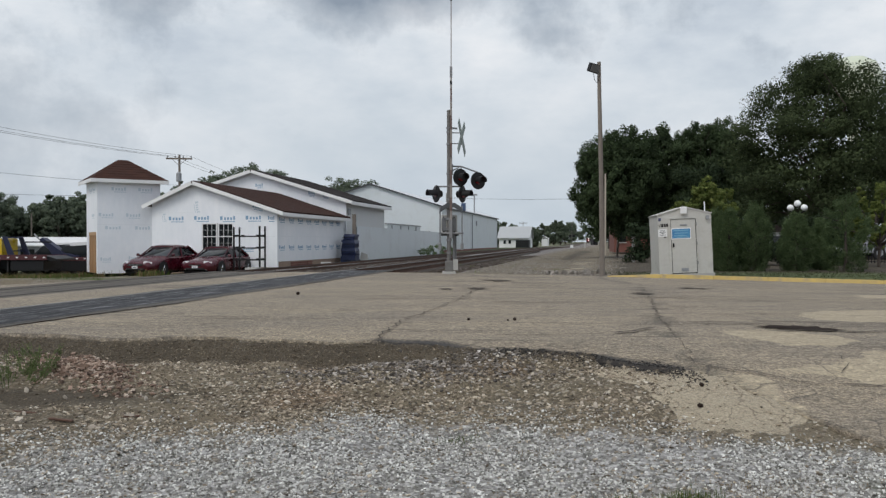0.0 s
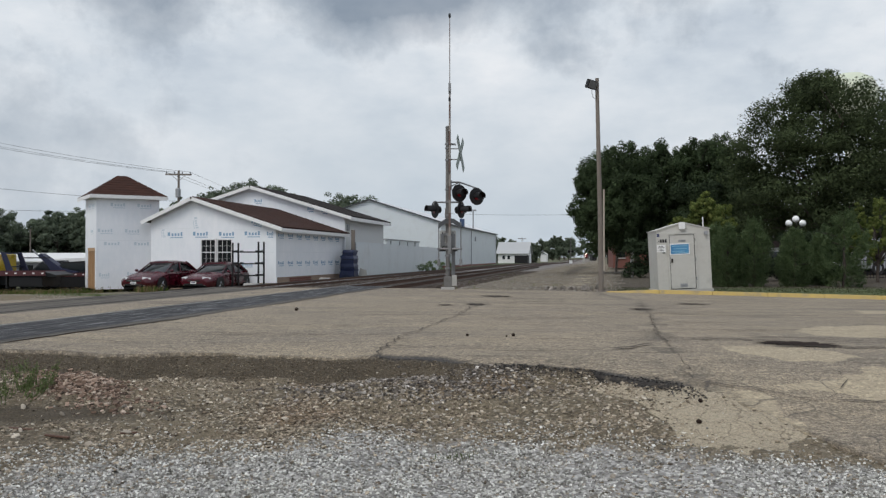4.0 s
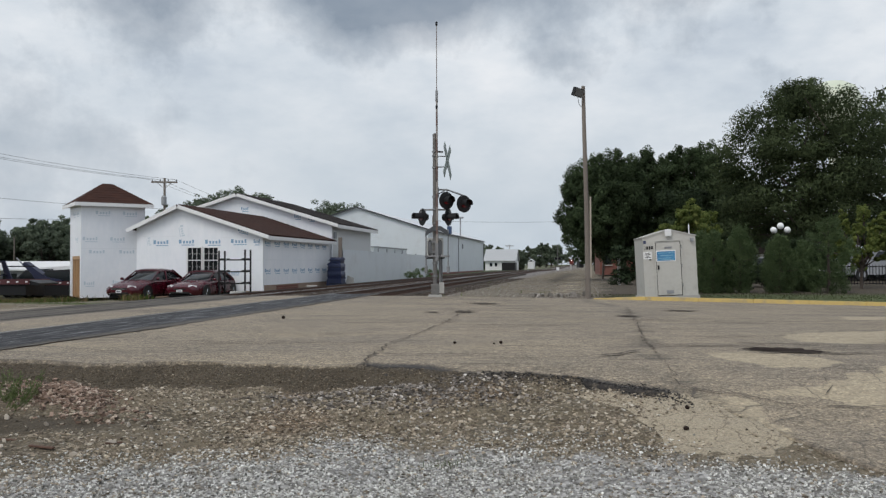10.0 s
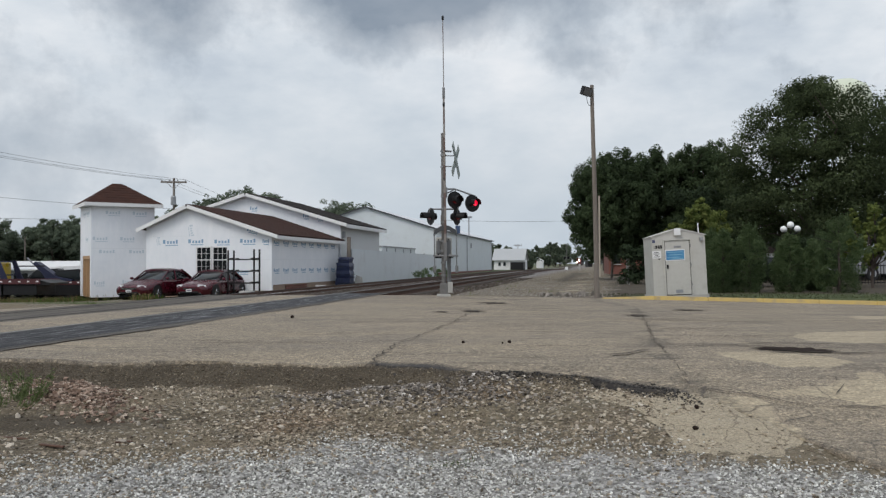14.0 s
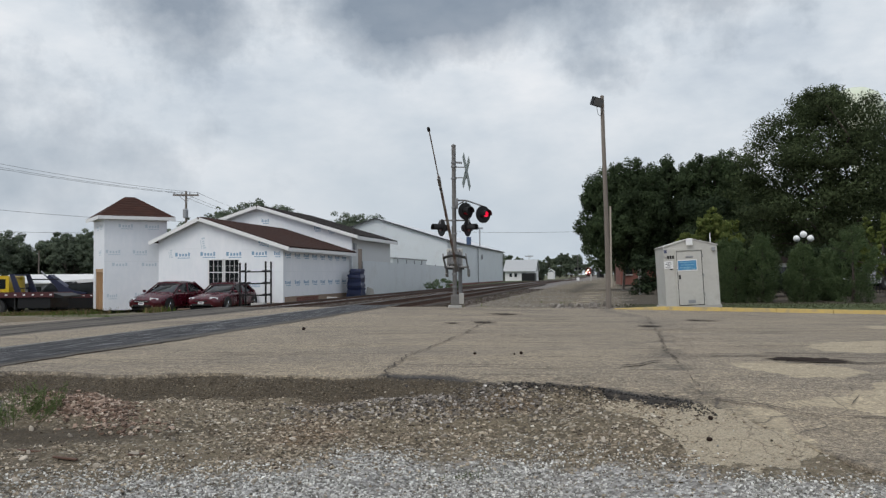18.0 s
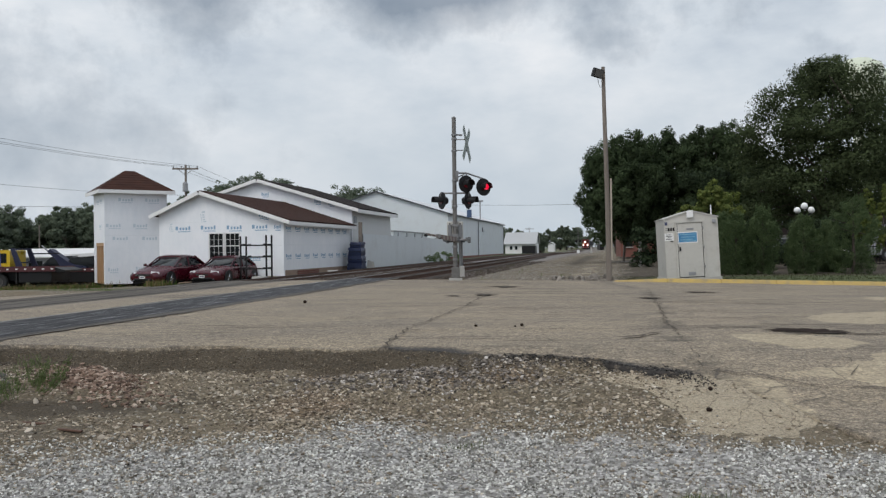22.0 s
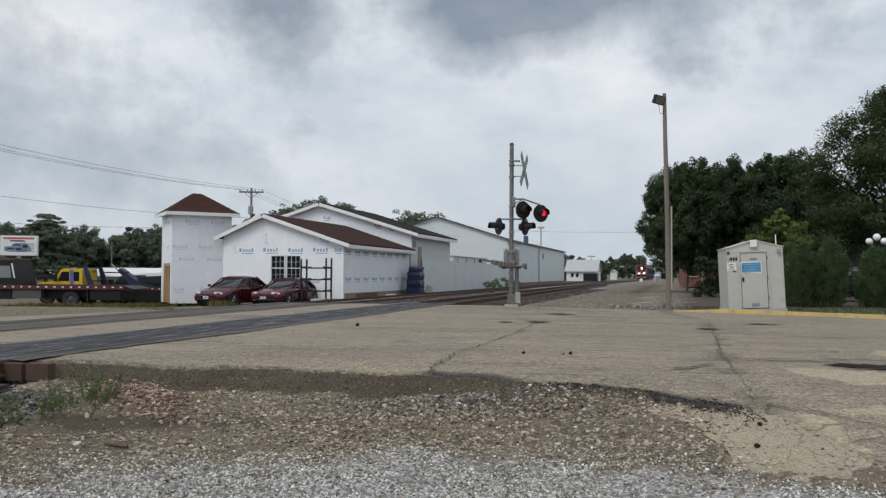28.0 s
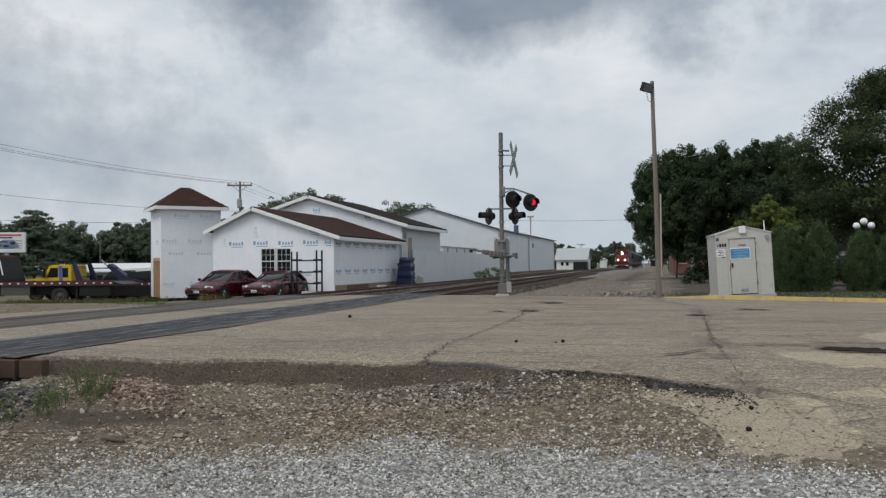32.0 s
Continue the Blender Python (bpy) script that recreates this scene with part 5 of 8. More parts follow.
# the arm with its counterweights turns about the shaft; its own z points along the arm
GATE_TURN = -6.0
arm = part("gate_arm", Shape(), WHITEP, signal, "long slender gate arm in faded red and white bands")
AWHITE = surface("faded_white_band", (0.28, 0.255, 0.23), (0.19, 0.165, 0.15), 0.7, grain=9, amount=0.6)
ARED = surface("faded_red_band", (0.16, 0.105, 0.09), (0.1, 0.075, 0.066), 0.7, grain=9, amount=0.6)
LEN = 6.95
for k in range(17):
    z0, z1 = 0.25 + k * 0.405, 0.25 + (k + 1) * 0.405
    w = 0.072 - 0.0022 * k if z0 < 4.7 else 0.024
    part("band", Shape().box(-w * 0.45, w * 0.45, -w, w, z0, min(z1, LEN), bevel=0.004), ARED if k % 2 else AWHITE, arm)
part("splice", Shape().box(-0.035, 0.035, -0.05, 0.05, 4.62, 4.95, bevel=0.005), GALV, arm)
part("arm_bracket", Shape().box(-0.05, 0.05, -0.08, 0.08, -0.15, 0.4, bevel=0.01), GALV, arm)
for z in (2.2, 4.4, 6.9):
    part("arm_light", Shape().lathe([(0.03, z), (0.035, z + 0.02), (0.035, z + 0.1), (0.02, z + 0.12)], centre=(0, -0.03, 0), seg=10), BLACK, arm, "small dark arm light")
for x in (-0.33, 0.33):
    part("counter_arm", Shape().prism([(-0.05, -0.42), (0.05, -0.42), (0.06, 0.1), (0.05, 0.8), (-0.05, 0.8), (-0.06, 0.1)], (x - 0.014, x + 0.014), axis="x"), GALV, arm)
    part("counterweight", Shape().box(x - 0.04, x + 0.04, -0.09, 0.09, -0.5, -0.3, bevel=0.01), GALV, arm, "grey iron counterweight")
b = Shape()
b.prism([(-0.35, 0.66), (-0.3, 0.78), (-0.12, 0.9), (0.12, 0.9), (0.3, 0.78), (0.35, 0.66), (0.35, 0.58), (0.24, 0.68), (0.1, 0.76), (-0.1, 0.76), (-0.24, 0.68), (-0.35, 0.58)], (-0.055, -0.035))
part("saddle", b, METALD, arm, "curved grey saddle of the arm")
part("shaft", Shape().tube((-0.37, 0, 0), (0.37, 0, 0), 0.03, seg=10), GALV, arm)

# ---- wooden light pole ----
lamp_pole = thing("light_pole", pose(5.0, 25.4, -0.07), "weathered wooden pole with a dark floodlight at the top", "light pole")
b = Shape().lathe([(0.088 - 0.03 * i / 12, -0.3 + 6.95 * i / 12) for i in range(13)], seg=14)
for v in b.bm.verts:
    t = (v.co.z + 0.3) / 6.95
    v.co.x += -0.1 * t + 0.014 * math.sin(5 * t)
part("pole", b, POLEWOOD, lamp_pole, smooth=True)
b = Shape().box(-0.17, 0.17, -0.09, 0.09, -0.14, 0.14, bevel=0.03)
flood = part("floodlight", b, BLACK, lamp_pole, "dark box floodlight", m=pose(-0.3, -0.08, 6.44, 18, 10, 25))
part("glass", Shape().box(-0.145, 0.145, -0.097, -0.09, -0.115, 0.115), plain("dusty_glass", (0.1, 0.1, 0.1), 0.3), flood)
part("bracket", Shape().tube((-0.1, 0, 6.35), (-0.3, -0.03, 6.4), 0.025, seg=8), BLACK, lamp_pole)
b = Shape()
for i in range(10):
    a0, a1 = math.pi * i / 10, math.pi * (i + 1) / 10
    b.tube((-0.2 + 0.09 * math.cos(a0), -0.06, 6.3 - 0.3 * math.sin(a0)), (-0.2 + 0.09 * math.cos(a1), -0.06, 6.3 - 0.3 * math.sin(a1)), 0.008, seg=6, caps=False)
part("cable_loop", b, BLACK, lamp_pole)
part("conduit", Shape().box(0.06, 0.11, -0.05, -0.01, 0.6, 3.15, bevel=0.006), surface("pale_conduit", (0.4, 0.35, 0.29), None, 0.8), lamp_pole, "pale wooden cable cover")

# ---- signal shelter ----
hut = thing("signal_shelter", pose(6.76, 25.2, -0.1, 0, -2.6, -6), "pale grey aluminium railway equipment shelter with a blue sign", "equipment shelter")
SW, SD, SH, SP = 1.62, 1.75, 1.86, 2.08
b = Shape()
b.prism([(0, 0), (SW, 0), (SW, SH), (SW / 2, SP), (0, SH)], (0, SD))
bmesh.ops.bevel(b.bm, geom=[e for e in b.bm.edges if abs(e.verts[0].co.z - e.verts[1].co.z) > 1], offset=0.02, segments=2, affect="EDGES")
part("body", b, SHELTER, hut)
b = Shape()
for xa, za, xb, zb in ((SW / 2, SP + 0.002, SW + 0.025, SH - 0.005), (-0.025, SH - 0.005, SW / 2, SP + 0.002)):
    roof_slab(b, xa, za, xb, zb, -0.03, SD + 0.03, 0.03)
part("roof", b, SHELTER, hut)
part("plinth", Shape().box(-0.04, SW + 0.04, -0.04, SD + 0.04, -0.3, 0.02), CONC, hut)
part("door_gap", Shape().box(0.38, 1.15, -0.006, -0.002, 0.03, 1.72), BLACK, hut)
door = part("door", Shape().box(0.398, 1.132, -0.03, -0.003, 0.05, 1.72, bevel=0.008), SHELTER, hut, "grey metal door")
b = Shape()
b.box(0.33, 0.38, -0.04, -0.003, 0.03, 1.77), b.box(1.15, 1.2, -0.04, -0.003, 0.03, 1.77), b.box(0.38, 1.15, -0.06, -0.003, 1.735, 1.77)
part("door_frame", b, SHELTER, hut)
for z in (0.3, 0.9, 1.5):
    part("hinge", Shape().tube((1.165, -0.035, z), (1.165, -0.035, z + 0.1), 0.014, seg=8), GALV, door)
part("handle", Shape().box(0.42, 0.47, -0.07, -0.03, 0.86, 0.99, bevel=0.01), BLACK, door, "dark handle")
for z0, z1 in ((0.1, 0.2), (1.5, 1.56)):
    b = Shape().box(0.66, 0.88, -0.036, -0.03, z0, z1)
    for q in range(4):
        b.box(0.67, 0.87, -0.042, -0.036, z0 + 0.008 + q * (z1 - z0) / 4.4, z0 + 0.014 + q * (z1 - z0) / 4.4)
    part("door_vent", b, GREYP, door)
sign = part("notice_board", Shape().box(0.39, 0.99, -0.038, -0.03, 1.1, 1.45, bevel=0.003), WHITEP, door, "blue and white notice")
part("notice_print", Shape().box(0.415, 0.965, -0.042, -0.038, 1.13, 1.42), SIGNBLUE, sign)
b = Shape()
for q, (a, c, z) in enumerate(((0.45, 0.93, 1.36), (0.5, 0.9, 1.28), (0.45, 0.85, 1.2), (0.55, 0.93, 1.15))):
    b.box(a, c, -0.045, -0.042, z, z + 0.016)
part("notice_lines", b, plain("pale_print", (0.25, 0.45, 0.56), 0.5), sign)
b = Shape()
for q in range(4):
    b.box(0.03 + 0.075 * q, 0.085 + 0.075 * q, -0.006, -0.002, 1.5, 1.6)
part("number_bars", b, BLACK, hut, "black painted bars")
pl = part("notice_plate", Shape().box(0.0, 0.27, -0.008, -0.002, 1.2, 1.43), WHITEP, hut, "small white notice")
b = Shape()
for q, (a, c) in enumerate(((0.04, 0.22), (0.09, 0.18), (0.04, 0.23), (0.06, 0.2))):
    b.box(a, c, -0.011, -0.008, 1.24 + 0.045 * q, 1.257 + 0.045 * q)
part("notice_lines", b, BLACK, pl)
part("latch_plate", Shape().box(0.17, 0.24, -0.02, -0.002, 1.16, 1.19), BLACK, hut)
part("peak_lamp", Shape().box(0.68, 0.88, -0.12, -0.052, 1.88, 2.1, bevel=0.02), WHITEP, hut, "white box lamp under the ridge")
part("side_lamp", Shape().box(1.45, 1.55, -0.1, -0.003, 1.68, 1.8, bevel=0.02), GREYP, hut)
part("badge", Shape().box(0.02, 0.1, -0.012, -0.002, 1.68, 1.78), plain("dark_badge", (0.05, 0.06, 0.12), 0.5), hut)
part("lifting_eye", Shape().tube((0.02, 0.02, 1.8), (0.02, 0.02, 1.92), 0.02, seg=8), WHITEP, hut)
part("antenna", Shape().tube((1.5, 0.3, 1.85), (1.5, 0.3, 2.25), 0.018, seg=8), WHITEP, hut, "short white aerial")
for x in (0.03, SW - 0.05):
    part("corner_strip", Shape().box(x - 0.03, x + 0.05, -0.006, -0.001, 0.02, SH - 0.05), SHELTER, hut)


# ---- trees and hedges ----
def leaf_mesh(name, clumps, per, size, seed, material, flat=0.0, squash=0.8, spray=0.0):
    """Small leaf blades in clumps (x, y, z, r): one mesh, each blade of its own."""
    rng = np.random.RandomState(seed)
    cl = np.array(clumps)
    w = cl[:, 3] ** 2
    cnt = np.maximum(8, (per * len(cl) * w / w.sum()).astype(int))
    idx = np.repeat(np.arange(len(cl)), cnt)
    n = len(idx)
    d = rng.normal(size=(n, 3))
    d /= np.linalg.norm(d, axis=1, keepdims=True)
    r = cl[idx, 3] * rng.uniform(0.2, 1.0, n) ** 0.6 * (0.95 + 0.1 * rng.rand(n))
    c = cl[idx, :3] + d * r[:, None] * (1, 1, squash)
    nrm = d * 0.8 + rng.normal(size=(n, 3)) * 0.5
    nrm[:, 2] += flat
    nrm /= np.linalg.norm(nrm, axis=1, keepdims=True)
    t = np.cross(nrm, rng.normal(size=(n, 3)))
    if spray:
        t = c * (1, 1, 0) / (np.linalg.norm(c[:, :2], axis=1, keepdims=True) + 0.05) * 0.7 + rng.normal(size=(n, 3)) * 0.3 + (0, 0, spray)
        nrm = np.cross(t, rng.normal(size=(n, 3)))
        nrm /= np.linalg.norm(nrm, axis=1, keepdims=True) + 1e-9
    t /= np.linalg.norm(t, axis=1, keepdims=True) + 1e-9
    u = np.cross(nrm, t)
    s = size * rng.uniform(0.55, 1.35, n)[:, None]
    thin = 0.2 if spray else 0.55
    v = np.stack([c + t * s, c + u * s * thin + nrm * s * 0.15, c - t * s, c - u * s * thin + nrm * s * 0.15], 1).reshape(-1, 3)
    me = bpy.data.meshes.new(name)
    me.from_pydata(v.tolist(), [], np.arange(4 * n).reshape(-1, 4).tolist())
    soft = d * 0.75 + nrm * 0.45 + (0, 0, 0.25)
    soft /= np.linalg.norm(soft, axis=1, keepdims=True) + 1e-9
    me.shade_smooth()
    me.normals_split_custom_set_from_vertices(np.repeat(soft, 4, axis=0).tolist())
    me.materials.append(material)
    return me


def branch(b, a, c, r0, r1, rng, bend=0.12, seg=7):
    a, c = Vector(a), Vector(c)
    prev, k = a, 4
    for i in range(1, k + 1):
        p = a.lerp(c, i / k) + Vector((rng.gauss(0, 1), rng.gauss(0, 1), rng.gauss(0, 0.5))) * bend * (c - a).length / k * (i < k)
        b.tube(prev, p, r0 + (r1 - r0) * (i - 1) / k, r0 + (r1 - r0) * i / k, seg, caps=False)
        prev = p


def tree(m, h, wide, crown_from, seed, material, label, leaves=7000, leaf=0.2, lean=0.0, clumps=60, gaps=0.0, trunk=0.22, squash=0.72, core=0):
    """A broad-leaved tree: tapered trunk, limbs and a crown of leafy clumps with gaps."""
    rng = random.Random(seed)
    tr = thing("tree", m, label, "tree", "trees")
    b = Shape()
    fork = crown_from + 0.12 * h
    branch(b, (0, 0, -0.3), (lean * 0.3, 0, fork), trunk, trunk * 0.7, rng, 0.04, 10)
    cl = []
    cz, rz = (h + crown_from) / 2, (h - crown_from) / 2
    if not gaps:
        # billows on the crown's outside, each of many small clumps
        for i in range(max(9, clumps // 9)):
            z, a = 2 * (i + rng.random()) / max(9, clumps // 9) - 1, i * 2.4 + rng.uniform(-0.5, 0.5)
            big = wide / 2 * rng.uniform(0.2, 0.4)
            q = math.sqrt(max(0.0, 1 - abs(z) ** (2.4 if z > 0 else 5.0))) * rng.uniform(0.8, 1.05)
            c = Vector((q * (wide / 2 - big * 0.8) * math.cos(a) + lean, q * (wide / 2 - big * 0.8) * math.sin(a), cz + z * (rz - big) * rng.uniform(0.9, 1.05)))
            for k in range(13):
                d = Vector((rng.gauss(0, 1) + math.cos(a) * 0.5, rng.gauss(0, 1) + math.sin(a) * 0.5, rng.gauss(0.25, 1))).normalized()
                cl.append((*(c + Vector((d.x, d.y, d.z * 1.25)) * big * rng.uniform(0.45, 1.0)), big * rng.uniform(0.2, 0.42)))
    for i in range(clumps if gaps else 0):
        z = 2 * rng.random() ** 1.25 - 1
        a = rng.uniform(0, math.tau)
        if gaps:
            # a spreading crown, widest low down, in layered boughs
            z = round(z * 4 + rng.gauss(0, 0.5)) / 4 + rng.gauss(0, 0.07) + 0.08 * math.sin(2 * a + seed)
            z = max(-1.0, min(1.0, z))
            q = math.sqrt(max(0.02, 1 - max(0.0, (z + 0.45) / 1.5) ** 2.2)) * (0.2 + 0.85 * rng.random() ** 0.5) * (0.9 + 0.14 * math.sin(3 * a + seed))
        rr = wide / 2 * (0.09 + 0.14 * rng.random())
        x, y = q * (wide / 2 - rr * 0.6) * math.cos(a), q * (wide / 2 - rr * 0.6) * math.sin(a)
        if rng.random() < gaps:
            continue
        cl.append((x + lean, y, cz + z * (rz - rr * 0.5), rr))
    for i in range(0, len(cl), max(1, len(cl) // 14)):
        branch(b, (lean * 0.3, 0, fork - rng.uniform(0, 0.2) * h * 0.4), cl[i][:3], trunk * 0.42, 0.02, rng, 0.2, 6)
    part("trunk", b, BARK, tr, smooth=True)
    me = leaf_mesh("crown", cl, leaves / len(cl), leaf, seed, material, 0.25, squash)
    cr = new("crown", me)
    cr.parent = tr
    if core:
        # large leaves deep inside close the crown
        inner = [(x * 0.72 + lean * 0.28, y * 0.72, cz + (z - cz) * 0.78, r * 1.25) for x, y, z, r in cl[::3]]
        o = new("inner_foliage", leaf_mesh("inner_foliage", inner, 2 * core / len(inner), leaf * 2.0, seed + 500, material, 0.25, squash))
        o.parent = tr
    return tr


def conifer(m, h, wide, seed, material, label, leaves=5000, leaf=0.06, bare=0.03, rough=1.0, spray=0.55, column=False):
    """A pointed evergreen: whorls of upswept sprays round a stem."""
    rng = random.Random(seed)
    tr = thing("conifer", m, label, "conifer", "conifers")
    b = Shape()
    branch(b, (0, 0, -0.2), (0, 0, h * 0.95), 0.07 * h / 2.5, 0.01, rng, 0.02, 8)
    cl = []
    k = int(46 * rough)
    for i in range(k):
        t = bare + (1 - bare) * (i + rng.random()) / k
        a = i * 2.4 + rng.uniform(-0.4, 0.4)
        if column:
            full = (0.72 + 0.9 * t if t < 0.3 else 1.0) * math.sqrt(max(0.03, 1 - max(0.0, (t - 0.25) / 0.78) ** 2.4)) * (0.9 + 0.12 * math.sin(2 * a + seed))
            r = wide / 2 * full * rng.uniform(0.85, 1.08)
            q, rr = max(0.0, r - 0.14) * rng.random() ** 0.35, rng.uniform(0.1, 0.19)
        else:
            r = wide / 2 * min(1.0, (1.05 - t) * 1.1) * (0.75 + 0.5 * rng.random()) * (0.75 if t < 0.12 else 1)
            q, rr = r * 0.62, max(0.1, r * 0.5)
        cl.append((q * math.cos(a), q * math.sin(a), h * t * (1.0 if not column else rng.uniform(0.93, 1.0)), rr))
        if i % (16 if column else 4) == 0:
            branch(b, (0, 0, h * t * 0.9), (r * 0.8 * math.cos(a), r * 0.8 * math.sin(a), h * t), 0.02, 0.006, rng, 0.1, 5)
    if column:
        for i in range(4):
            a, q = rng.uniform(0, math.tau), wide * 0.16 * rng.random()
            cl += [(q * math.cos(a), q * math.sin(a), h * (0.97 + 0.028 * s), 0.07 - 0.012 * s) for s in range(4)]
    part("trunk", b, BARK, tr)
    me = leaf_mesh("crown", cl, leaves / len(cl), leaf, seed, material, 0.0, 1.15, spray)
    cr = new("crown", me)
    cr.parent = tr
    return tr


def at_ground(x, y, rz=0.0):
    return pose(x, y, float(land_z(x, y)), 0, 0, rz)


def seen_at(px, d):
    """The place at depth d in the direction that lies px along the opening view."""
    return (px - 784) / 1432 * d


tree(at_ground(seen_at(1134, 57), 57, 0), 9.3, 6.9, 1.3, 3, LEAF_D, "dense dark green maple beside the brick house", 70000, 0.08, clumps=420, squash=1.15, core=9000, lean=-1.6)
tree(at_ground(seen_at(1185, 60), 60, 80), 9.6, 7.2, 0.9, 4, LEAF_D, "dense dark green maple with a broad crown", 66000, 0.08, clumps=400, squash=1.15, core=9000)
tree(at_ground(seen_at(1265, 58), 58, 140), 9.9, 7.0, 0.9, 5, LEAF_D, "dense dark green maple with a broad crown", 66000, 0.08, clumps=400, squash=1.15, core=9000)
tree(at_ground(seen_at(1458, 47), 47, 33), 11.7, 11.2, 1.9, 6, LEAF_M, "large spreading tree with an open crown and gaps", 88000, 0.074, clumps=420, gaps=0.22, trunk=0.35, squash=0.55, core=2200)
tree(at_ground(seen_at(1640, 49), 49, 210), 12.0, 10.2, 2.0, 7, LEAF_M, "large spreading tree with an open crown and gaps", 22000, 0.09, clumps=260, gaps=0.35, trunk=0.35, squash=0.45, core=800)
tree(at_ground(seen_at(1250, 36), 36, 0), 3.9, 3.0, 0.5, 8, LEAF_L, "young yellow-green tree behind the shelter", 24000, 0.048, clumps=150, trunk=0.07, core=1500)
tree(at_ground(seen_at(1556, 33), 33, 60), 3.7, 2.6, 0.5, 9, LEAF_L, "young yellow-green tree among the evergreens", 16000, 0.045, clumps=130, trunk=0.07, core=1200)
for k, (px, d, h, w) in enumerate(((1268, 30.5, 2.2, 1.2), (1290, 29.5, 2.15, 1.25), (1337, 29.5, 2.35, 1.5), (1409, 29.5, 1.98, 1.62), (1452, 30.5, 1.8, 1.2), (1496, 29, 2.6, 2.0))):
    conifer(at_ground(seen_at(px, d), d, 50 * k), h * 1.03, w * 1.22, 20 + k, LEAF_C, "bushy green evergreen shrub in a planted row", 26000, 0.037, 0.0, 3.4, 0.5, True)

for px, d, h, w in ((1066, 165, 9.0, 4.4), (1078, 140, 9.0, 5.6), (1092, 115, 8.6, 6.2), (1118, 92, 8.5, 7.0)):
    tree(at_ground(seen_at(px, d), d, 3 * d), h, w, 0.9, d, LEAF_D, "dark green tree on the grass bank beyond the maples", 15000, 0.13, clumps=130, core=2500)

# dark foliage added to fill the shaded space under the big trees
under = thing("undergrowth", pose(seen_at(1450, 52), 52, -0.4), "undergrowth in shade-dark leaves filling the dark behind the evergreens", "shrubs")
rng = random.Random(31)
under_cl = [(rng.uniform(-9, 9), rng.uniform(-1.5, 1.5), 0.2 + 6.0 * rng.random() ** 1.3, rng.uniform(0.5, 1.0)) for _ in range(280)]
under_leaves = new("foliage", leaf_mesh("foliage", [c for c in under_cl if abs(c[0] + 2.7) > 1.1 or c[2] > 2.6], 220, 0.09, 31, LEAF_SHADE))
under_leaves.parent = under

# more dark foliage, for the shade between the evergreens
behind = thing("shrub_bank", pose(seen_at(1400, 35), 35, -0.15), "added shrubs in shade-dark leaves filling gaps behind the evergreens", "shrubs")
bank_cl = [(rng.uniform(-3.9, 2.6), rng.uniform(-0.7, 0.7), 0.1 + 1.9 * rng.random(), rng.uniform(0.25, 0.45)) for _ in range(170)]
o = new("foliage", leaf_mesh("foliage", [c for c in bank_cl if abs(c[0] + 0.55) > 0.4 or c[2] < 0.9], 180, 0.06, 33, LEAF_SHADE))
o.parent = behind

# trees behind the buildings and along the horizon
for k, (px, d, h, w) in enumerate(((395, 88, 9.4, 8), (435, 92, 10.4, 9), (470, 95, 10.4, 9), (600, 120, 11.0, 10), (634, 122, 11.2, 10), (330, 86, 7.8, 6))):
    tree(at_ground(seen_at(px, d), d, 40 * k), h, w, 1.5, 40 + k, LEAF_HAZE, "green tree rising behind the roofs", 15000, 0.14, clumps=320, core=3500)
for k, (px, d, h, w) in enumerate(((10, 100, 5.2, 10), (52, 104, 4.8, 10), (112, 98, 7.3, 9), (150, 100, 7.4, 9), (-35, 95, 7.6, 11), (-90, 92, 7.0, 12), (-150, 95, 8.0, 12))):
    tree(at_ground(seen_at(px, d), d, 70 * k), h, w, 0.6, 60 + k, LEAF_HAZE, "green tree in the belt beyond the lot", 17000, 0.135, clumps=156, core=2200)
tree(at_ground(seen_at(-70, 80), 80, 20), 7.7, 7.4, 0.8, 77, LEAF_HAZE, "tall dark pine with tiered boughs beyond the lot", 16000, 0.14, clumps=200, gaps=0.2, squash=0.35, core=1500)
tree(at_ground(seen_at(105, 101), 101, 0), 7.6, 5.5, 0.8, 78, LEAF_HAZE, "broad dark green tree beyond the lot", 18000, 0.12, clumps=117, core=2000)
tree(at_ground(seen_at(84, 103), 103, 0), 6.4, 4.5, 0.8, 79, LEAF_HAZE, "broad dark green tree beyond the lot", 18000, 0.12, clumps=117, core=2000)
for k, (px, d, h, w) in enumerate(((896, 205, 6.2, 7), (945, 196, 4.9, 3.6), (966, 330, 9.5, 10), (980, 340, 11, 10), (992, 365, 11, 9), (1000, 420, 12.5, 11), (1072, 400, 12, 12), (1100, 300, 12, 16), (872, 300, 10, 14), (1008, 520, 15, 16), (1018, 960, 26, 34), (1042, 980, 27, 34), (1066, 960, 26, 34))):
    tree(at_ground(seen_at(px, d), d, 33 * k), h, w, -0.6, 90 + k, LEAF_HAZE, "green tree near the end of the line", 7000, 0.3, clumps=91, core=1800)


# ---- parked cars ----
def loft(b, rows):
    """Skin over rows of points, closed at both ends."""
    vs = [[b.bm.verts.new(p) for p in r] for r in rows]
    for a, c in zip(vs, vs[1:]):
        for i in range(len(a) - 1):
            b.bm.faces.new((a[i], a[i + 1], c[i + 1], c[i]))
    b.bm.faces.new(vs[0]), b.bm.faces.new(vs[-1])


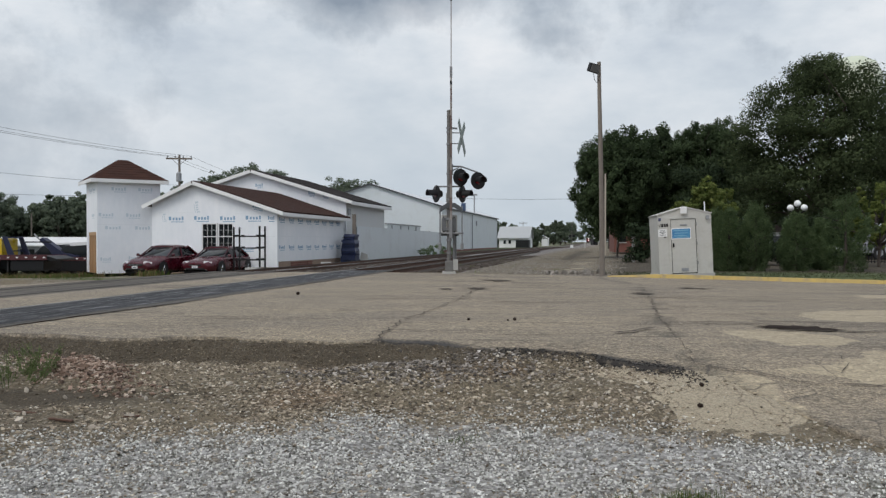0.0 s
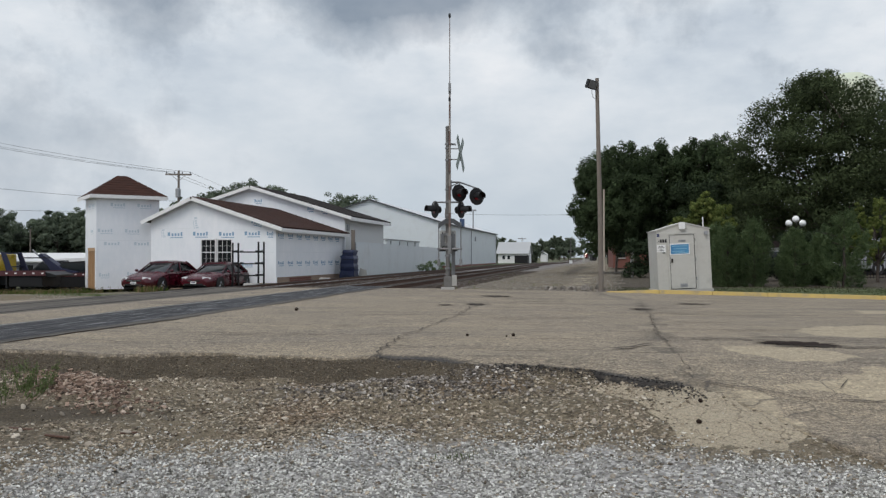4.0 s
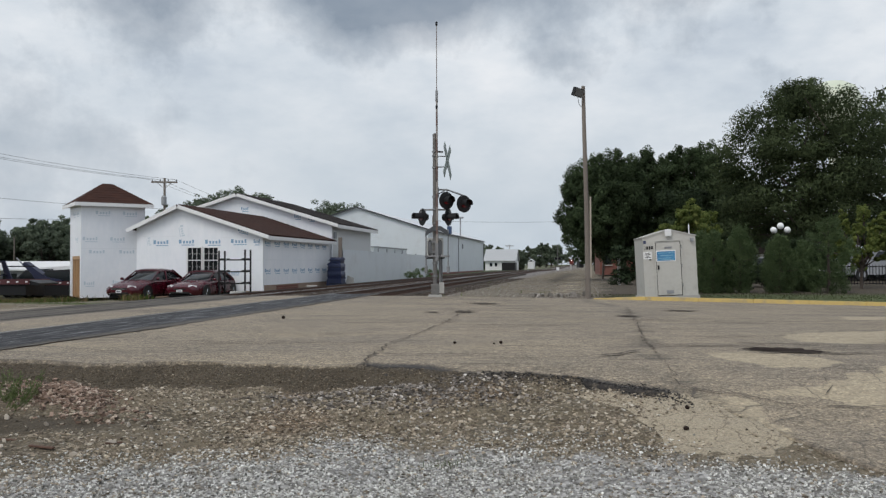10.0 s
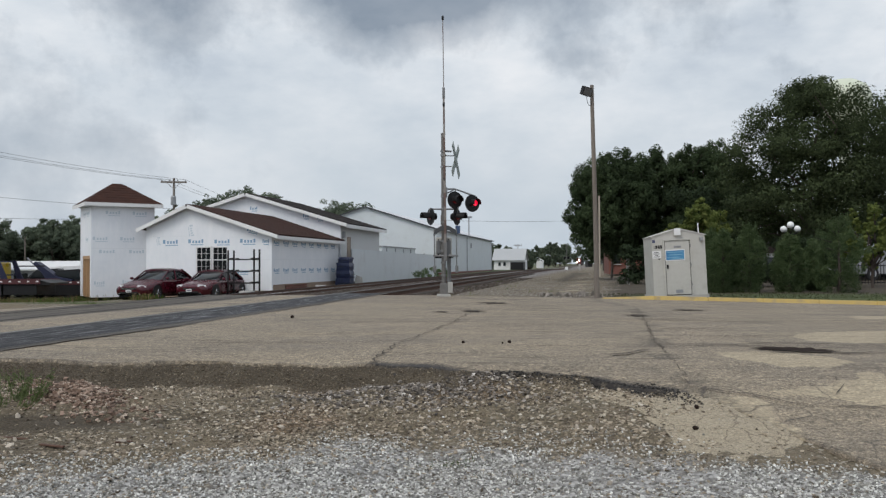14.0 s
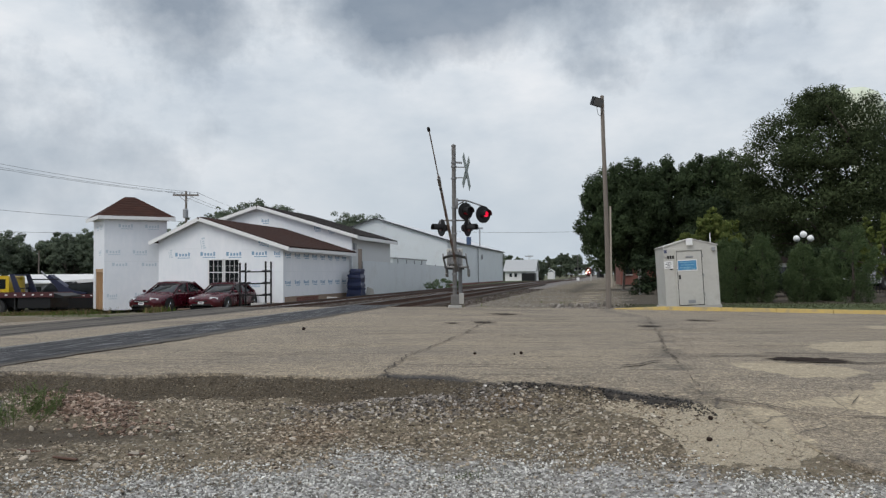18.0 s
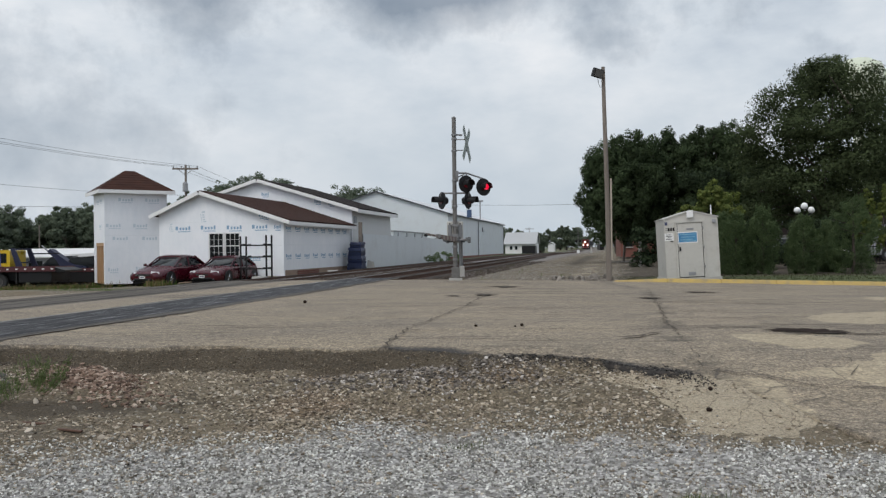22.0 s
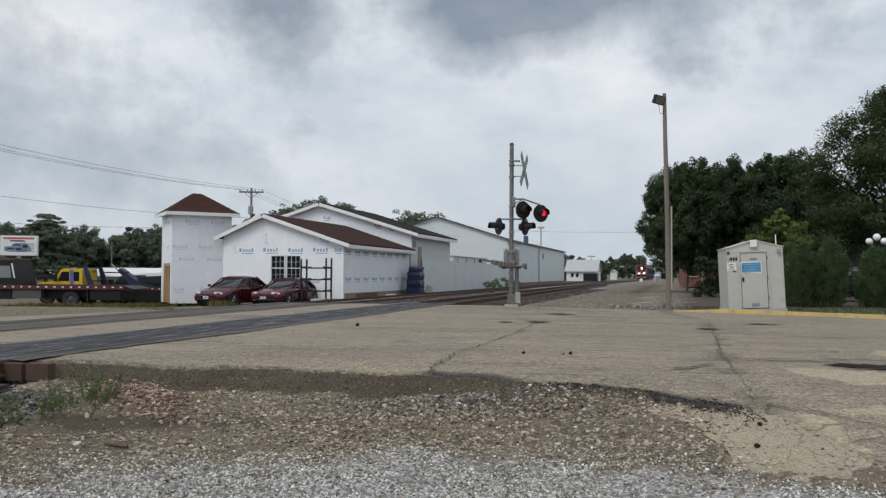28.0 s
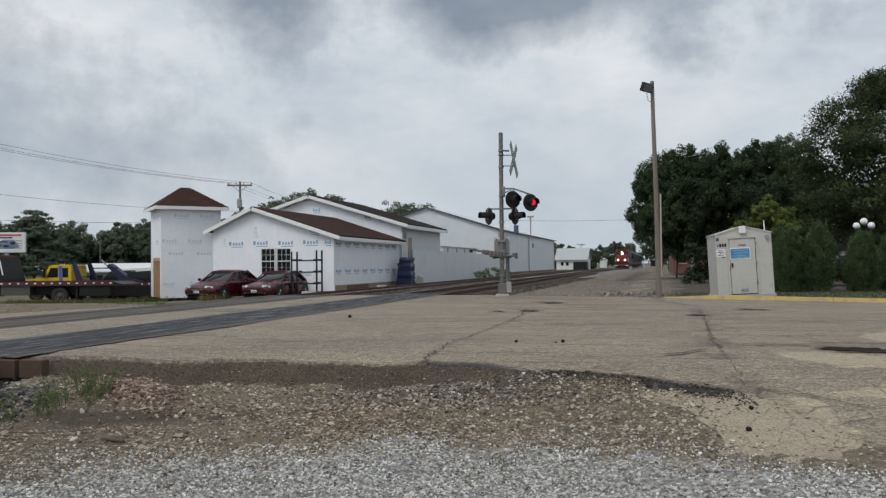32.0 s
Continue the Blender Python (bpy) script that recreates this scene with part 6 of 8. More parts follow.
def wheel(parent, x, y, r, w, rim_mat, side):
    wh = part("wheel", Shape(), RUBBER, parent, m=pose(x, y, r))
    b = Shape().lathe([(r * 0.62, -w / 2), (r * 0.93, -w / 2), (r, -w * 0.36), (r, w * 0.36), (r * 0.93, w / 2), (r * 0.62, w / 2)], axis="x", seg=22, caps=False)
    part("tyre", b, RUBBER, wh, smooth=True)
    b = Shape().lathe([(0.05, side * w * 0.42), (r * 0.55, side * w * 0.36), (r * 0.63, side * w * 0.5), (r * 0.63, -side * w * 0.3)], axis="x", seg=20)
    for k in range(5):
        a = k * math.tau / 5
        b.tube((side * w * 0.44, 0.05 * math.cos(a), 0.05 * math.sin(a)), (side * w * 0.46, r * 0.56 * math.cos(a), r * 0.56 * math.sin(a)), 0.03, 0.02, 6)
    part("rim", b, rim_mat, wh)


def sedan(m, label, length, width, height, paint, bumper_grille, nose):
    """A four-door saloon; its nose points along -y."""
    c = thing("car", m, label, "car", "parked cars")
    L, Wd = length / 2, width / 2
    belt = height * 0.64
    st = [(-L, 0.70, 0.34, 0.60), (-L + 0.12, 0.84, 0.24, 0.68), (-L + 0.5, 0.95, 0.2, 0.76), (-L + 1.2, 1.0, 0.19, belt - 0.06), (-0.95, 1.0, 0.19, belt), (0.3, 1.0, 0.19, belt + 0.01), (1.3, 1.0, 0.2, belt + 0.03), (L - 0.7, 0.97, 0.22, belt + 0.03), (L - 0.15, 0.9, 0.3, belt - 0.04), (L, 0.8, 0.42, belt - 0.16)]
    rows = []
    for y, w, z0, z1 in st:
        w *= Wd
        half = [(w * 0.86, z0), (w * 0.98, z0 + 0.1), (w, z0 + (z1 - z0) * 0.55), (w * 0.97, z1 - 0.1), (w * 0.84, z1 - 0.01), (w * 0.4, z1 + 0.025)]
        rows.append([(x, y, z) for x, z in half] + [(-x, y, z) for x, z in half[::-1]])
    b = Shape()
    loft(b, rows)
    part("body", b, paint, c, smooth=True)

    def cabin(inset, top_in, dz):
        cs = [(-1.05, 0.84, belt - 0.02), (-0.15 - top_in * 0, 0.68, height - 0.05 + dz), (0.35, 0.67, height + dz), (0.95, 0.66, height - 0.04 + dz), (1.85, 0.78, belt + 0.02)]
        out = []
        for y, w, z in cs:
            w *= Wd
            low = 0.86 * Wd if y not in (-1.05, 1.85) else w
            half = [(low - inset, belt - 0.03), (w + 0.03 - inset, max(belt - 0.02, z - 0.12)), (w - 0.06, z - 0.02), (w * 0.5, z + 0.01)]
            out.append([(x, y, q) for x, q in half] + [(-x, y, q) for x, q in half[::-1]])
        return out
    b = Shape()
    loft(b, cabin(0, 0, -0.012))
    part("glasshouse", b, GLASSD, c, "tinted windows", smooth=True)
    b = Shape()
    w = 0.69 * Wd
    loft(b, [[(w + 0.03, y, z - 0.13), (w + 0.015, y, z - 0.06), (w - 0.07, y, z), (w * 0.5, y, z + 0.025), (-w * 0.5, y, z + 0.025), (-w + 0.07, y, z), (-w - 0.015, y, z - 0.06), (-w - 0.03, y, z - 0.13)] for y, z in ((-0.22, height - 0.045), (0.1, height - 0.01), (0.6, height - 0.008), (1.0, height - 0.045))])
    part("roof_panel", b, paint, c, smooth=True)
    for sx in (-1, 1):
        for nm, a, q, r in (("pillar", (0.85 * Wd, -1.02, belt - 0.02), (0.7 * Wd, -0.18, height - 0.07), 0.035), ("pillar", (0.87 * Wd, 0.22, belt - 0.02), (0.71 * Wd, 0.3, height - 0.08), 0.04), ("pillar", (0.83 * Wd, 1.75, belt), (0.68 * Wd, 0.98, height - 0.07), 0.07)):
            part(nm, Shape().tube((sx * a[0], a[1], a[2]), (sx * q[0], q[1], q[2]), r, r, 6), paint, c)
        part("mirror", Shape().ball((sx * (Wd + 0.08), -0.85, belt + 0.06), 0.1, 2, (1.1, 0.7, 0.75)), paint, c, smooth=True)
        part("headlight", Shape().box(-0.2, 0.2, -0.05, 0.08, -0.07, 0.07, bevel=0.03), LENSW, c, "clear headlight", m=pose(sx * (Wd - 0.34), -L + 0.17, 0.64, -18, sx * 8, sx * 28))
        part("tail_light", Shape().box(sx * (Wd - 0.3) - 0.18, sx * (Wd - 0.3) + 0.18, L - 0.12, L - 0.02, belt - 0.24, belt - 0.1, bevel=0.02), REDLENS, c)
        part("fog_lamp", Shape().lathe([(0.02, -0.03), (0.07, -0.02), (0.07, 0.04)], centre=(sx * (Wd - 0.38), -L + 0.08, 0.36), axis="y", seg=12), LENSW, c)
        for y in (-0.35, 0.72):
            part("door_handle", Shape().box(sx * Wd - 0.03, sx * Wd + 0.015, y + 0.3, y + 0.48, belt - 0.13, belt - 0.1), paint, c)
        part("side_moulding", Shape().box(sx * Wd - 0.02, sx * Wd + 0.012, -0.95, 1.2, 0.38, 0.43), paint, c)
        for y in (-0.92, 0.26, 1.2):
            part("door_gap", Shape().box(sx * Wd * 0.995 - 0.006, sx * Wd * 0.995 + 0.006, y - 0.006, y + 0.006, 0.3, belt - 0.1), BLACK, c)
    if nose == "split":
        for sx in (-1, 1):
            g = Shape().box(-0.14, 0.14, -0.03, 0.05, -0.05, 0.05, bevel=0.03)
            part("grille", g, BLACK, c, m=pose(sx * 0.19, -L + 0.02, 0.52, -12, 0, 0))
    else:
        part("grille", Shape().box(-0.42, 0.42, -L - 0.02, -L + 0.1, 0.5, 0.6, bevel=0.02), BLACK, c)
        part("grille_bar", Shape().box(-0.4, 0.4, -L - 0.03, -L + 0.1, 0.545, 0.56), CHROME, c)
    part("intake", Shape().box(-0.5, 0.5, -L - 0.01, -L + 0.2, 0.3, 0.4, bevel=0.02), BLACK, c)
    pt = part("plate", Shape().box(-0.15, 0.15, -L - 0.035, -L - 0.02, 0.38, 0.5, bevel=0.004), WHITEP, c, "pale plate with plain bars")
    part("plate_bars", Shape().box(-0.11, 0.11, -L - 0.04, -L - 0.036, 0.42, 0.46), BLUE, pt)
    part("underbody", Shape().box(-Wd * 0.85, Wd * 0.85, -L + 0.35, L - 0.35, 0.13, 0.24), BLACK, c)
    for sx in (-1, 1):
        for y in (-L + 0.98, L - 1.08):
            part("wheel_arch", Shape().lathe([(0.385, -0.1), (0.385, 0.105)], centre=(sx * (Wd - 0.1), y, 0.34), axis="x", seg=20), BLACK, c)
            wheel(c, sx * (Wd - 0.105), y, 0.33, 0.225, CHROME, sx)
    return c


AMBER = plain("amber_lens", (0.5, 0.2, 0.05), 0.2)


def seat_car(px, d, rz):
    x = seen_at(px, d)
    return pose(x, d, float(land_z(x, d)) + 0.005, 0, 0, rz)


sedan(seat_car(293, 41.4, -15), "dark maroon saloon car parked on rough ground by the house", 5.0, 1.86, 1.5, MAROON, 0, "bar")
sedan(seat_car(388, 41.8, -12), "maroon saloon car with split grille parked by the pipe rack", 4.95, 1.85, 1.43, MAROON, 0, "split")

# ---- pipe rack and drums by the house ----
rack = thing("pipe_rack", pose(-9.9, 41.4, float(land_z(-9.9, 41.4)), 0, 0, -14), "tall black steel storage rack, empty, beside the car", "rack")
for x in (-0.72, 0.72):
    for y in (-0.3, 0.3):
        part("post", Shape().box(x - 0.035, x + 0.035, y - 0.035, y + 0.035, 0, 2.42 + 0.05 * (x > 0)), BLACK, rack)
    for z in (0.75, 1.35, 1.95):
        part("side_bar", Shape().box(x - 0.03, x + 0.03, -0.26, 0.26, z, z + 0.07), BLACK, rack)
for z in (0.78, 1.38, 1.98):
    for y in (-0.3, 0.3):
        part("shelf_bar", Shape().box(-0.68, 0.68, y - 0.025, y + 0.025, z - 0.06, z), BLACK, rack)
        for x in (-0.6, 0.55):
            part("clip", Shape().box(x, x + 0.14, y - 0.05, y + 0.05, z, z + 0.05), BLACK, rack)


dx, dy = seen_at(620, 52.5), 52.5
stack_z = float(land_z(dx, dy))
pile = thing("wrapped_stack", pose(dx, dy, stack_z, 0, 0, -12), "tall stack of goods wrapped in dark blue plastic sheet", "wrapped stack")
rng = random.Random(19)
for k, (z0, z1, w) in enumerate(((-0.03, 0.62, 0.5), (0.58, 1.12, 0.47), (1.08, 1.62, 0.45), (1.58, 1.98, 0.36))):
    b = Shape().box(-w, w, -0.45, 0.45, z0, z1)
    bmesh.ops.subdivide_edges(b.bm, edges=b.bm.edges[:], cuts=5, use_grid_fill=True)
    for v in b.bm.verts:
        t = (v.co.z - z0) / (z1 - z0)
        f = 0.92 + 0.08 * math.sin(math.pi * min(1, max(0, t))) ** 0.6 + rng.uniform(-0.07, 0.07)
        v.co.x, v.co.y = v.co.x * f + 0.06 * (k == 3) + 0.02 * math.sin(9 * v.co.z + k), v.co.y * f
    part("wrapped_package", b, BLUE, pile, "creased dark blue plastic bundle", smooth=True)
    part("strap", Shape().box(-w * 1.05, w * 1.05, -0.475, 0.475, (z0 + z1) / 2 - 0.015, (z0 + z1) / 2 + 0.015), BLACK, pile)
gate_post = thing("timber_post", pose(seen_at(627, 53.6), 53.6, float(land_z(seen_at(627, 53.6), 53.6))), "weathered timber post standing behind the drums", "post")
part("shaft", Shape().box(-0.12, 0.12, -0.12, 0.12, -0.3, 3.3, bevel=0.02), POLEWOOD, gate_post)
blk = thing("concrete_block", pose(seen_at(644, 53.2), 53.2, float(land_z(seen_at(644, 53.2), 53.2))), "small grey concrete block at the fence foot", "block")
part("block", Shape().prism([(-0.3, 0), (0.3, 0), (0.22, 0.6), (-0.15, 0.75)], (-0.2, 0.2)), CONC, blk)


# ---- tow trucks ----
def tow_truck(m, label, boom):
    """A roll-back truck with a flat bed; its nose points along -x."""
    t = thing("tow_truck", m, label, "tow truck", "tow trucks")
    b = Shape().prism([(-4.9, 0.75), (-4.9, 1.35), (-4.75, 1.5), (-3.75, 1.62), (-3.75, 0.75)], (-0.95, 0.95))
    part("bonnet", b, TRUCKY, t)
    b = Shape().prism([(-3.75, 0.75), (-3.75, 1.6), (-3.3, 2.42), (-3.1, 2.5), (-1.95, 2.5), (-1.9, 2.4), (-1.9, 0.75)], (-1.0, 1.0))
    part("cab", b, TRUCKY, t, "yellow cab")
    for y in (-1.006, 0.996):
        part("side_window", Shape().prism([(-3.5, 1.62), (-3.22, 2.28), (-2.75, 2.28), (-2.75, 1.62)], (y, y + 0.01)), GLASSD, t)
        part("side_window", Shape().prism([(-2.65, 1.62), (-2.65, 2.28), (-2.1, 2.28), (-2.1, 1.62)], (y, y + 0.01)), GLASSD, t)
        part("blue_stripe", Shape().prism([(-2.68, 1.1), (-2.72, 2.42), (-2.48, 2.42), (-2.42, 1.1)], (y + (0.003 if y > 0 else -0.003), y + 0.006 + (0.003 if y > 0 else -0.003))), STRIPE, t)
    part("windscreen", Shape().prism([(-3.76, 1.66), (-3.38, 2.36), (-3.34, 2.34), (-3.72, 1.64)], (-0.85, 0.85)), GLASSD, t)
    part("emblem", Shape().lathe([(0.02, -1.0), (0.22, -0.995), (0.24, -0.96)], centre=(-4.3, 0, 1.2), axis="y", seg=18), plain("round_emblem", (0.25, 0.2, 0.06), 0.5), t, "round door emblem")
    for y in (-1.12, 1.12):
        part("mirror", Shape().box(-3.62, -3.5, y - 0.08, y + 0.08, 1.6, 2.15, bevel=0.03), BLACK, t)
    part("bumper", Shape().box(-5.1, -4.9, -1.0, 1.0, 0.5, 0.8, bevel=0.03), CHROME, t)
    part("fender", Shape().prism([(-4.8, 0.45), (-4.7, 1.05), (-3.6, 1.05), (-3.5, 0.45)], (-1.02, 1.02)), TRUCKY, t)
    if not boom:
        g = part("crew_cab", Shape().prism([(-2.7, 0.95), (-2.8, 2.3), (-2.65, 2.54), (-0.75, 2.54), (-0.45, 1.3), (-0.45, 0.95)], (-1.03, 1.03)), BLACK, t, "black rear half of the cab")
        part("side_window", Shape().prism([(-1.5, 1.62), (-1.46, 2.28), (-0.86, 2.28), (-0.76, 1.62)], (-1.04, -1.032)), CABGLASS, g)
        part("trim_strip", Shape().prism([(-1.92, 0.95), (-1.98, 2.4), (-1.82, 2.4), (-1.76, 0.95)], (-1.046, -1.034)), WHITEP, g)
        part("trim_strip", Shape().prism([(-0.62, 1.6), (-0.8, 2.42), (-0.72, 2.42), (-0.54, 1.6)], (-1.046, -1.034)), WHITEP, g)
        part("top_bar", Shape().box(-2.5, -0.8, -1.0, 1.0, 2.56, 2.7, bevel=0.02), RUST, g)
    if not boom:
        part("light_bar", Shape().box(-3.0, -2.6, -0.7, 0.7, 2.52, 2.64, bevel=0.03), AMBER, t)
    b = Shape()
    for y in (-1.05, 0.95) if boom else (0.95,):
        b.prism([(-1.85, 2.62), (-1.6, 2.62), (-1.1, 1.25), (-1.5, 1.25)], (y, y + 0.1))
    b.box(-1.82, -1.66, -0.95, 0.95, 2.5, 2.6), b.box(-1.6, -1.5, -0.95, 0.95, 1.6, 1.68)
    part("headache_rack", b, NAVY, t, "navy headache rack")
    part("bed", Shape().box(-1.7, 5.6, -1.25, 1.25, 1.06, 1.2, bevel=0.02), BLACK, t, "dark flat bed")
    for y in (-1.27, 1.25):
        rail = part("bed_rail", Shape().box(-1.7, 5.6, y, y + 0.03, 1.0, 1.24), DKRED, t, "dark red side rail with white marks")
        for k in range(16):
            part("reflector", Shape().box(-1.5 + k * 0.46, -1.38 + k * 0.46, y - 0.008 if y < 0 else y + 0.03, y if y < 0 else y + 0.038, 1.1, 1.17), WHITEP, rail)
    part("frame", Shape().box(-4.8, 4.6, -0.75, 0.75, 0.5, 1.04), BLACK, t)
    part("tool_box", Shape().box(-0.6, 1.0, -1.2, -0.8, 0.5, 1.0, bevel=0.02), TOOLGREY, t, "dark grey steel tool box")
    part("fuel_tank", Shape().box(-1.6, -0.7, -1.1, -0.6, 0.45, 0.95, bevel=0.06), BLACK, t)
    if boom:
        part("wheel_lift", Shape().prism([(0.05, 2.4), (0.2, 2.55), (0.5, 2.3), (1.5, 1.5), (2.4, 1.3), (2.4, 1.15), (0.9, 1.2), (0.6, 1.75)], (-0.35, 0.35)), NAVY, t, "raised navy lift boom")
        part("lift_arm", Shape().tube((-0.35, -0.2, 2.8), (0.6, -0.2, 1.75), 0.05, seg=8), GREYP, t)
        part("cross_bar", Shape().box(-0.55, 1.0, -0.9, -0.8, 2.2, 2.28), BLACK, t)
    part("tail", Shape().prism([(5.6, 1.2), (6.1, 1.05), (6.1, 0.95), (5.6, 0.95)], (-1.2, 1.2)), BLACK, t)
    # black box and panel added for the dark clutter below the bed
    part("clutter_box", Shape().box(3.7, 5.4, -1.18, 1.18, 0.42, 0.98, bevel=0.03), BLACK, t, "added black box for the dark clutter under the bed")
    if boom:
        part("clutter_panel", Shape().prism([(1.1, 0.98), (1.1, 0.3), (3.4, 0.3), (3.5, 0.98)], (-1.24, -1.2)), BLACK, t)
    part("mud_flap", Shape().box(3.55, 3.6, -1.2, -0.7, 0.35, 1.0), RUBBER, t)
    for x, ys in ((-4.15, (-0.95, 0.95)), (2.6, (-1.02, 1.02))):
        for y in ys:
            wh = part("wheel", Shape(), RUBBER, t, m=pose(x, y, 0.46, 0, 0, 90))
            part("tyre", Shape().lathe([(0.27, -0.14), (0.42, -0.14), (0.46, -0.1), (0.46, 0.1), (0.42, 0.14), (0.27, 0.14)], axis="x", seg=24, caps=False), RUBBER, wh, smooth=True)
            part("rim", Shape().lathe([(0.08, -0.12), (0.2, -0.06), (0.27, -0.13), (0.27, 0.13), (0.2, 0.06), (0.08, 0.12)], axis="x", seg=18), RIMG, wh)
    return t


RIMG = plain("dark_rim", (0.06, 0.056, 0.052), 0.7)
TOOLGREY = surface("dark_steel", (0.085, 0.08, 0.075), (0.04, 0.036, 0.033), 0.7, grain=10, amount=0.6, bump=0.1)
# pale colour stands in for light showing through the cab window
CABGLASS = plain("pale_cab_glass", (0.17, 0.2, 0.2), 0.15)
STRIPE = surface("blue_purple_stripe", (0.13, 0.14, 0.4), (0.09, 0.1, 0.3), 0.35, bump=0)
truck_x = seen_at(-88, 43.5)
tow_truck(pose(truck_x, 43.5, float(land_z(truck_x, 43.5)), 0, 0, 3), "yellow roll-back tow truck with a long dark red bed", False)
truck_x = seen_at(73, 47.5)
tow_truck(pose(truck_x, 47.5, float(land_z(truck_x, 47.5)), 0, 0, 2) @ Matrix.Diagonal((0.95, 0.95, 0.86, 1)), "yellow and navy tow truck with raised boom", True)


DKGREY = surface("dark_grey_paint", (0.022, 0.024, 0.027), (0.012, 0.013, 0.015), 0.5, bump=0)


def pickup(m, label, paint, van=False):
    """A plain pickup or van behind the trucks; nose along -x."""
    t = thing("van" if van else "pickup", m, label, "van" if van else "pickup", "vehicles in the lot")
    body = [(-2.7, 0.35), (-2.75, 0.85), (-2.6, 1.0), (-1.5, 1.08), (-0.9, 1.7), (-0.7, 1.76), (2.6, 1.9), (2.7, 1.8), (2.7, 0.35)] if van else [(-2.7, 0.35), (-2.75, 0.85), (-2.6, 1.0), (-1.4, 1.08), (-0.8, 1.65), (0.4, 1.72), (0.75, 1.1), (2.7, 1.1), (2.7, 0.35)]
    part("body", Shape().prism(body, (-0.92, 0.92)), paint, t)
    for y in (-0.926, 0.92):
        part("side_window", Shape().prism([(-1.2, 1.12), (-0.82, 1.58), (0.3, 1.6), (0.5, 1.12)], (y, y + 0.006)), GLASSD, t)
        if van:
            part("lettering_bars", Shape().box(0.8, 2.4, y - 0.004, y + 0.01, 1.2, 1.45), BLUE, t)
    part("bumper", Shape().box(-2.86, -2.72, -0.85, 0.85, 0.4, 0.62, bevel=0.03), GREYP, t)
    for x in (-1.8, 1.75):
        for sx in (-1, 1):
            wh = part("wheel", Shape(), RUBBER, t, m=pose(x, sx * 0.85, 0.36, 0, 0, 90))
            part("tyre", Shape().lathe([(0.2, -0.11), (0.33, -0.11), (0.36, -0.07), (0.36, 0.07), (0.33, 0.11), (0.2, 0.11)], axis="x", seg=18, caps=False), RUBBER, wh)
            part("rim", Shape().lathe([(0.05, -0.08), (0.2, -0.1), (0.2, 0.1), (0.05, 0.08)], axis="x", seg=14), GREYP, wh)
    return t


for px, d, rz, lab, paint, van in ((108, 50.5, 12, "dark grey pickup parked near the tower", DKGREY, False), (128, 52.0, -10, "white van with blue lettering parked behind the trucks", WHITEP, True), (148, 48.5, 8, "black pickup parked near the tower", BLACK, False)):
    x = seen_at(px, d)
    pickup(pose(x, d, float(land_z(x, d)), 0, 0, rz), lab, paint, van)

# ---- lot beyond: sign, long low building, poles and wires ----
bill = thing("roadside_sign", pose(seen_at(-121, 58), 58, float(land_z(seen_at(-121, 58), 58)), 0, 0, 12), "white roadside sign with blue picture on a grey post", "sign")
part("post", Shape().box(-0.12, 0.12, -0.12, 0.12, -0.2, 3.1), GREYP, bill)
panel = part("panel", Shape().box(-1.32, 1.32, -0.16, 0.16, 3.0, 4.5, bevel=0.03), WHITEP, bill)
part("red_line", Shape().box(-1.1, 1.1, -0.166, -0.16, 4.22, 4.36), plain("sign_red", (0.5, 0.08, 0.09), 0.5), panel)
part("dark_line", Shape().box(-0.6, 0.45, -0.167, -0.161, 4.05, 4.15), NAVY, panel)
b = Shape().prism([(-1.0, 3.35), (-1.05, 3.65), (-0.5, 3.72), (-0.25, 3.95), (0.5, 3.95), (0.8, 3.7), (0.95, 3.4), (0.6, 3.28), (-0.6, 3.28)], (-0.17, -0.16))
part("blue_picture", b, surface("printed_picture", (0.3, 0.38, 0.52), (0.06, 0.08, 0.16), 0.5, grain=4, patch=2.2, amount=1.0, bump=0), panel)
b = Shape()
for x, z, w, h in ((-0.8, 3.45, 0.5, 0.12), (-0.2, 3.4, 0.4, 0.16), (0.3, 3.6, 0.35, 0.2), (-0.45, 3.75, 0.6, 0.09)):
    b.box(x, x + w, -0.176, -0.171, z, z + h)
part("dark_shapes", b, NAVY, panel)
b = Shape()
for k in range(4):
    b.box(0.55, 1.1, -0.174, -0.168, 3.3 + 0.18 * k, 3.36 + 0.18 * k)
part("small_lines", b, GREYP, panel)

shed = thing("long_low_building", pose(seen_at(40, 84), 84, -1.15, 0, 0, 4), "long low building with white roof beyond the parked trucks", "building")
part("wall", Shape().box(-34, 9.5, 0, 9, -0.2, 1.65), GREYP, shed)
b = Shape()
b.prism([(-0.4, 1.6), (4.5, 2.45), (9.4, 1.6), (9.4, 1.72), (4.5, 2.6), (-0.4, 1.72)], (-34.4, 9.9), axis="x")
part("roof", b, WHITEP, shed, "white metal roof")
for k in range(9):
    part("window", Shape().box(-31 + 4.4 * k, -29.6 + 4.4 * k, -0.03, 0.0, 0.5, 1.3), GLASSD, shed)
for k in range(5):
    part("door", Shape().box(-32.8 + 8.8 * k, -31.8 + 8.8 * k, -0.04, 0.0, -0.2, 1.6), WHITEP, shed)


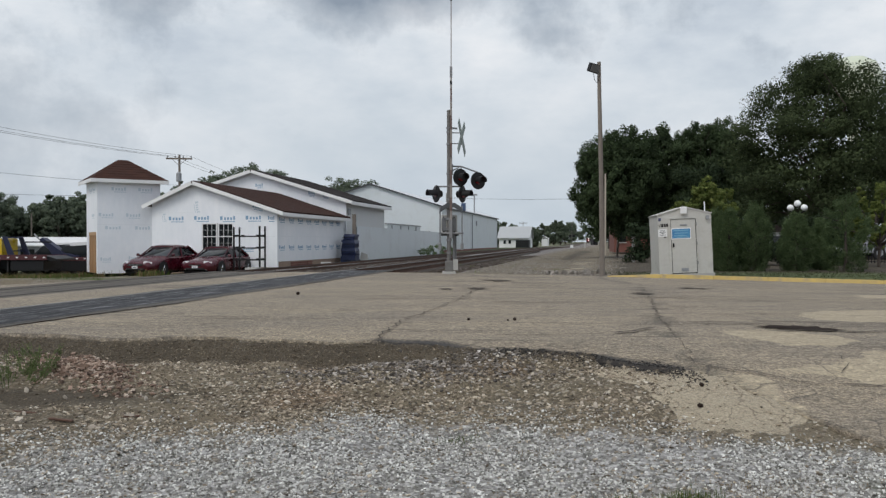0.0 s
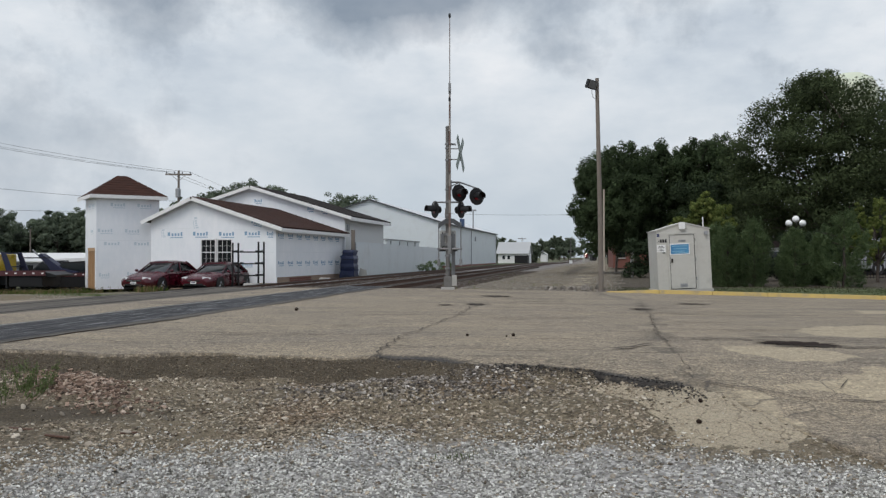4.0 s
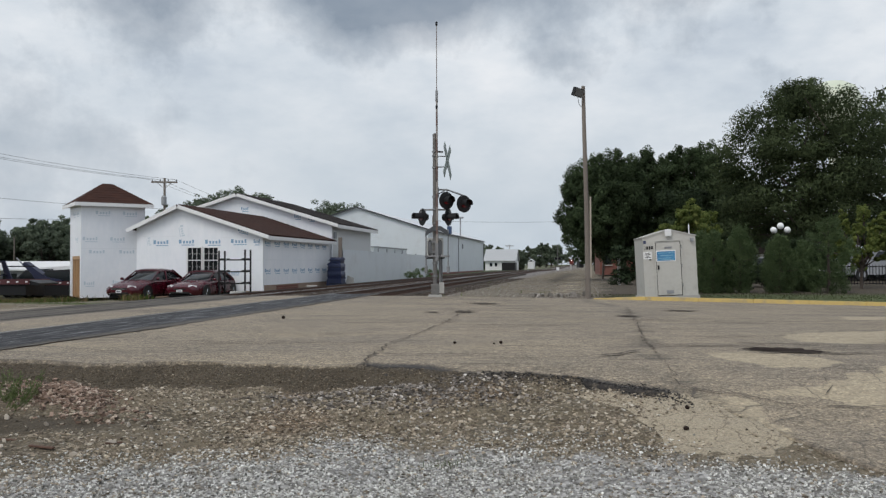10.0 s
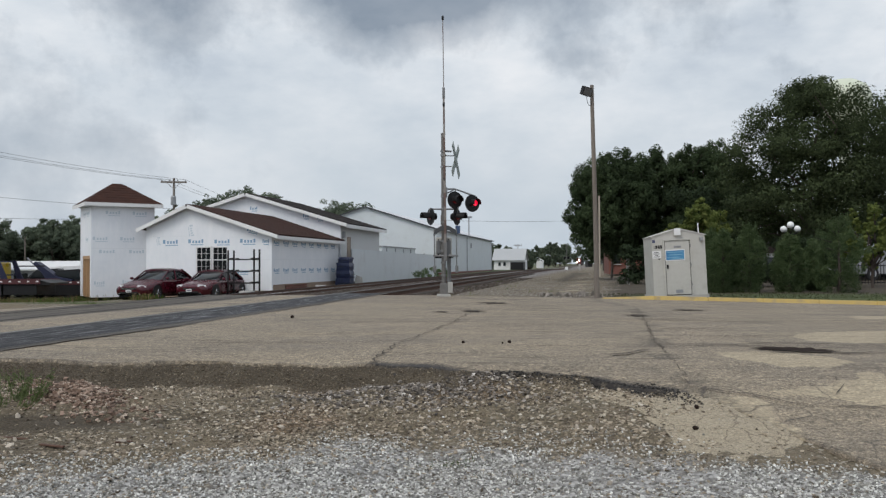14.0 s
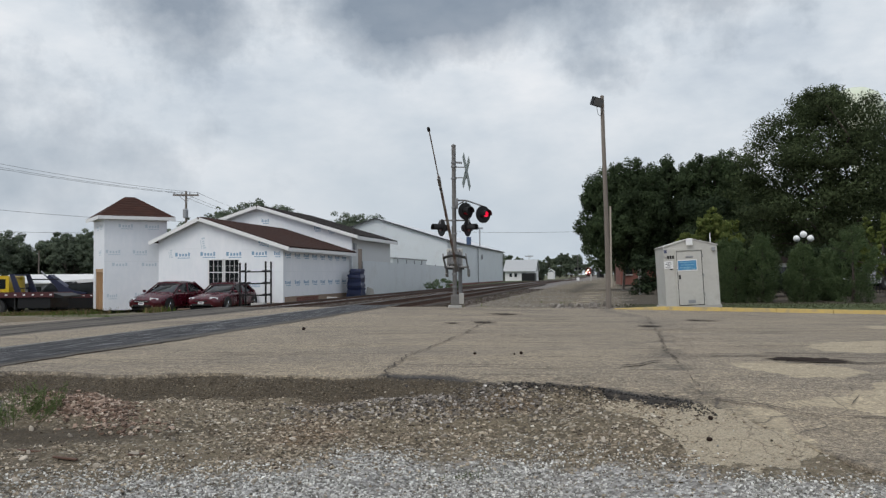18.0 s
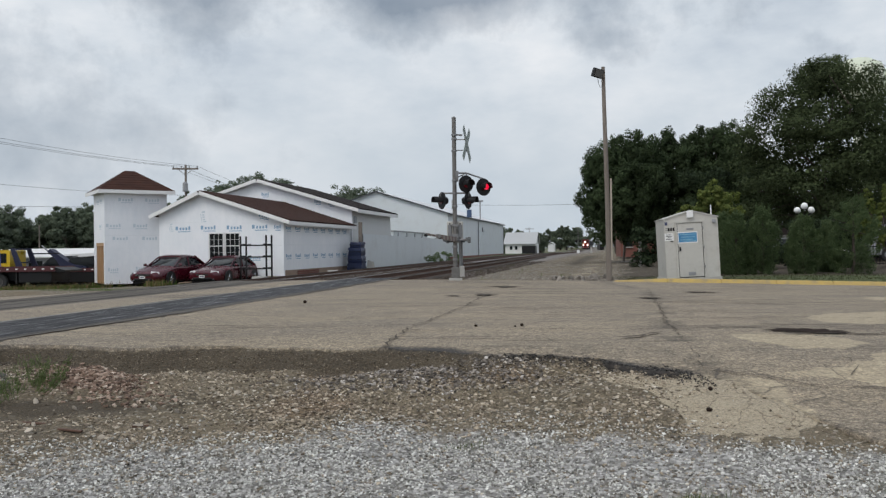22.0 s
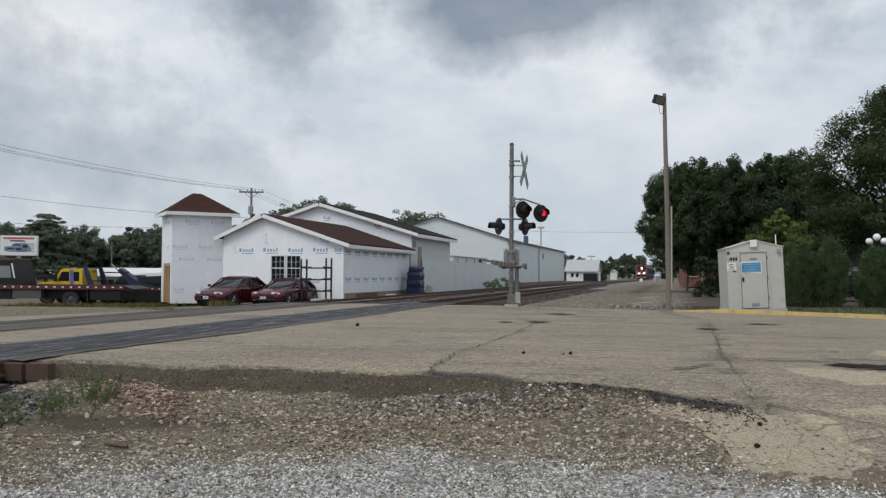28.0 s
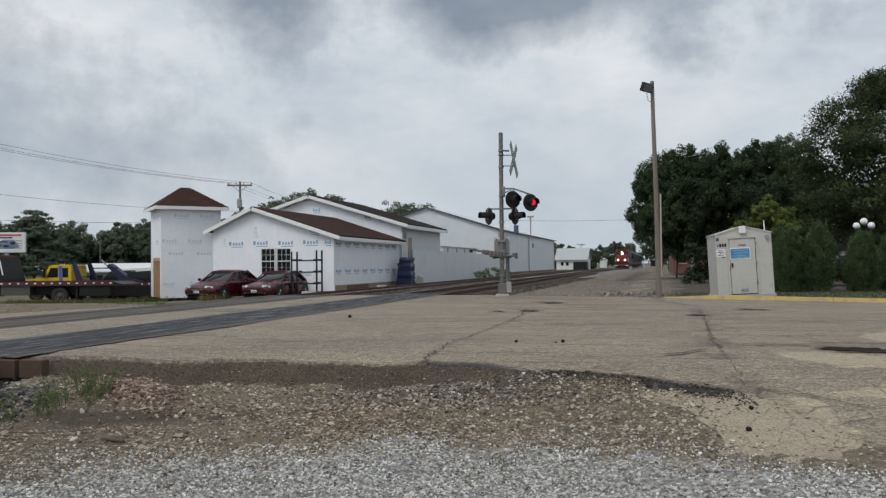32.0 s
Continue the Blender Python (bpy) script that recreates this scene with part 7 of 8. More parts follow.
def utility_pole(m, h, label, arm=True, can=True, r=0.14):
    p = thing("utility_pole", m, label, "utility pole", "utility poles")
    part("pole", Shape().tube((0, 0, -0.4), (0, 0, h), r, r * 0.7, 12), POLEWOOD, p, smooth=True)
    if arm:
        part("crossarm", Shape().box(-1.15, 1.15, -0.16, -0.06, h - 0.45, h - 0.3), POLEWOOD, p)
        for x in (-1.05, -0.35, 0.35, 1.05):
            part("insulator", Shape().lathe([(0.03, h - 0.3), (0.06, h - 0.24), (0.05, h - 0.12), (0.02, h - 0.1)], centre=(x, -0.11, 0), seg=8), GREYP, p)
        for sx in (-1, 1):
            part("brace", Shape().tube((sx * 0.6, -0.1, h - 0.45), (0, -0.12, h - 1.0), 0.025, seg=6), GALV, p)
    if can:
        part("transformer", Shape().lathe([(0.2, h - 2.5), (0.24, h - 2.45), (0.24, h - 1.75), (0.16, h - 1.65)], centre=(0.02, -0.4, 0), seg=14), GREYP, p, "grey can transformer")
        part("bracket", Shape().box(-0.05, 0.05, -0.3, 0, h - 2.1, h - 2.0), GALV, p)
    return p


ux, uy = seen_at(318, 74), 74
utility_pole(pose(ux, uy, -1.2, 0, 0, 8), 10.1, "wooden utility pole with crossarm and grey transformer")
vx, vy = seen_at(-330, 52), 52
utility_pole(pose(vx, vy, -1.0, 0, 0, 20), 12.1, "wooden utility pole at the edge of the gravel lot", True, False)
zx, zy = seen_at(560, 128), 128
utility_pole(pose(zx, zy, -1.4, 0, 0, 0), 10.0, "wooden utility pole behind the buildings", True, False)
for px, d, h in ((56, 94, 4.9), (790, 150, 10.6), (909, 235, 6.6), (926, 230, 7.0), (1130, 120, 9.6)):
    x = seen_at(px, d)
    utility_pole(pose(x, d, float(land_z(x, d))), h, "distant weathered wooden pole beside the tracks", d > 120 and px != 790, False, 0.09)


def wire(a, c, sag, r=0.012):
    w = thing("overhead_wire", Matrix(), "thin dark overhead wire between poles", "wire", "overhead wires")
    b = Shape()
    a, c = Vector(a), Vector(c)
    side = (c - a).cross(Vector((0, 0, 1))).normalized()
    rows = []
    for i in range(15):
        t = i / 14
        p = a.lerp(c, t) - Vector((0, 0, 4 * sag * t * (1 - t)))
        rows.append([b.bm.verts.new(p + side * r * math.cos(q * math.tau / 5) + Vector((0, 0, r * math.sin(q * math.tau / 5)))) for q in range(5)])
    for u, v in zip(rows, rows[1:]):
        for q in range(5):
            b.bm.faces.new((u[q], u[(q + 1) % 5], v[(q + 1) % 5], v[q]))
    part("strand", b, BLACK, w)


for x in (-1.05, -0.35, 1.05):
    wire((vx + x, vy, 10.7), (ux + x, uy, 8.75), 0.45), wire((ux + x, uy, 8.75), (zx + x, zy, 8.4), 0.9)
wire((vx, vy, 6.9), (ux, uy, 6.1), 0.4)
wire((vx, vy, 5.4), (seen_at(56, 94), 94, 3.3), 0.4), wire((vx, vy, 4.6), (ux, uy, 5.2), 0.3)
wire((seen_at(790, 150), 150, 9.1), (seen_at(1130, 120), 120, 7.6), 0.35, 0.02)

# ---- far side: white house, box on the siding, distant signal ----
fh = thing("distant_house", by_track(-16.0, 178, -0.4), "distant white house with a pale metal roof beside the tracks", "house")
part("wall", Shape().box(-6.6, 0, 0, 9, -0.2, 2.15), WHITEP, fh)
b = Shape()
b.prism([(-0.5, 2.05), (4.5, 4.6), (9.5, 2.05), (9.5, 2.2), (4.5, 4.78), (-0.5, 2.2)], (-7.0, 0.3), axis="x")
b.prism([(0.02, 2.15), (4.5, 4.45), (8.98, 2.15)], (-6.58, -0.02), axis="x")
part("roof", b, surface("weathered_metal_roof", (0.42, 0.43, 0.43), (0.33, 0.34, 0.34), 0.55, bump=0.03), fh, "pale metal roof")
for x in (-5.6, -4.5):
    part("window", Shape().box(x, x + 0.55, -0.05, 0.0, 0.9, 1.7), GLASSD, fh)
bx = thing("dark_container", by_track(-16.9, 172, -0.35), "small black container standing by the siding", "container")
part("body", Shape().box(-1.4, 1.4, 0, 4, 0, 1.65, bevel=0.05), BLACK, bx)
part("lid", Shape().box(-1.45, 1.45, -0.05, 4.05, 1.65, 1.72), GREYP, bx)
fs = thing("distant_shed", by_track(-17.6, 250, -0.5), "distant white shed among the trees", "shed")
part("wall", Shape().box(-1.0, 1.0, 0, 4, 0, 2.3), SIDING, fs)
part("roof", Shape().prism([(-1.15, 2.25), (0, 2.95), (1.15, 2.25), (1.15, 2.35), (0, 3.07), (-1.15, 2.35)], (-0.3, 4.3)), WHITEP, fs)
ds = thing("distant_signal", pose(seen_at(1012, 190), 190, -0.4), "distant grey crossing mast with dark lamps and a white base", "crossing signal")
part("mast", Shape().tube((0, 0, 0), (0, 0, 6.0), 0.07, seg=8), ALU, ds)
for x in (-0.42, 0.42):
    part("lamp", Shape().lathe([(0.02, -0.16), (0.3, -0.12), (0.3, 0.0), (0.1, 0.12)], centre=(x, 0, 2.7), axis="y", seg=12), BLACK, ds)
part("lamp_arm", Shape().box(-0.5, 0.5, -0.04, 0.04, 2.66, 2.74), BLACK, ds)
part("base", Shape().box(-0.3, 0.3, -0.3, 0.3, -0.1, 0.6), WHITEP, ds)
mk = thing("marker_post", pose(seen_at(1035, 192), 192, -0.45), "pale weathered marker post beside the line", "post")
part("shaft", Shape().box(-0.2, 0.2, -0.1, 0.1, -0.1, 1.35, bevel=0.04), CONC, mk)
ws = thing("white_roofed_shed", pose(seen_at(1054, 330), 330, -0.5), "small shed with a white roof far down the line", "shed")
part("wall", Shape().box(-0.9, 0.9, 0, 6, 0, 2.6), BLACK, ws)
part("roof", Shape().prism([(-1.4, 4.5), (1.4, 2.5), (1.4, 2.95), (-1.0, 4.85)], (-0.4, 6.4)), WHITEP, ws)
stack = thing("roof_vent", by_track(-18.9, 119.5, 5.0), "thin grey vent pipe with a cap on the metal building", "vent")
part("pipe", Shape().tube((0, 0, 0), (0, 0, 3.0), 0.1, seg=8), GREYP, stack)
part("cap", Shape().box(-0.45, 0.45, -0.3, 0.3, 2.85, 3.1, bevel=0.05), GREYP, stack)

# ---- right side: brick house, posts, lamp standard, fence, water tower ----
bh = thing("brick_house", pose(seen_at(1087, 76), 76, -0.05, 0, 0, -8), "red brick house in the shade of the maples", "house")
part("wall", Shape().box(0, 9, 0, 7, 0, 3.0), BRICKM, bh)
part("roof", Shape().prism([(-0.5, 3.0), (4.5, 5.0), (9.5, 3.0)], (-0.4, 7.4)), SHINGLE, bh)
for k in range(3):
    w = part("window", Shape().box(0.42 + 2.9 * k, 1.12 + 2.9 * k, -0.04, 0.0, 0.95, 2.0), BLOCKB, bh, "dark brown-framed window with pale sill")
    part("pane", Shape().box(0.47 + 2.9 * k, 1.07 + 2.9 * k, -0.05, -0.041, 1.0, 1.95), GLASSD, w)
    part("sill", Shape().box(0.38 + 2.9 * k, 1.16 + 2.9 * k, -0.12, 0.0, 0.87, 0.95), CONC, w)
for px, d, h, mat, lab in ((1121, 44, 1.45, CONC, "pale concrete post at the lawn's edge"), (1092, 62, 1.6, POLEWOOD, "leaning timber post under the trees")):
    x = seen_at(px, d)
    po = thing("post", pose(x, d, float(land_z(x, d)), 0, 4 if mat is POLEWOOD else 0, 0), lab, "post", "posts")
    part("shaft", Shape().box(-0.08, 0.08, -0.08, 0.08, -0.2, h, bevel=0.02), mat, po)
# stands in for the deep shade under the maples
hs = thing("hedge", pose(seen_at(1143, 44), 44, float(land_z(8, 44))), "added hedge in shade-dark leaves standing in for deep shade", "hedge")
me = leaf_mesh("foliage", [(rng.uniform(-0.9, 2.0), rng.uniform(-0.4, 0.4), rng.uniform(0.2, 1.9), 0.4) for _ in range(60)], 110, 0.08, 5, LEAF_SHADE)
o = new("foliage", me)
o.parent = hs

gl = thing("lamp_standard", pose(seen_at(1411, 36), 36, float(land_z(seen_at(1411, 36), 36))), "old street lamp with five white globes", "street lamp")
part("post", Shape().lathe([(0.16, 0), (0.12, 0.3), (0.06, 0.5), (0.045, 2.3), (0.07, 2.35)], seg=12), BLACK, gl, smooth=True)
for k in range(4):
    a = k * math.pi / 2 + 0.35
    part("arm", Shape().tube((0, 0, 2.2), (0.41 * math.cos(a), 0.41 * math.sin(a), 2.38), 0.025, seg=6), BLACK, gl)
    part("globe", Shape().ball((0.4 * math.cos(a), 0.4 * math.sin(a), 2.52), 0.14, 3), GLOBE, gl, "white glass globe", smooth=True)
part("globe", Shape().ball((0, 0, 2.71), 0.15, 3), GLOBE, gl, "white glass globe", smooth=True)

wh = thing("white_house", pose(seen_at(1395, 80), 80, -0.6), "white house glimpsed through the evergreens", "house")
part("wall", Shape().box(-6, 8, 0, 8, 0, 2.5), WHITEP, wh)
part("roof", Shape().prism([(-6.5, 2.5), (1, 3.9), (8.5, 2.5)], (-0.4, 8.4)), SHINGLE_D, wh)
for k in range(4):
    part("window", Shape().box(-5 + 3.3 * k, -3.8 + 3.3 * k, -0.05, 0, 1.0, 2.1), GLASSD, wh)

iron = thing("iron_fence", pose(seen_at(1520, 36), 36, float(land_z(seen_at(1520, 36), 36)), 0, 0, -10), "low black iron railing behind the evergreens", "railing")
for k in range(46):
    part("baluster", Shape().box(k * 0.13, k * 0.13 + 0.025, 0, 0.025, 0.05, 0.95), BLACK, iron)
for z in (0.1, 0.85):
    part("rail", Shape().box(-0.05, 6.05, -0.01, 0.035, z, z + 0.04), BLACK, iron)
for x, d, rz, lab, paint in ((seen_at(1590, 44), 44, 8, "silver-grey pickup behind the iron railing", GREYP), (seen_at(1650, 47), 47, 5, "dark pickup behind the iron railing", BLACK)):
    pickup(pose(x, d, float(land_z(x, d)), 0, 0, rz), lab, paint)

wt = thing("water_tower", pose(seen_at(1508, 230), 230, -1), "pale yellow-green water tower dome above the treetops", "water tower")
part("tank", Shape().lathe([(1.2, 40), (5, 42), (7.4, 46), (7.6, 49), (6, 52.4), (3.2, 54), (0.5, 54.5)], seg=32), plain("pale_tank_paint", (0.6, 0.64, 0.5), 0.5), wt, smooth=True)
part("pedestal", Shape().lathe([(3.5, 0), (1.6, 5), (1.3, 40.2)], seg=24), plain("pale_pedestal_paint", (0.6, 0.64, 0.5), 0.5), wt, smooth=True)


# ---- loose stone ----
def stones(name, pts, sizes, material, seed, label, flat=0.6):
    """Many small angular stones in one mesh."""
    rng = np.random.RandomState(seed)
    b = bmesh.new()
    bmesh.ops.create_cube(b, size=1.35)
    bmesh.ops.triangulate(b, faces=b.faces[:])
    base = np.array([v.co[:] for v in b.verts])
    faces = np.array([[v.index for v in f.verts] for f in b.faces])
    b.free()
    n, k = len(pts), len(base)
    s = np.array(sizes)[:, None, None]
    v = base[None] * (1 + rng.uniform(-0.6, 0.35, (n, k, 1))) + rng.uniform(-0.22, 0.22, (n, k, 3))
    v = v * rng.uniform(0.6, 1.3, (n, 1, 3)) * (1, 1, flat)
    a = rng.uniform(0, math.tau, n)
    ca, sa = np.cos(a)[:, None], np.sin(a)[:, None]
    x, y, z = v[..., 0], v[..., 1], v[..., 2]
    t = rng.uniform(-0.5, 0.5, n)[:, None]
    z, x = z * np.cos(t) + x * np.sin(t), x * np.cos(t) - z * np.sin(t)
    v = np.stack([x * ca - y * sa, x * sa + y * ca, z], -1) * s
    v = v + np.array(pts)[:, None, :]
    f = (faces[None] + (np.arange(n) * k)[:, None, None]).reshape(-1, 3)
    me = bpy.data.meshes.new(name)
    me.from_pydata(v.reshape(-1, 3).tolist(), [], f.tolist())
    me.materials.append(material)
    return tagged(new(name, me), label, "gravel", kind="stuff")


def stone_colours(name, stops):
    m, n, l, p = nodes_of(name)
    g = n.new("ShaderNodeNewGeometry")
    r = ramp(n, stops)
    r.color_ramp.interpolation = "LINEAR"
    l.new(g.outputs["Random Per Island"], r.inputs[0])
    co = n.new("ShaderNodeTexCoord").outputs["Object"]
    nz = noise_tex(n, l, co, 70, 4, 0.7)
    nr = ramp(n, [(0.3, (0.75, 0.75, 0.75)), (0.7, (1.1, 1.1, 1.1))])
    l.new(nz.outputs[0], nr.inputs[0])
    l.new(mix_col(n, l, 1.0, r.outputs[0], nr.outputs[0], "MULTIPLY"), p.inputs["Base Color"])
    p.inputs["Roughness"].default_value = 0.9
    return m


def ground_heights(x, y):
    """Heights of the finished ground sheet, between its points."""
    i, j = np.clip(np.searchsorted(ys, y) - 1, 0, len(ys) - 2), np.clip(np.searchsorted(xs, x) - 1, 0, len(xs) - 2)
    fy, fx = (y - ys[i]) / (ys[i + 1] - ys[i]), (x - xs[j]) / (xs[j + 1] - xs[j])
    return (GZ[i, j] * (1 - fx) + GZ[i, j + 1] * fx) * (1 - fy) + (GZ[i + 1, j] * (1 - fx) + GZ[i + 1, j + 1] * fx) * fy


def mask_at(mask, x, y):
    i, j = np.clip(np.searchsorted(ys, y) - 1, 0, len(ys) - 2), np.clip(np.searchsorted(xs, x) - 1, 0, len(xs) - 2)
    return mask[i, j]


rs_ = np.random.RandomState(4)


def scatter(n, x0, x1, y0, y1, keep):
    x, y = rs_.uniform(x0, x1, n), rs_.uniform(y0, y1, n)
    ok = (rs_.rand(n) < keep(x, y)) & (y < near_edge(x) - 0.02) & ~((x > 1.75) & (mask_at(patch, x, y) > 0.3) & (rs_.rand(n) < 0.8)) & ~((mask_at(slope, x, y) > 0.3) & (rs_.rand(n) < 0.85))
    return x[ok], y[ok]


GREY_ST = stone_colours("limestone_chips", [(0.0, (0.11, 0.105, 0.09)), (0.25, (0.26, 0.252, 0.222)), (0.55, (0.5, 0.49, 0.45)), (0.85, (0.7, 0.69, 0.645)), (1.0, (0.84, 0.83, 0.78))])
BROWN_ST = stone_colours("mixed_stones", [(0.0, (0.07, 0.053, 0.037)), (0.3, (0.2, 0.16, 0.115)), (0.65, (0.36, 0.298, 0.215)), (0.92, (0.5, 0.43, 0.325)), (1.0, (0.66, 0.61, 0.52))])
RED_ST = stone_colours("brick_rubble", [(0.0, (0.075, 0.052, 0.038)), (0.4, (0.2, 0.132, 0.095)), (0.75, (0.34, 0.238, 0.178)), (1.0, (0.55, 0.46, 0.37))])
DARK_ST = stone_colours("ballast_stones", [(0.0, (0.035, 0.032, 0.03)), (0.5, (0.085, 0.08, 0.075)), (0.85, (0.16, 0.15, 0.14)), (1.0, (0.32, 0.3, 0.28))])
TRACK_ST = stone_colours("line_stones", [(0.0, (0.04, 0.03, 0.023)), (0.5, (0.07, 0.052, 0.039)), (0.9, (0.11, 0.086, 0.067)), (1.0, (0.16, 0.132, 0.108))])
PALE_ST = stone_colours("pale_rubble", [(0.0, (0.06, 0.052, 0.045)), (0.5, (0.18, 0.155, 0.128)), (0.85, (0.32, 0.285, 0.245)), (1.0, (0.62, 0.58, 0.53))])

TAR_ST = stone_colours("tar_crumb", [(0.0, (0.012, 0.011, 0.01)), (0.7, (0.04, 0.036, 0.032)), (1.0, (0.12, 0.11, 0.1))])
SLOPE_ST = stone_colours("slope_stones", [(0.0, (0.058, 0.044, 0.029)), (0.5, (0.13, 0.101, 0.066)), (0.88, (0.2, 0.16, 0.108)), (1.0, (0.28, 0.24, 0.18))])
VERGE_ST = stone_colours("verge_stones", [(0.0, (0.15, 0.13, 0.11)), (0.5, (0.26, 0.235, 0.2)), (0.85, (0.35, 0.325, 0.285)), (1.0, (0.48, 0.45, 0.41))])

x, y = scatter(90000, -4.8, 3.6, 3.7, 7.0, lambda x, y: np.clip(mask_at(white, x, y), 0, 1) * (0.35 + 0.65 * smooth_step(0.25, 0.6, value_noise(x, y, 0.5, 71))))
s = rs_.uniform(0.005, 0.012, len(x))
stones("limestone_gravel", np.stack([x, y, ground_heights(x, y) + s * 0.35], -1), s, GREY_ST, 1, "pale grey crushed limestone chips", 0.75)
x = rs_.uniform(0.5, 2.15, 2600)
y = near_edge(x) - 0.02 + 0.1 * rs_.normal(size=2600) * (0.5 + value_noise(x, 0 * x, 0.4, 73))
s = 0.004 + 0.009 * rs_.rand(len(x)) ** 2
stones("tar_crumbs", np.stack([x, y, np.where(y < near_edge(x), ground_heights(x, y), road_z(x, y) - 0.018) + s * 0.3], -1), s, TAR_ST, 8, "black crumbs broken from the road's edge")
x, y = rs_.uniform(-5.0, 0.6, 34000), rs_.uniform(7.2, 8.7, 34000)
ok = (mask_at(slope, x, y) > 0.2) & (y < near_edge(x) - 0.01)
x, y = x[ok], y[ok]
s = 0.004 + 0.007 * rs_.rand(len(x)) ** 2
stones("slope_gravel", np.stack([x, y, ground_heights(x, y) + s * 0.2], -1), s, SLOPE_ST, 9, "fine dark gravel on the slope under the road")
x, y = scatter(78000, -4.9, 3.0, 4.2, 8.2, lambda x, y: (1 - 0.88 * np.clip(mask_at(white, x, y), 0, 1)) * (0.3 + 0.7 * smooth_step(0.3, 0.6, value_noise(x, y, 0.6, 72))) * (1 - 0.93 * np.clip(mask_at(dark, x, y), 0, 1)))
s = (0.0045 + 0.017 * rs_.rand(len(x)) ** 3.0) * np.where(y < 5.6, 0.8, 1.0)
stones("brown_gravel", np.stack([x, y, ground_heights(x, y) + s * 0.2], -1), s, BROWN_ST, 2, "mixed brown and buff gravel on dirt", 0.45)
x, y = scatter(16000, -4.5, -2.2, 6.6, 8.3, lambda x, y: 1.3 * np.exp(-((x + 3.35) / 0.5) ** 2 - ((y - 7.45 + 0.75 * (x + 3.35)) / 0.3) ** 2))
s = 0.008 + 0.021 * rs_.rand(len(x)) ** 1.8
stones("brick_rubble", np.stack([x, y, ground_heights(x, y) + s * 0.35], -1), s, RED_ST, 3, "heap of broken reddish brick and stone")
x, y = scatter(9000, -1.9, 1.3, 6.7, 7.9, lambda x, y: np.exp(-((x + 0.15) / 0.85) ** 2 - ((y - 7.3) / 0.28) ** 2))
s = 0.008 + 0.018 * rs_.rand(len(x)) ** 1.6
stones("pale_rubble", np.stack([x, y, ground_heights(x, y) + s * 0.35], -1), s, PALE_ST, 4, "pale broken stone heaped under the road's edge")
x, y = scatter(9000, -7.0, -3.5, 5.4, 9.0, lambda x, y: smooth_step(-3.8, -4.4, x) * smooth_step(5.5, 6.4, y) * np.where(x > -4.95, smooth_step(7.6, 7.3, y), 1.0))
s = 0.014 + 0.022 * rs_.rand(len(x)) ** 1.3
stones("ballast", np.stack([x, y, ground_heights(x, y) + s * 0.35], -1), s, DARK_ST, 5, "dark grey track ballast")
# ballast and rough stone beside the line beyond the road
n, sx_ = rs_.uniform(-14.2, -5.0, 20000), 25.2 + 40 * rs_.rand(20000) ** 1.7
keep = ((np.abs(n + 7.6) > 0.9) & (np.abs(n + 12.1) > 1.0)) | (rs_.rand(20000) < 0.2)
n, sx_ = n[keep], sx_[keep]
x, y = n * C + sx_ * S, -n * S + sx_ * C
ok = y > far_edge(x) + 0.1
x, y = x[ok], y[ok]
s = 0.018 + 0.026 * rs_.rand(len(x))
stones("line_ballast", np.stack([x, y, ground_heights(x, y) + s * 0.3], -1), s, TRACK_ST, 6, "brown-grey ballast along the tracks")

n, sx_ = rs_.uniform(-5.2, 3.4, 16000), 25.0 + 40 * rs_.rand(16000) ** 1.8
x, y = n * C + sx_ * S, -n * S + sx_ * C
ok = (y > far_edge(x) + 0.05) & (value_noise(x, y, 1.4, 99) > 0.3) & (rs_.rand(len(x)) > 1.1 * mask_at(dark, x, y)) & (rs_.rand(len(x)) > mask_at(patch, x, y))
x, y = x[ok], y[ok]
s = 0.012 + 0.02 * rs_.rand(len(x)) ** 2.5
stones("verge_gravel", np.stack([x, y, ground_heights(x, y) + s * 0.25], -1), s, VERGE_ST, 7, "stony brown-grey gravel beside the tracks")

timber = tagged(part("timber_block", Shape().box(1.1, 1.38, 6.93, 7.04, -0.19, 0.0, bevel=0.012), BLOCKB, None, m=by_track(-7.35, 0, 0, 0.5)), "rust-brown timber block at the crossing's end", "block")

beam = tagged(part("end_beam", Shape().box(-1.3, 1.02, 6.96, 7.04, -0.2, -0.012, bevel=0.01), BLOCKB, None, m=by_track(-7.35, 0, 0, 0.5)), "dark creosoted beam closing the crossing's end", "beam")

# single larger stones
st = []
b = Shape().ball((0, 0, 0), 1.0, 2, (1, 0.8, 0.55))
rng = random.Random(12)
for v in b.bm.verts:
    v.co *= rng.uniform(0.8, 1.12)
proto = part("stone", b, surface("buff_stone", (0.42, 0.37, 0.3), (0.28, 0.24, 0.2), 0.9, grain=30, vary=0.35), None)
tagged(proto, "buff field stone lying on the gravel", "stone", "loose stones")
places = [(-2.38, 6.12, 0.045)] + [(rng.uniform(-4.6, 1.4), rng.uniform(5.0, 7.3), rng.uniform(0.014, 0.034)) for _ in range(60)]
for k, (px_, py_, r) in enumerate(places):
    o = proto if k == 0 else copy_thing(proto, Matrix())
    o.matrix_basis = Matrix.LocRotScale((px_, py_, float(ground_heights(np.array(px_), np.array(py_))) + r * 0.3), Euler((0.2 * k, 0.3 * k, 1.7 * k)), (r, r * rng.uniform(0.7, 1.2), r * rng.uniform(0.6, 1)))


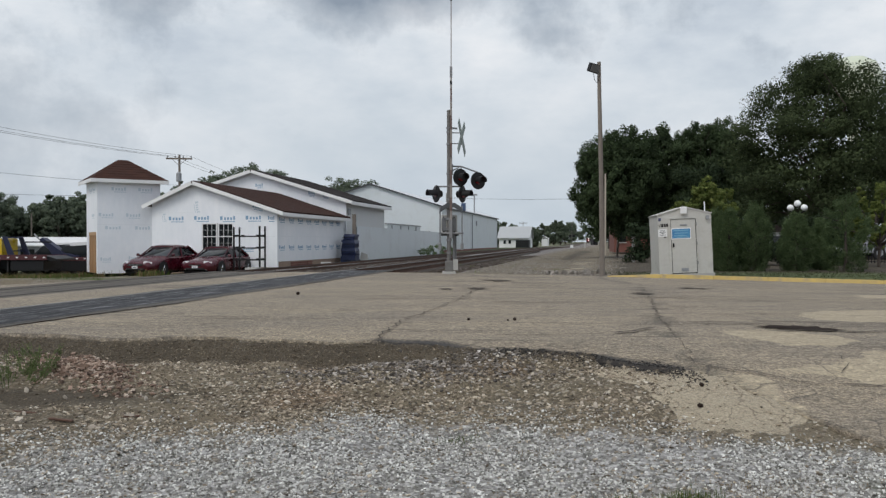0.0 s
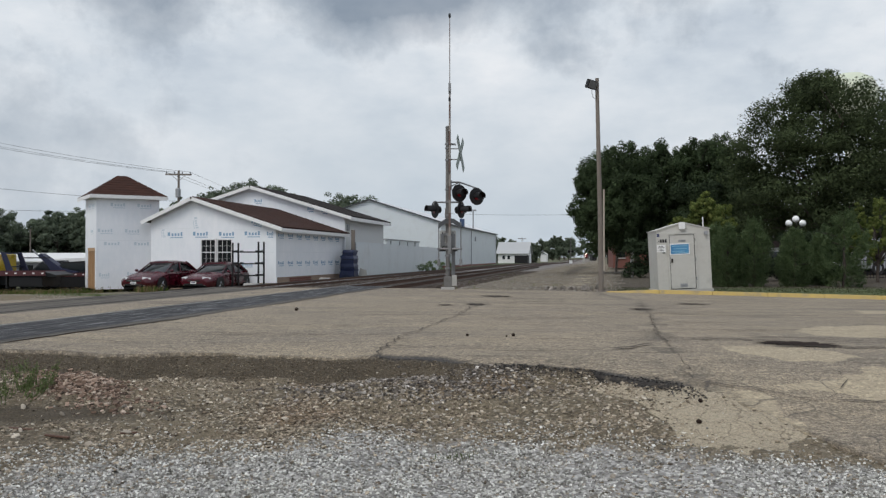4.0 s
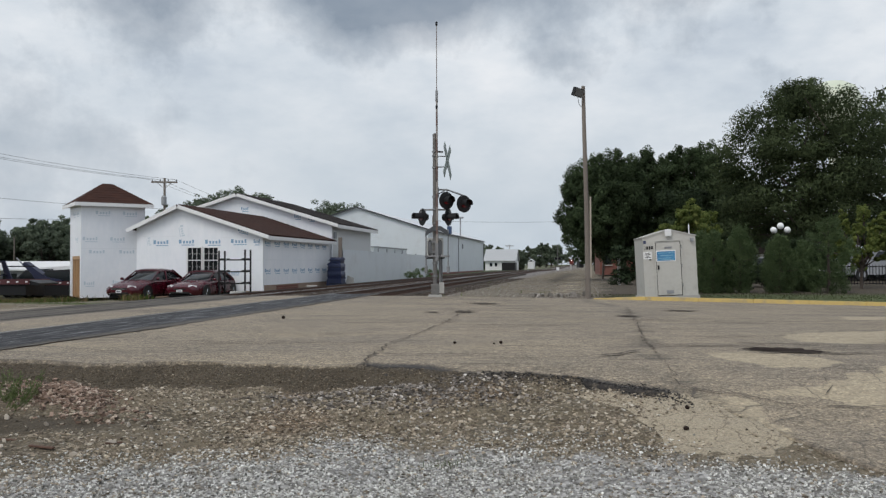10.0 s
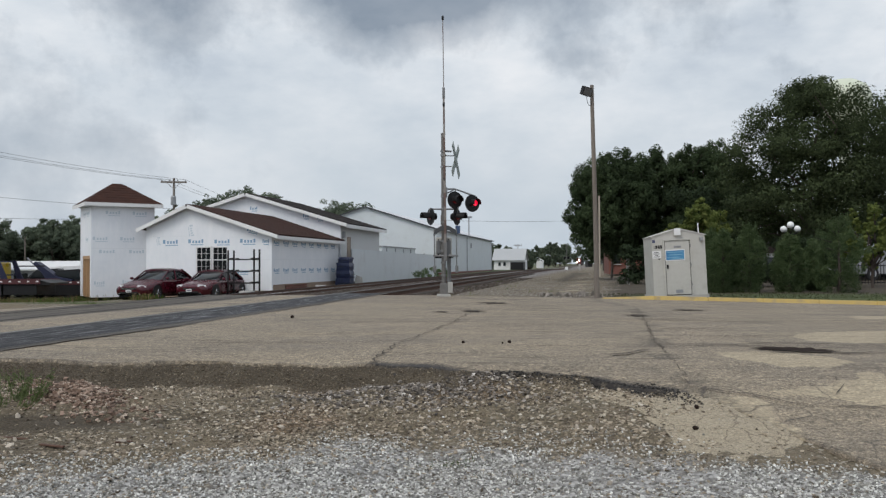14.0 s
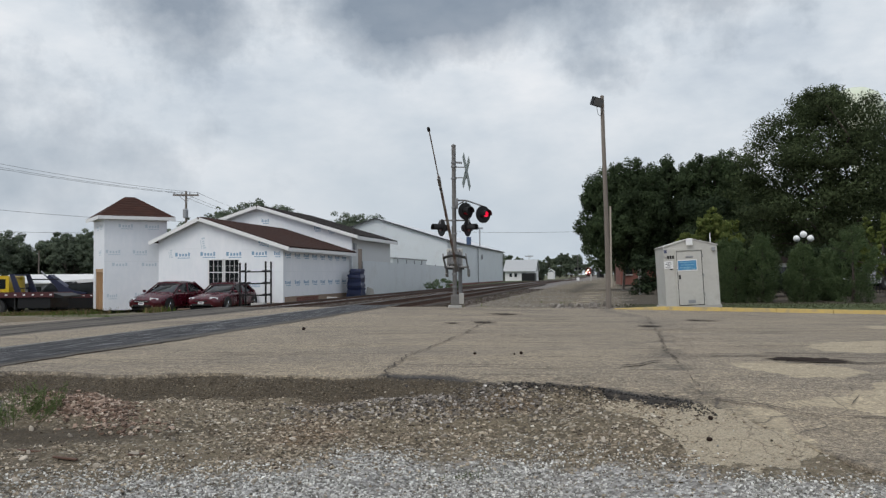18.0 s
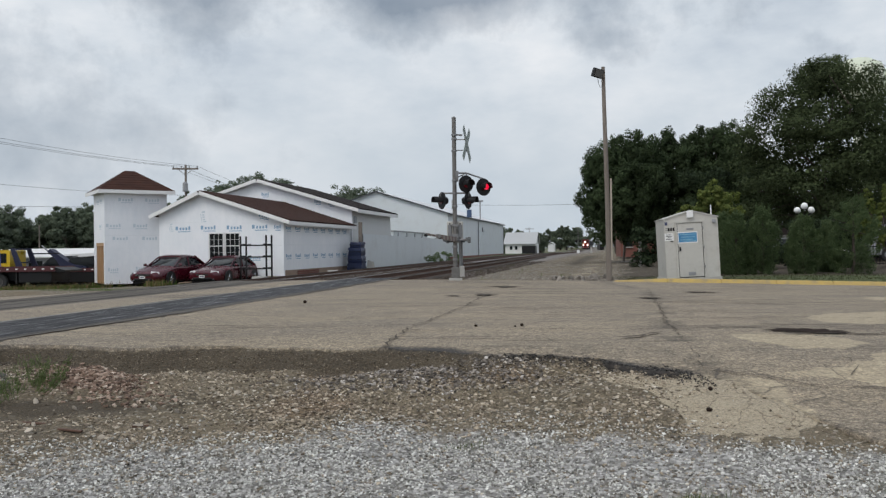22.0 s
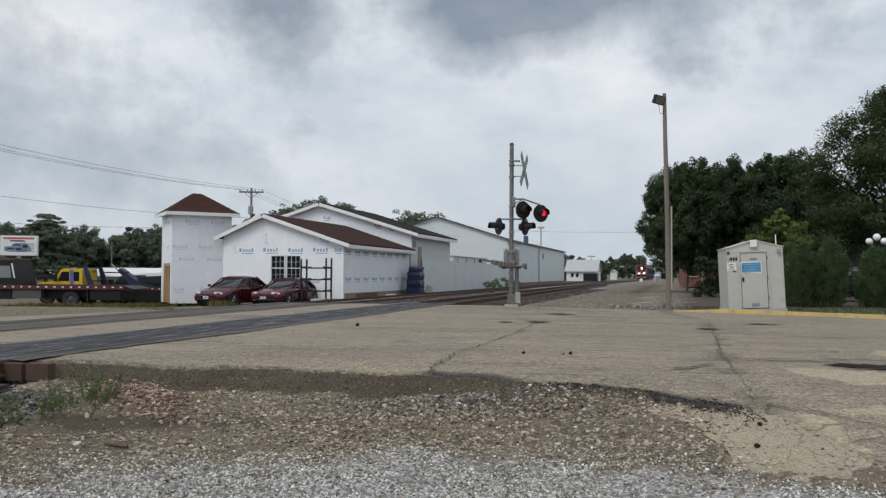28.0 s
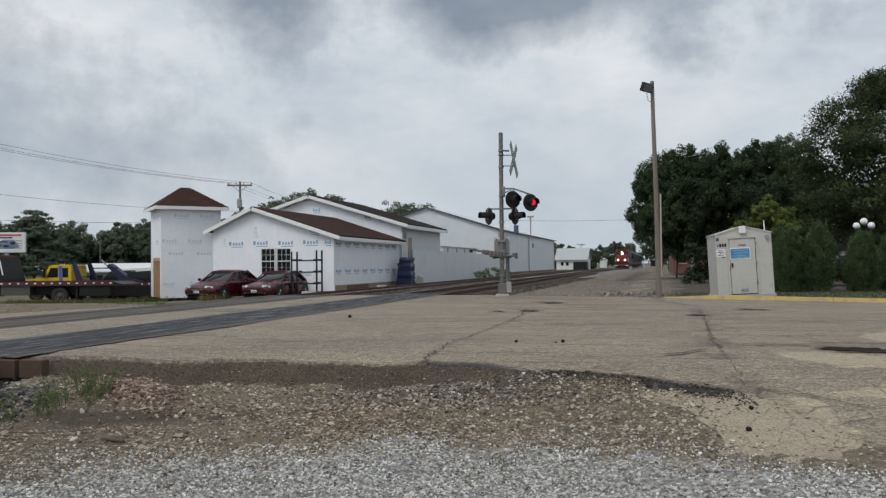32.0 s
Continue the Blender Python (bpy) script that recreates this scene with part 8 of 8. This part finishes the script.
ROCK = surface("broken_rock", (0.3, 0.27, 0.235), (0.13, 0.115, 0.1), 0.9, grain=18, patch=4, amount=0.9, bump=0.4, vary=0.5)
b = Shape().ball((0, 0, 0), 1.0, 2, (1, 0.85, 0.7))
for v in b.bm.verts:
    v.co *= rng.uniform(0.75, 1.12)
rock = tagged(part("rock", b, ROCK, None), "broken grey rock dumped at the foot of the light pole", "rock", "rocks by the pole")
for k in range(26):
    o = rock if k == 0 else copy_thing(rock, Matrix())
    qx, qy = 5.0 - 1.7 * rng.random() ** 1.5 + (0.5 if k % 5 == 0 else 0), 26.0 + 2.2 * rng.random()
    r = rng.uniform(0.05, 0.13)
    o.matrix_basis = Matrix.LocRotScale((qx, qy, float(ground_heights(np.array(qx), np.array(qy))) + r * 0.35), Euler((0.5 * k, 0.3 * k, 1.7 * k)), (r * rng.uniform(1, 1.5), r, r * rng.uniform(0.6, 0.9)))


def clod(x, y, r, z):
    b = Shape().ball((0, 0, 0), r, 2, (1, 0.9, 0.85))
    g = random.Random(int(x * 100))
    for v in b.bm.verts:
        v.co *= g.uniform(0.82, 1.15)
    tagged(part("asphalt_lump", b, DARKTAR, None, m=pose(x, y, z + r * 0.6)), "small black lump of asphalt lying loose", "lump", "asphalt lumps")


for x, y, r in ((1.91, 6.0, 0.022), (2.05, 6.4, 0.02)):
    clod(x, y, r, float(ground_heights(np.array(x), np.array(y))))
for x, y, r in ((0.87, 9.8, 0.022), (0.31, 9.8, 0.02), (-2.6, 14.5, 0.035), (0.78, 9.72, 0.012)):
    clod(x, y, r, float(road_z(x, y)))


# ---- weeds and grass ----
def blades(name, pts, length, width, material, seed, label, lean=0.5, per=1, category="grass"):
    rng = np.random.RandomState(seed)
    v, f = [], []
    for (x, y, z) in pts:
        a = rng.uniform(0, math.tau)
        h = length * rng.uniform(0.45, 1.2)
        d = np.array([math.cos(a), math.sin(a), 0.0])
        side = np.array([-d[1], d[0], 0]) * width * rng.uniform(0.6, 1.2)
        out = lean * h * rng.uniform(0.2, 1.0)
        p0 = np.array([x, y, z - 0.01])
        p1, p2 = p0 + d * out * 0.35 + (0, 0, h * 0.6), p0 + d * out + (0, 0, h)
        k = len(v)
        v += [p0 - side, p0 + side, p1 + side * 0.8, p1 - side * 0.8, p2]
        f += [(k, k + 1, k + 2, k + 3), (k + 3, k + 2, k + 4)]
    me = bpy.data.meshes.new(name)
    me.from_pydata([tuple(q) for q in v], [], f)
    me.materials.append(material)
    return tagged(new(name, me), label, category, kind="stuff")


def spread(n, cx, cy, rx, ry, seed):
    g = np.random.RandomState(seed)
    x, y = g.normal(cx, rx, n), g.normal(cy, ry, n)
    return np.stack([x, y, ground_heights(x, y)], -1)


DRYG = leafy("dry_grass", (0.16, 0.11, 0.06), (0.3, 0.23, 0.13))
WEED = leafy("weed_leaves", (0.12, 0.163, 0.068), (0.225, 0.28, 0.12))


def weed(cx, cy, n, h, r, seed):
    """A clump of wiry stems with narrow leaves."""
    w = thing("weed", pose(cx, cy, float(ground_heights(np.array(cx), np.array(cy)))), "wiry green weed growing through the ballast", "weed", "weeds")
    g = random.Random(seed)
    b, cl = Shape(), []
    for i in range(n):
        a, q = g.uniform(0, math.tau), r * g.random() ** 0.5
        x, y = q * math.cos(a), q * math.sin(a)
        hh = h * g.uniform(0.5, 1.1)
        top = (x * 1.6, y * 1.6, hh)
        b.tube((x, y, -0.02), top, 0.003, 0.0015, 4, caps=False)
        for k in range(5):
            t = g.uniform(0.15, 1)
            cl.append((x + (top[0] - x) * t, y + (top[1] - y) * t, hh * t, 0.035))
    tagged(part("stem_tuft", b, WEED, w), kind="stuff")
    o = new("leaves", leaf_mesh("leaves", cl, 9, 0.015, seed, WEED, spray=0.9))
    o.parent = w


weed(-3.74, 6.95, 34, 0.24, 0.28, 1), weed(-4.0, 6.75, 20, 0.2, 0.24, 2), weed(-3.62, 7.25, 10, 0.26, 0.14, 7), weed(-4.1, 6.45, 10, 0.13, 0.14, 4), weed(-4.6, 6.5, 10, 0.12, 0.2, 5)
g0 = np.concatenate([spread(300, 1.27, 4.35, 0.1, 0.05, 1), spread(220, 0.98, 4.26, 0.09, 0.05, 2), spread(60, 1.4, 4.3, 0.06, 0.04, 3), spread(80, 0.1, 5.6, 0.1, 0.06, 6)])
blades("grass_tufts", g0, 0.06, 0.0022, GRASS, 3, "small green grass tufts in the gravel")
g1 = np.concatenate([spread(900, 0.75, 4.35, 0.28, 0.08, 4), spread(500, 1.75, 4.45, 0.25, 0.08, 5), spread(300, 0.6, 5.35, 0.3, 0.06, 7)])
blades("dry_grass", g1, 0.03, 0.0018, DRYG, 4, "flattened dry brown grass in the gravel", 1.4)
g = np.random.RandomState(8)
n, sx_ = -14.4 - 22 * g.rand(9000), 25.5 + 15 * g.rand(9000) ** 1.3
x, y = n * C + sx_ * S, -n * S + sx_ * C
ok = (value_noise(x, y, 1.8, 42) > 0.42) & (y > far_edge(x) + 0.2) & (x < -0.42 * y)
x, y = x[ok], y[ok]
blades("lot_grass", np.stack([x, y, ground_heights(x, y)], -1), 0.06, 0.01, GRASS, 9, "rough grass and weeds along the lot's edge", 0.6)
for cx, cy, k in ((seen_at(268, 38.6), 38.6, 190), (seen_at(120, 40), 40, 260), (seen_at(20, 41), 41, 700), (seen_at(-70, 41), 41, 900), (seen_at(90, 41), 41, 600)):
    blades("tall_grass", spread(k, cx, cy, 0.9 if k > 200 else 0.4, 0.3, int(k + cx)), 0.3, 0.016, GRASS, int(k), "tall rough grass before the parked vehicles", 0.5)
    blades("dry_grass_stalks", spread(k // 2, cx, cy - 0.2, 1.1 if k > 200 else 0.4, 0.3, int(k + cx) + 5), 0.36, 0.012, DRYG, int(k) + 1, "dry straw-coloured grass among the green", 0.6)
x = np.random.RandomState(10).uniform(5.6, 16, 7000)
y = far_edge(x) + 0.25 + np.random.RandomState(11).rand(7000) ** 1.6 * 6
blades("lawn", np.stack([x, y, ground_heights(x, y)], -1), 0.045, 0.01, GRASS_D, 12, "lawn behind the kerb, its shade put into the blade colour", 0.6)
x, y = np.random.RandomState(13).uniform(0, 5, 400), np.random.RandomState(14).uniform(26, 55, 400)
ok = value_noise(x, y, 1.5, 81) > 0.6
blades("verge_weeds", np.stack([x[ok], y[ok], ground_heights(x[ok], y[ok])], -1), 0.12, 0.012, GRASS, 15, "thin weeds on the gravel verge", 0.7)
bs = thing("bush", pose(seen_at(770, 70), 70, float(land_z(seen_at(770, 70), 70))), "grey-green bush growing at the fence", "bush")
me = leaf_mesh("foliage", [(rng.uniform(-1.6, 1.6), rng.uniform(-0.3, 0.3), rng.uniform(0.05, 0.8), 0.22) for _ in range(34)], 60, 0.06, 6, LEAF_C)
o = new("foliage", me)
o.parent = bs

# debris by the tracks
for k, (x, y, l, a) in enumerate(((-3.62, 6.15, 0.26, 8), (-3.27, 6.3, 0.22, -6), (-2.85, 6.02, 0.2, -12), (-2.36, 6.12, 0.12, 30))):
    b = Shape().box(-l / 2, l / 2, -0.015, 0.015, 0, 0.014, bevel=0.004)
    tagged(part("stick", b, RUST, None, m=pose(x, y, float(ground_heights(np.array(x), np.array(y))) + 0.004, 0, 3, a)), "rusty brown strip of scrap on the dirt", "scrap", "scrap pieces")
for k, s in enumerate((29.5, 38.0)):
    b = Shape().box(-0.25, 0.25, -0.2, 0.2, 0, 0.14, bevel=0.02)
    tagged(part("concrete_chunk", b, CONC, None, m=by_track(-13.4, s, float(rail_z(s)) - 0.2, 20 * k)), "broken pale concrete chunk beside the siding", "rubble", "concrete chunks")

# ---- ties under the rails, last ----
tie_mesh = None
for tr, n0 in ((track_near, -7.6), (track_far, -11.5)):
    for k in range(120):
        s = 26.6 + 0.53 * k
        if tie_mesh is None:
            b = Shape().box(-1.3, 1.3, -0.11, 0.11, -0.2, 0, bevel=0.01)
            o = part("tie", b, TIE, tr)
            tie_mesh = o.data
        else:
            o = new("tie", tie_mesh)
            o.parent = tr
        o.matrix_basis = pose(0.03 * math.sin(k * 7.1), s, float(rail_z(s)) - 0.135, 0, 0, 1.2 * math.sin(k * 3.3))
    for k in range(30):
        s = 6.4 - 0.53 * k
        o = new("tie", tie_mesh)
        o.parent = tr
        o.matrix_basis = pose(0, s, -0.155, 0, 0, 0)


# ---- cloudy sky ----
def cloud_material():
    m = bpy.data.materials.new("cloud_cover")
    m.use_nodes = True
    n, l = m.node_tree.nodes, m.node_tree.links
    n.clear()
    out, em = n.new("ShaderNodeOutputMaterial"), n.new("ShaderNodeEmission")
    uv = n.new("ShaderNodeUVMap").outputs[0]
    att = n.new("ShaderNodeVertexColor")
    att.layer_name = "mass"
    sp = n.new("ShaderNodeSeparateColor")
    l.new(att.outputs[0], sp.inputs[0])
    big, small = noise_tex(n, l, uv, 0.075, 4, 0.5, (0.8, 1.5, 1)), noise_tex(n, l, uv, 0.3, 6, 0.6, (0.7, 1.4, 1))
    r = ramp(n, [(0.34, (0.52, 0.585, 0.665)), (0.44, (0.63, 0.69, 0.755)), (0.53, (0.73, 0.775, 0.825)), (0.64, (0.85, 0.87, 0.9))])
    mx = mix_col(n, l, 0.3, big.outputs[0], small.outputs[0])
    l.new(mx, r.inputs[0])
    wob = noise_tex(n, l, uv, 0.22, 5, 0.6)
    ad, sb = n.new("ShaderNodeMath"), n.new("ShaderNodeMath")
    ad.operation, sb.operation = "MULTIPLY_ADD", "SUBTRACT"
    sb.inputs[1].default_value, ad.inputs[1].default_value = 0.5, 0.9
    l.new(wob.outputs[0], sb.inputs[0]), l.new(sb.outputs[0], ad.inputs[0]), l.new(sp.outputs[0], ad.inputs[2])
    f = ramp(n, [(0.2, (0, 0, 0)), (0.4, (0.4, 0.4, 0.4)), (0.78, (0.88, 0.88, 0.88))])
    l.new(ad.outputs[0], f.inputs[0])
    low = mix_col(n, l, 1.0, r.outputs[0], (0.335, 0.385, 0.45), "MULTIPLY")
    c = mix_col(n, l, f.outputs[0], r.outputs[0], low)
    c = mix_col(n, l, sp.outputs[1], c, mix_col(n, l, 0.3, (0.505, 0.575, 0.64), r.outputs[0]))
    l.new(c, em.inputs[0])
    em.inputs[1].default_value = 1.0
    tr, ms = n.new("ShaderNodeBsdfTransparent"), n.new("ShaderNodeMixShader")
    l.new(sp.outputs[2], ms.inputs[0]), l.new(em.outputs[0], ms.inputs[1]), l.new(tr.outputs[0], ms.inputs[2])
    l.new(ms.outputs[0], out.inputs[0])
    return m


def clouds():
    """A far sheet of cloud over the whole view, drifting with the wind."""
    az, el = np.meshgrid(np.linspace(-62, 62, 125), np.linspace(-3, 50, 90))
    R = 4200.0
    a, e = np.radians(az), np.radians(el)
    X, Y, Z = R * np.sin(a) * np.cos(e), R * np.cos(a) * np.cos(e), R * np.sin(e)

    def mass(a0, e0, wa, we):
        return np.exp(-((az - a0) / wa) ** 2 - ((el - e0) / we) ** 2)
    dark = 1.1 * mass(-5.6, 19.4, 6.6, 4.4) + 0.85 * mass(-21.2, 19.3, 5.2, 4.4) + 0.5 * mass(-31, 6, 15, 7) + 0.5 * mass(2, 20, 5, 3.2) + 0.55 * mass(13, 20.5, 11, 4.8) + 0.3 * mass(9, 14, 4, 2.5) + 0.35 * mass(-40, 15, 8, 5) + 0.15 * mass(24, 12, 8, 5) + 0.5 * mass(40, 20, 10, 4) + 0.5 * mass(0, 32, 30, 6)
    pale = 0.88 * smooth_step(15, 3, el + 0.06 * az) * (1 - 0.5 * smooth_step(-8, -24, az))
    fade = np.maximum(smooth_step(52, 61, np.abs(az)), smooth_step(42, 49, el))
    ob = grid_mesh("cloud_backdrop", X, Y, Z, {"mass": (dark, pale, fade)}, cloud_material())
    uv = ob.data.uv_layers.new(name="UVMap")
    idx = np.empty(len(ob.data.loops), int)
    ob.data.loops.foreach_get("vertex_index", idx)
    uv.data.foreach_set("uv", np.stack([az.ravel()[idx], el.ravel()[idx]], -1).ravel().astype(np.float32))
    return tagged(ob, "overcast sky with darker drifting cloud masses", "sky", kind="structure")


cloud = clouds()


# ---- train ----
def locomotive(m):
    t = thing("locomotive", m, "red diesel freight locomotive with lit headlights", "locomotive")
    b = Shape()
    b.prism([(-1.45, 1.45), (1.45, 1.45), (1.5, 1.6), (1.5, 3.9), (1.2, 4.45), (-1.2, 4.45), (-1.5, 3.9), (-1.5, 1.6)], (2.2, 4.6))
    part("cab", b, LOCO, t)
    b = Shape().box(-1.15, 1.15, 0.5, 2.2, 1.45, 3.0, bevel=0.12)
    part("nose", b, LOCO, t)
    part("hood", Shape().box(-0.95, 0.95, 4.6, 20.5, 1.45, 4.2, bevel=0.08), BLACK, t, "black long hood")
    part("frame", Shape().box(-1.5, 1.5, 0.2, 21.5, 1.1, 1.45, bevel=0.02), BLACK, t)
    part("pilot", Shape().prism([(-1.4, 0.25), (1.4, 0.25), (1.5, 1.1), (-1.5, 1.1)], (0.0, 0.2)), LOCO, t, "red pilot plate")
    part("fuel_tank", Shape().box(-1.3, 1.3, 8, 14, 0.35, 1.1, bevel=0.1), BLACK, t)
    for y in (4.0, 17.5):
        tk = part("truck", Shape().box(-1.1, 1.1, y - 2.0, y + 2.0, 0.45, 1.1, bevel=0.05), BLACK, t)
        for q in (-1.6, 0, 1.6):
            for sx in (-1, 1):
                part("wheel", Shape().lathe([(0.5, -0.06), (0.5, 0.06)], centre=(sx * 0.75, y + q, 0.5), axis="x", seg=16), RUST, tk)
    for sx in (-1, 1):
        part("windscreen", Shape().box(sx * 0.75 - 0.55, sx * 0.75 + 0.55, 2.17, 2.2, 3.2, 3.85, bevel=0.01), GLASSD, t)
        part("side_window", Shape().box(sx * 1.5 - 0.01, sx * 1.5 + 0.01, 2.9, 4.1, 2.9, 3.6), GLASSD, t)
        part("ditch_light", Shape().lathe([(0.03, -0.08), (0.12, -0.06), (0.12, 0.0)], centre=(sx * 0.8, 0.45, 1.95), axis="y", seg=14), GLOW, t, "bright ditch light")
        part("handrail", Shape().tube((sx * 1.4, 0.3, 1.45), (sx * 1.4, 0.3, 2.5), 0.03, seg=6), WHITEP, t)
        part("step_stripe", Shape().box(sx * 1.1 - 0.3, sx * 1.1 + 0.3, -0.02, 0.0, 0.5, 0.7), WHITEP, t)
    part("headlight", Shape().lathe([(0.03, -0.08), (0.14, -0.06), (0.14, 0.0)], centre=(0, 2.1, 3.45), axis="y", seg=14), GLOW, t, "bright headlight")
    part("number_board", Shape().box(-0.9, 0.9, 2.15, 2.2, 4.0, 4.25), BLACK, t)
    part("plough", Shape().prism([(-1.4, 0.12), (1.4, 0.12), (1.4, 0.6), (-1.4, 0.6)], (-0.25, -0.01)), BLACK, t)
    return t


def hopper(m):
    t = thing("freight_car", m, "dark covered hopper car behind the locomotive", "freight car", "cars of the train")
    b = Shape().prism([(-1.0, 1.0), (1.0, 1.0), (1.55, 1.9), (1.55, 3.9), (1.1, 4.5), (-1.1, 4.5), (-1.55, 3.9), (-1.55, 1.9)], (0.6, 15.4))
    part("body", b, GREYD, t)
    for k in range(9):
        for sx in (-1, 1):
            part("rib", Shape().box(sx * 1.55 - 0.04, sx * 1.55 + 0.04, 1.2 + k * 1.65, 1.3 + k * 1.65, 1.9, 3.9), GREYD, t)
    part("sill", Shape().box(-1.4, 1.4, 0.1, 15.9, 0.95, 1.2), BLACK, t)
    for y in (2.2, 13.8):
        part("truck", Shape().box(-1.1, 1.1, y - 1.2, y + 1.2, 0.1, 0.95, bevel=0.05), BLACK, t)
    return t


GREYD = surface("sooty_grey", (0.075, 0.078, 0.082), (0.04, 0.042, 0.044), 0.7, patch=0.5, amount=0.6)
train = [locomotive(pose(0, 0, 0))]
first = hopper(pose(0, 0, 0))
train += [first] + [copy_thing(first, pose(0, 0, 0)) for _ in range(9)]


# ---- what moves ----
def motions():
    """The clouds drift, the train comes on, the gate falls and the flashers blink."""
    walk(cloud, [(0.0, pose(0, 0, 0)), (16.0, pose(0, 0, 0, 0, 0, -2.5)), (32.0, pose(0, 0, 0, 0, 0, -5.0))])
    for k, car in enumerate(train):
        off = 0.0 if k == 0 else 22.2 + 16.3 * (k - 1)
        rows = []
        for t, d in ((0.0, 770), (6.0, 665), (13.0, 540), (19.0, 424), (23.0, 344), (28.0, 253), (32.0, 186)):
            s = d + off
            rows.append((t, by_track(-7.35, 0, 0, 0.5) @ pose(0, s, float(rail_z(s)) + 0.014)))
        walk(car, rows)
    falls = [(0.0, 0), (13.6, 0), (14.0, 5), (14.5, 15), (15.5, 33), (16.5, 48), (17.1, 54.5), (17.7, 61), (18.3, 67.5), (19.0, 75), (19.4, 79.5), (19.8, 84), (20.3, 88.5), (20.7, 89.5), (32.0, 89.5)]
    walk(arm, [(t, pose(0.06, -0.12, 1.2, 0, 0, GATE_TURN) @ pose(0, 0, 0, a, 0, 0)) for t, a in falls])
    # turning the added drums stands in for the lamps going on and off
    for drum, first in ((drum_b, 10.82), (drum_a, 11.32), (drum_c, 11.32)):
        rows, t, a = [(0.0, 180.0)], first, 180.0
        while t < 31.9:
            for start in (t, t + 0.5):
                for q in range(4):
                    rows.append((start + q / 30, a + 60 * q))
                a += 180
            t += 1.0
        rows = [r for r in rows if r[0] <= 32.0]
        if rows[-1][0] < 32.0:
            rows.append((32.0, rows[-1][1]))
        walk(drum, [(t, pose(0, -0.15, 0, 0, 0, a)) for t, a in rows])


motions()
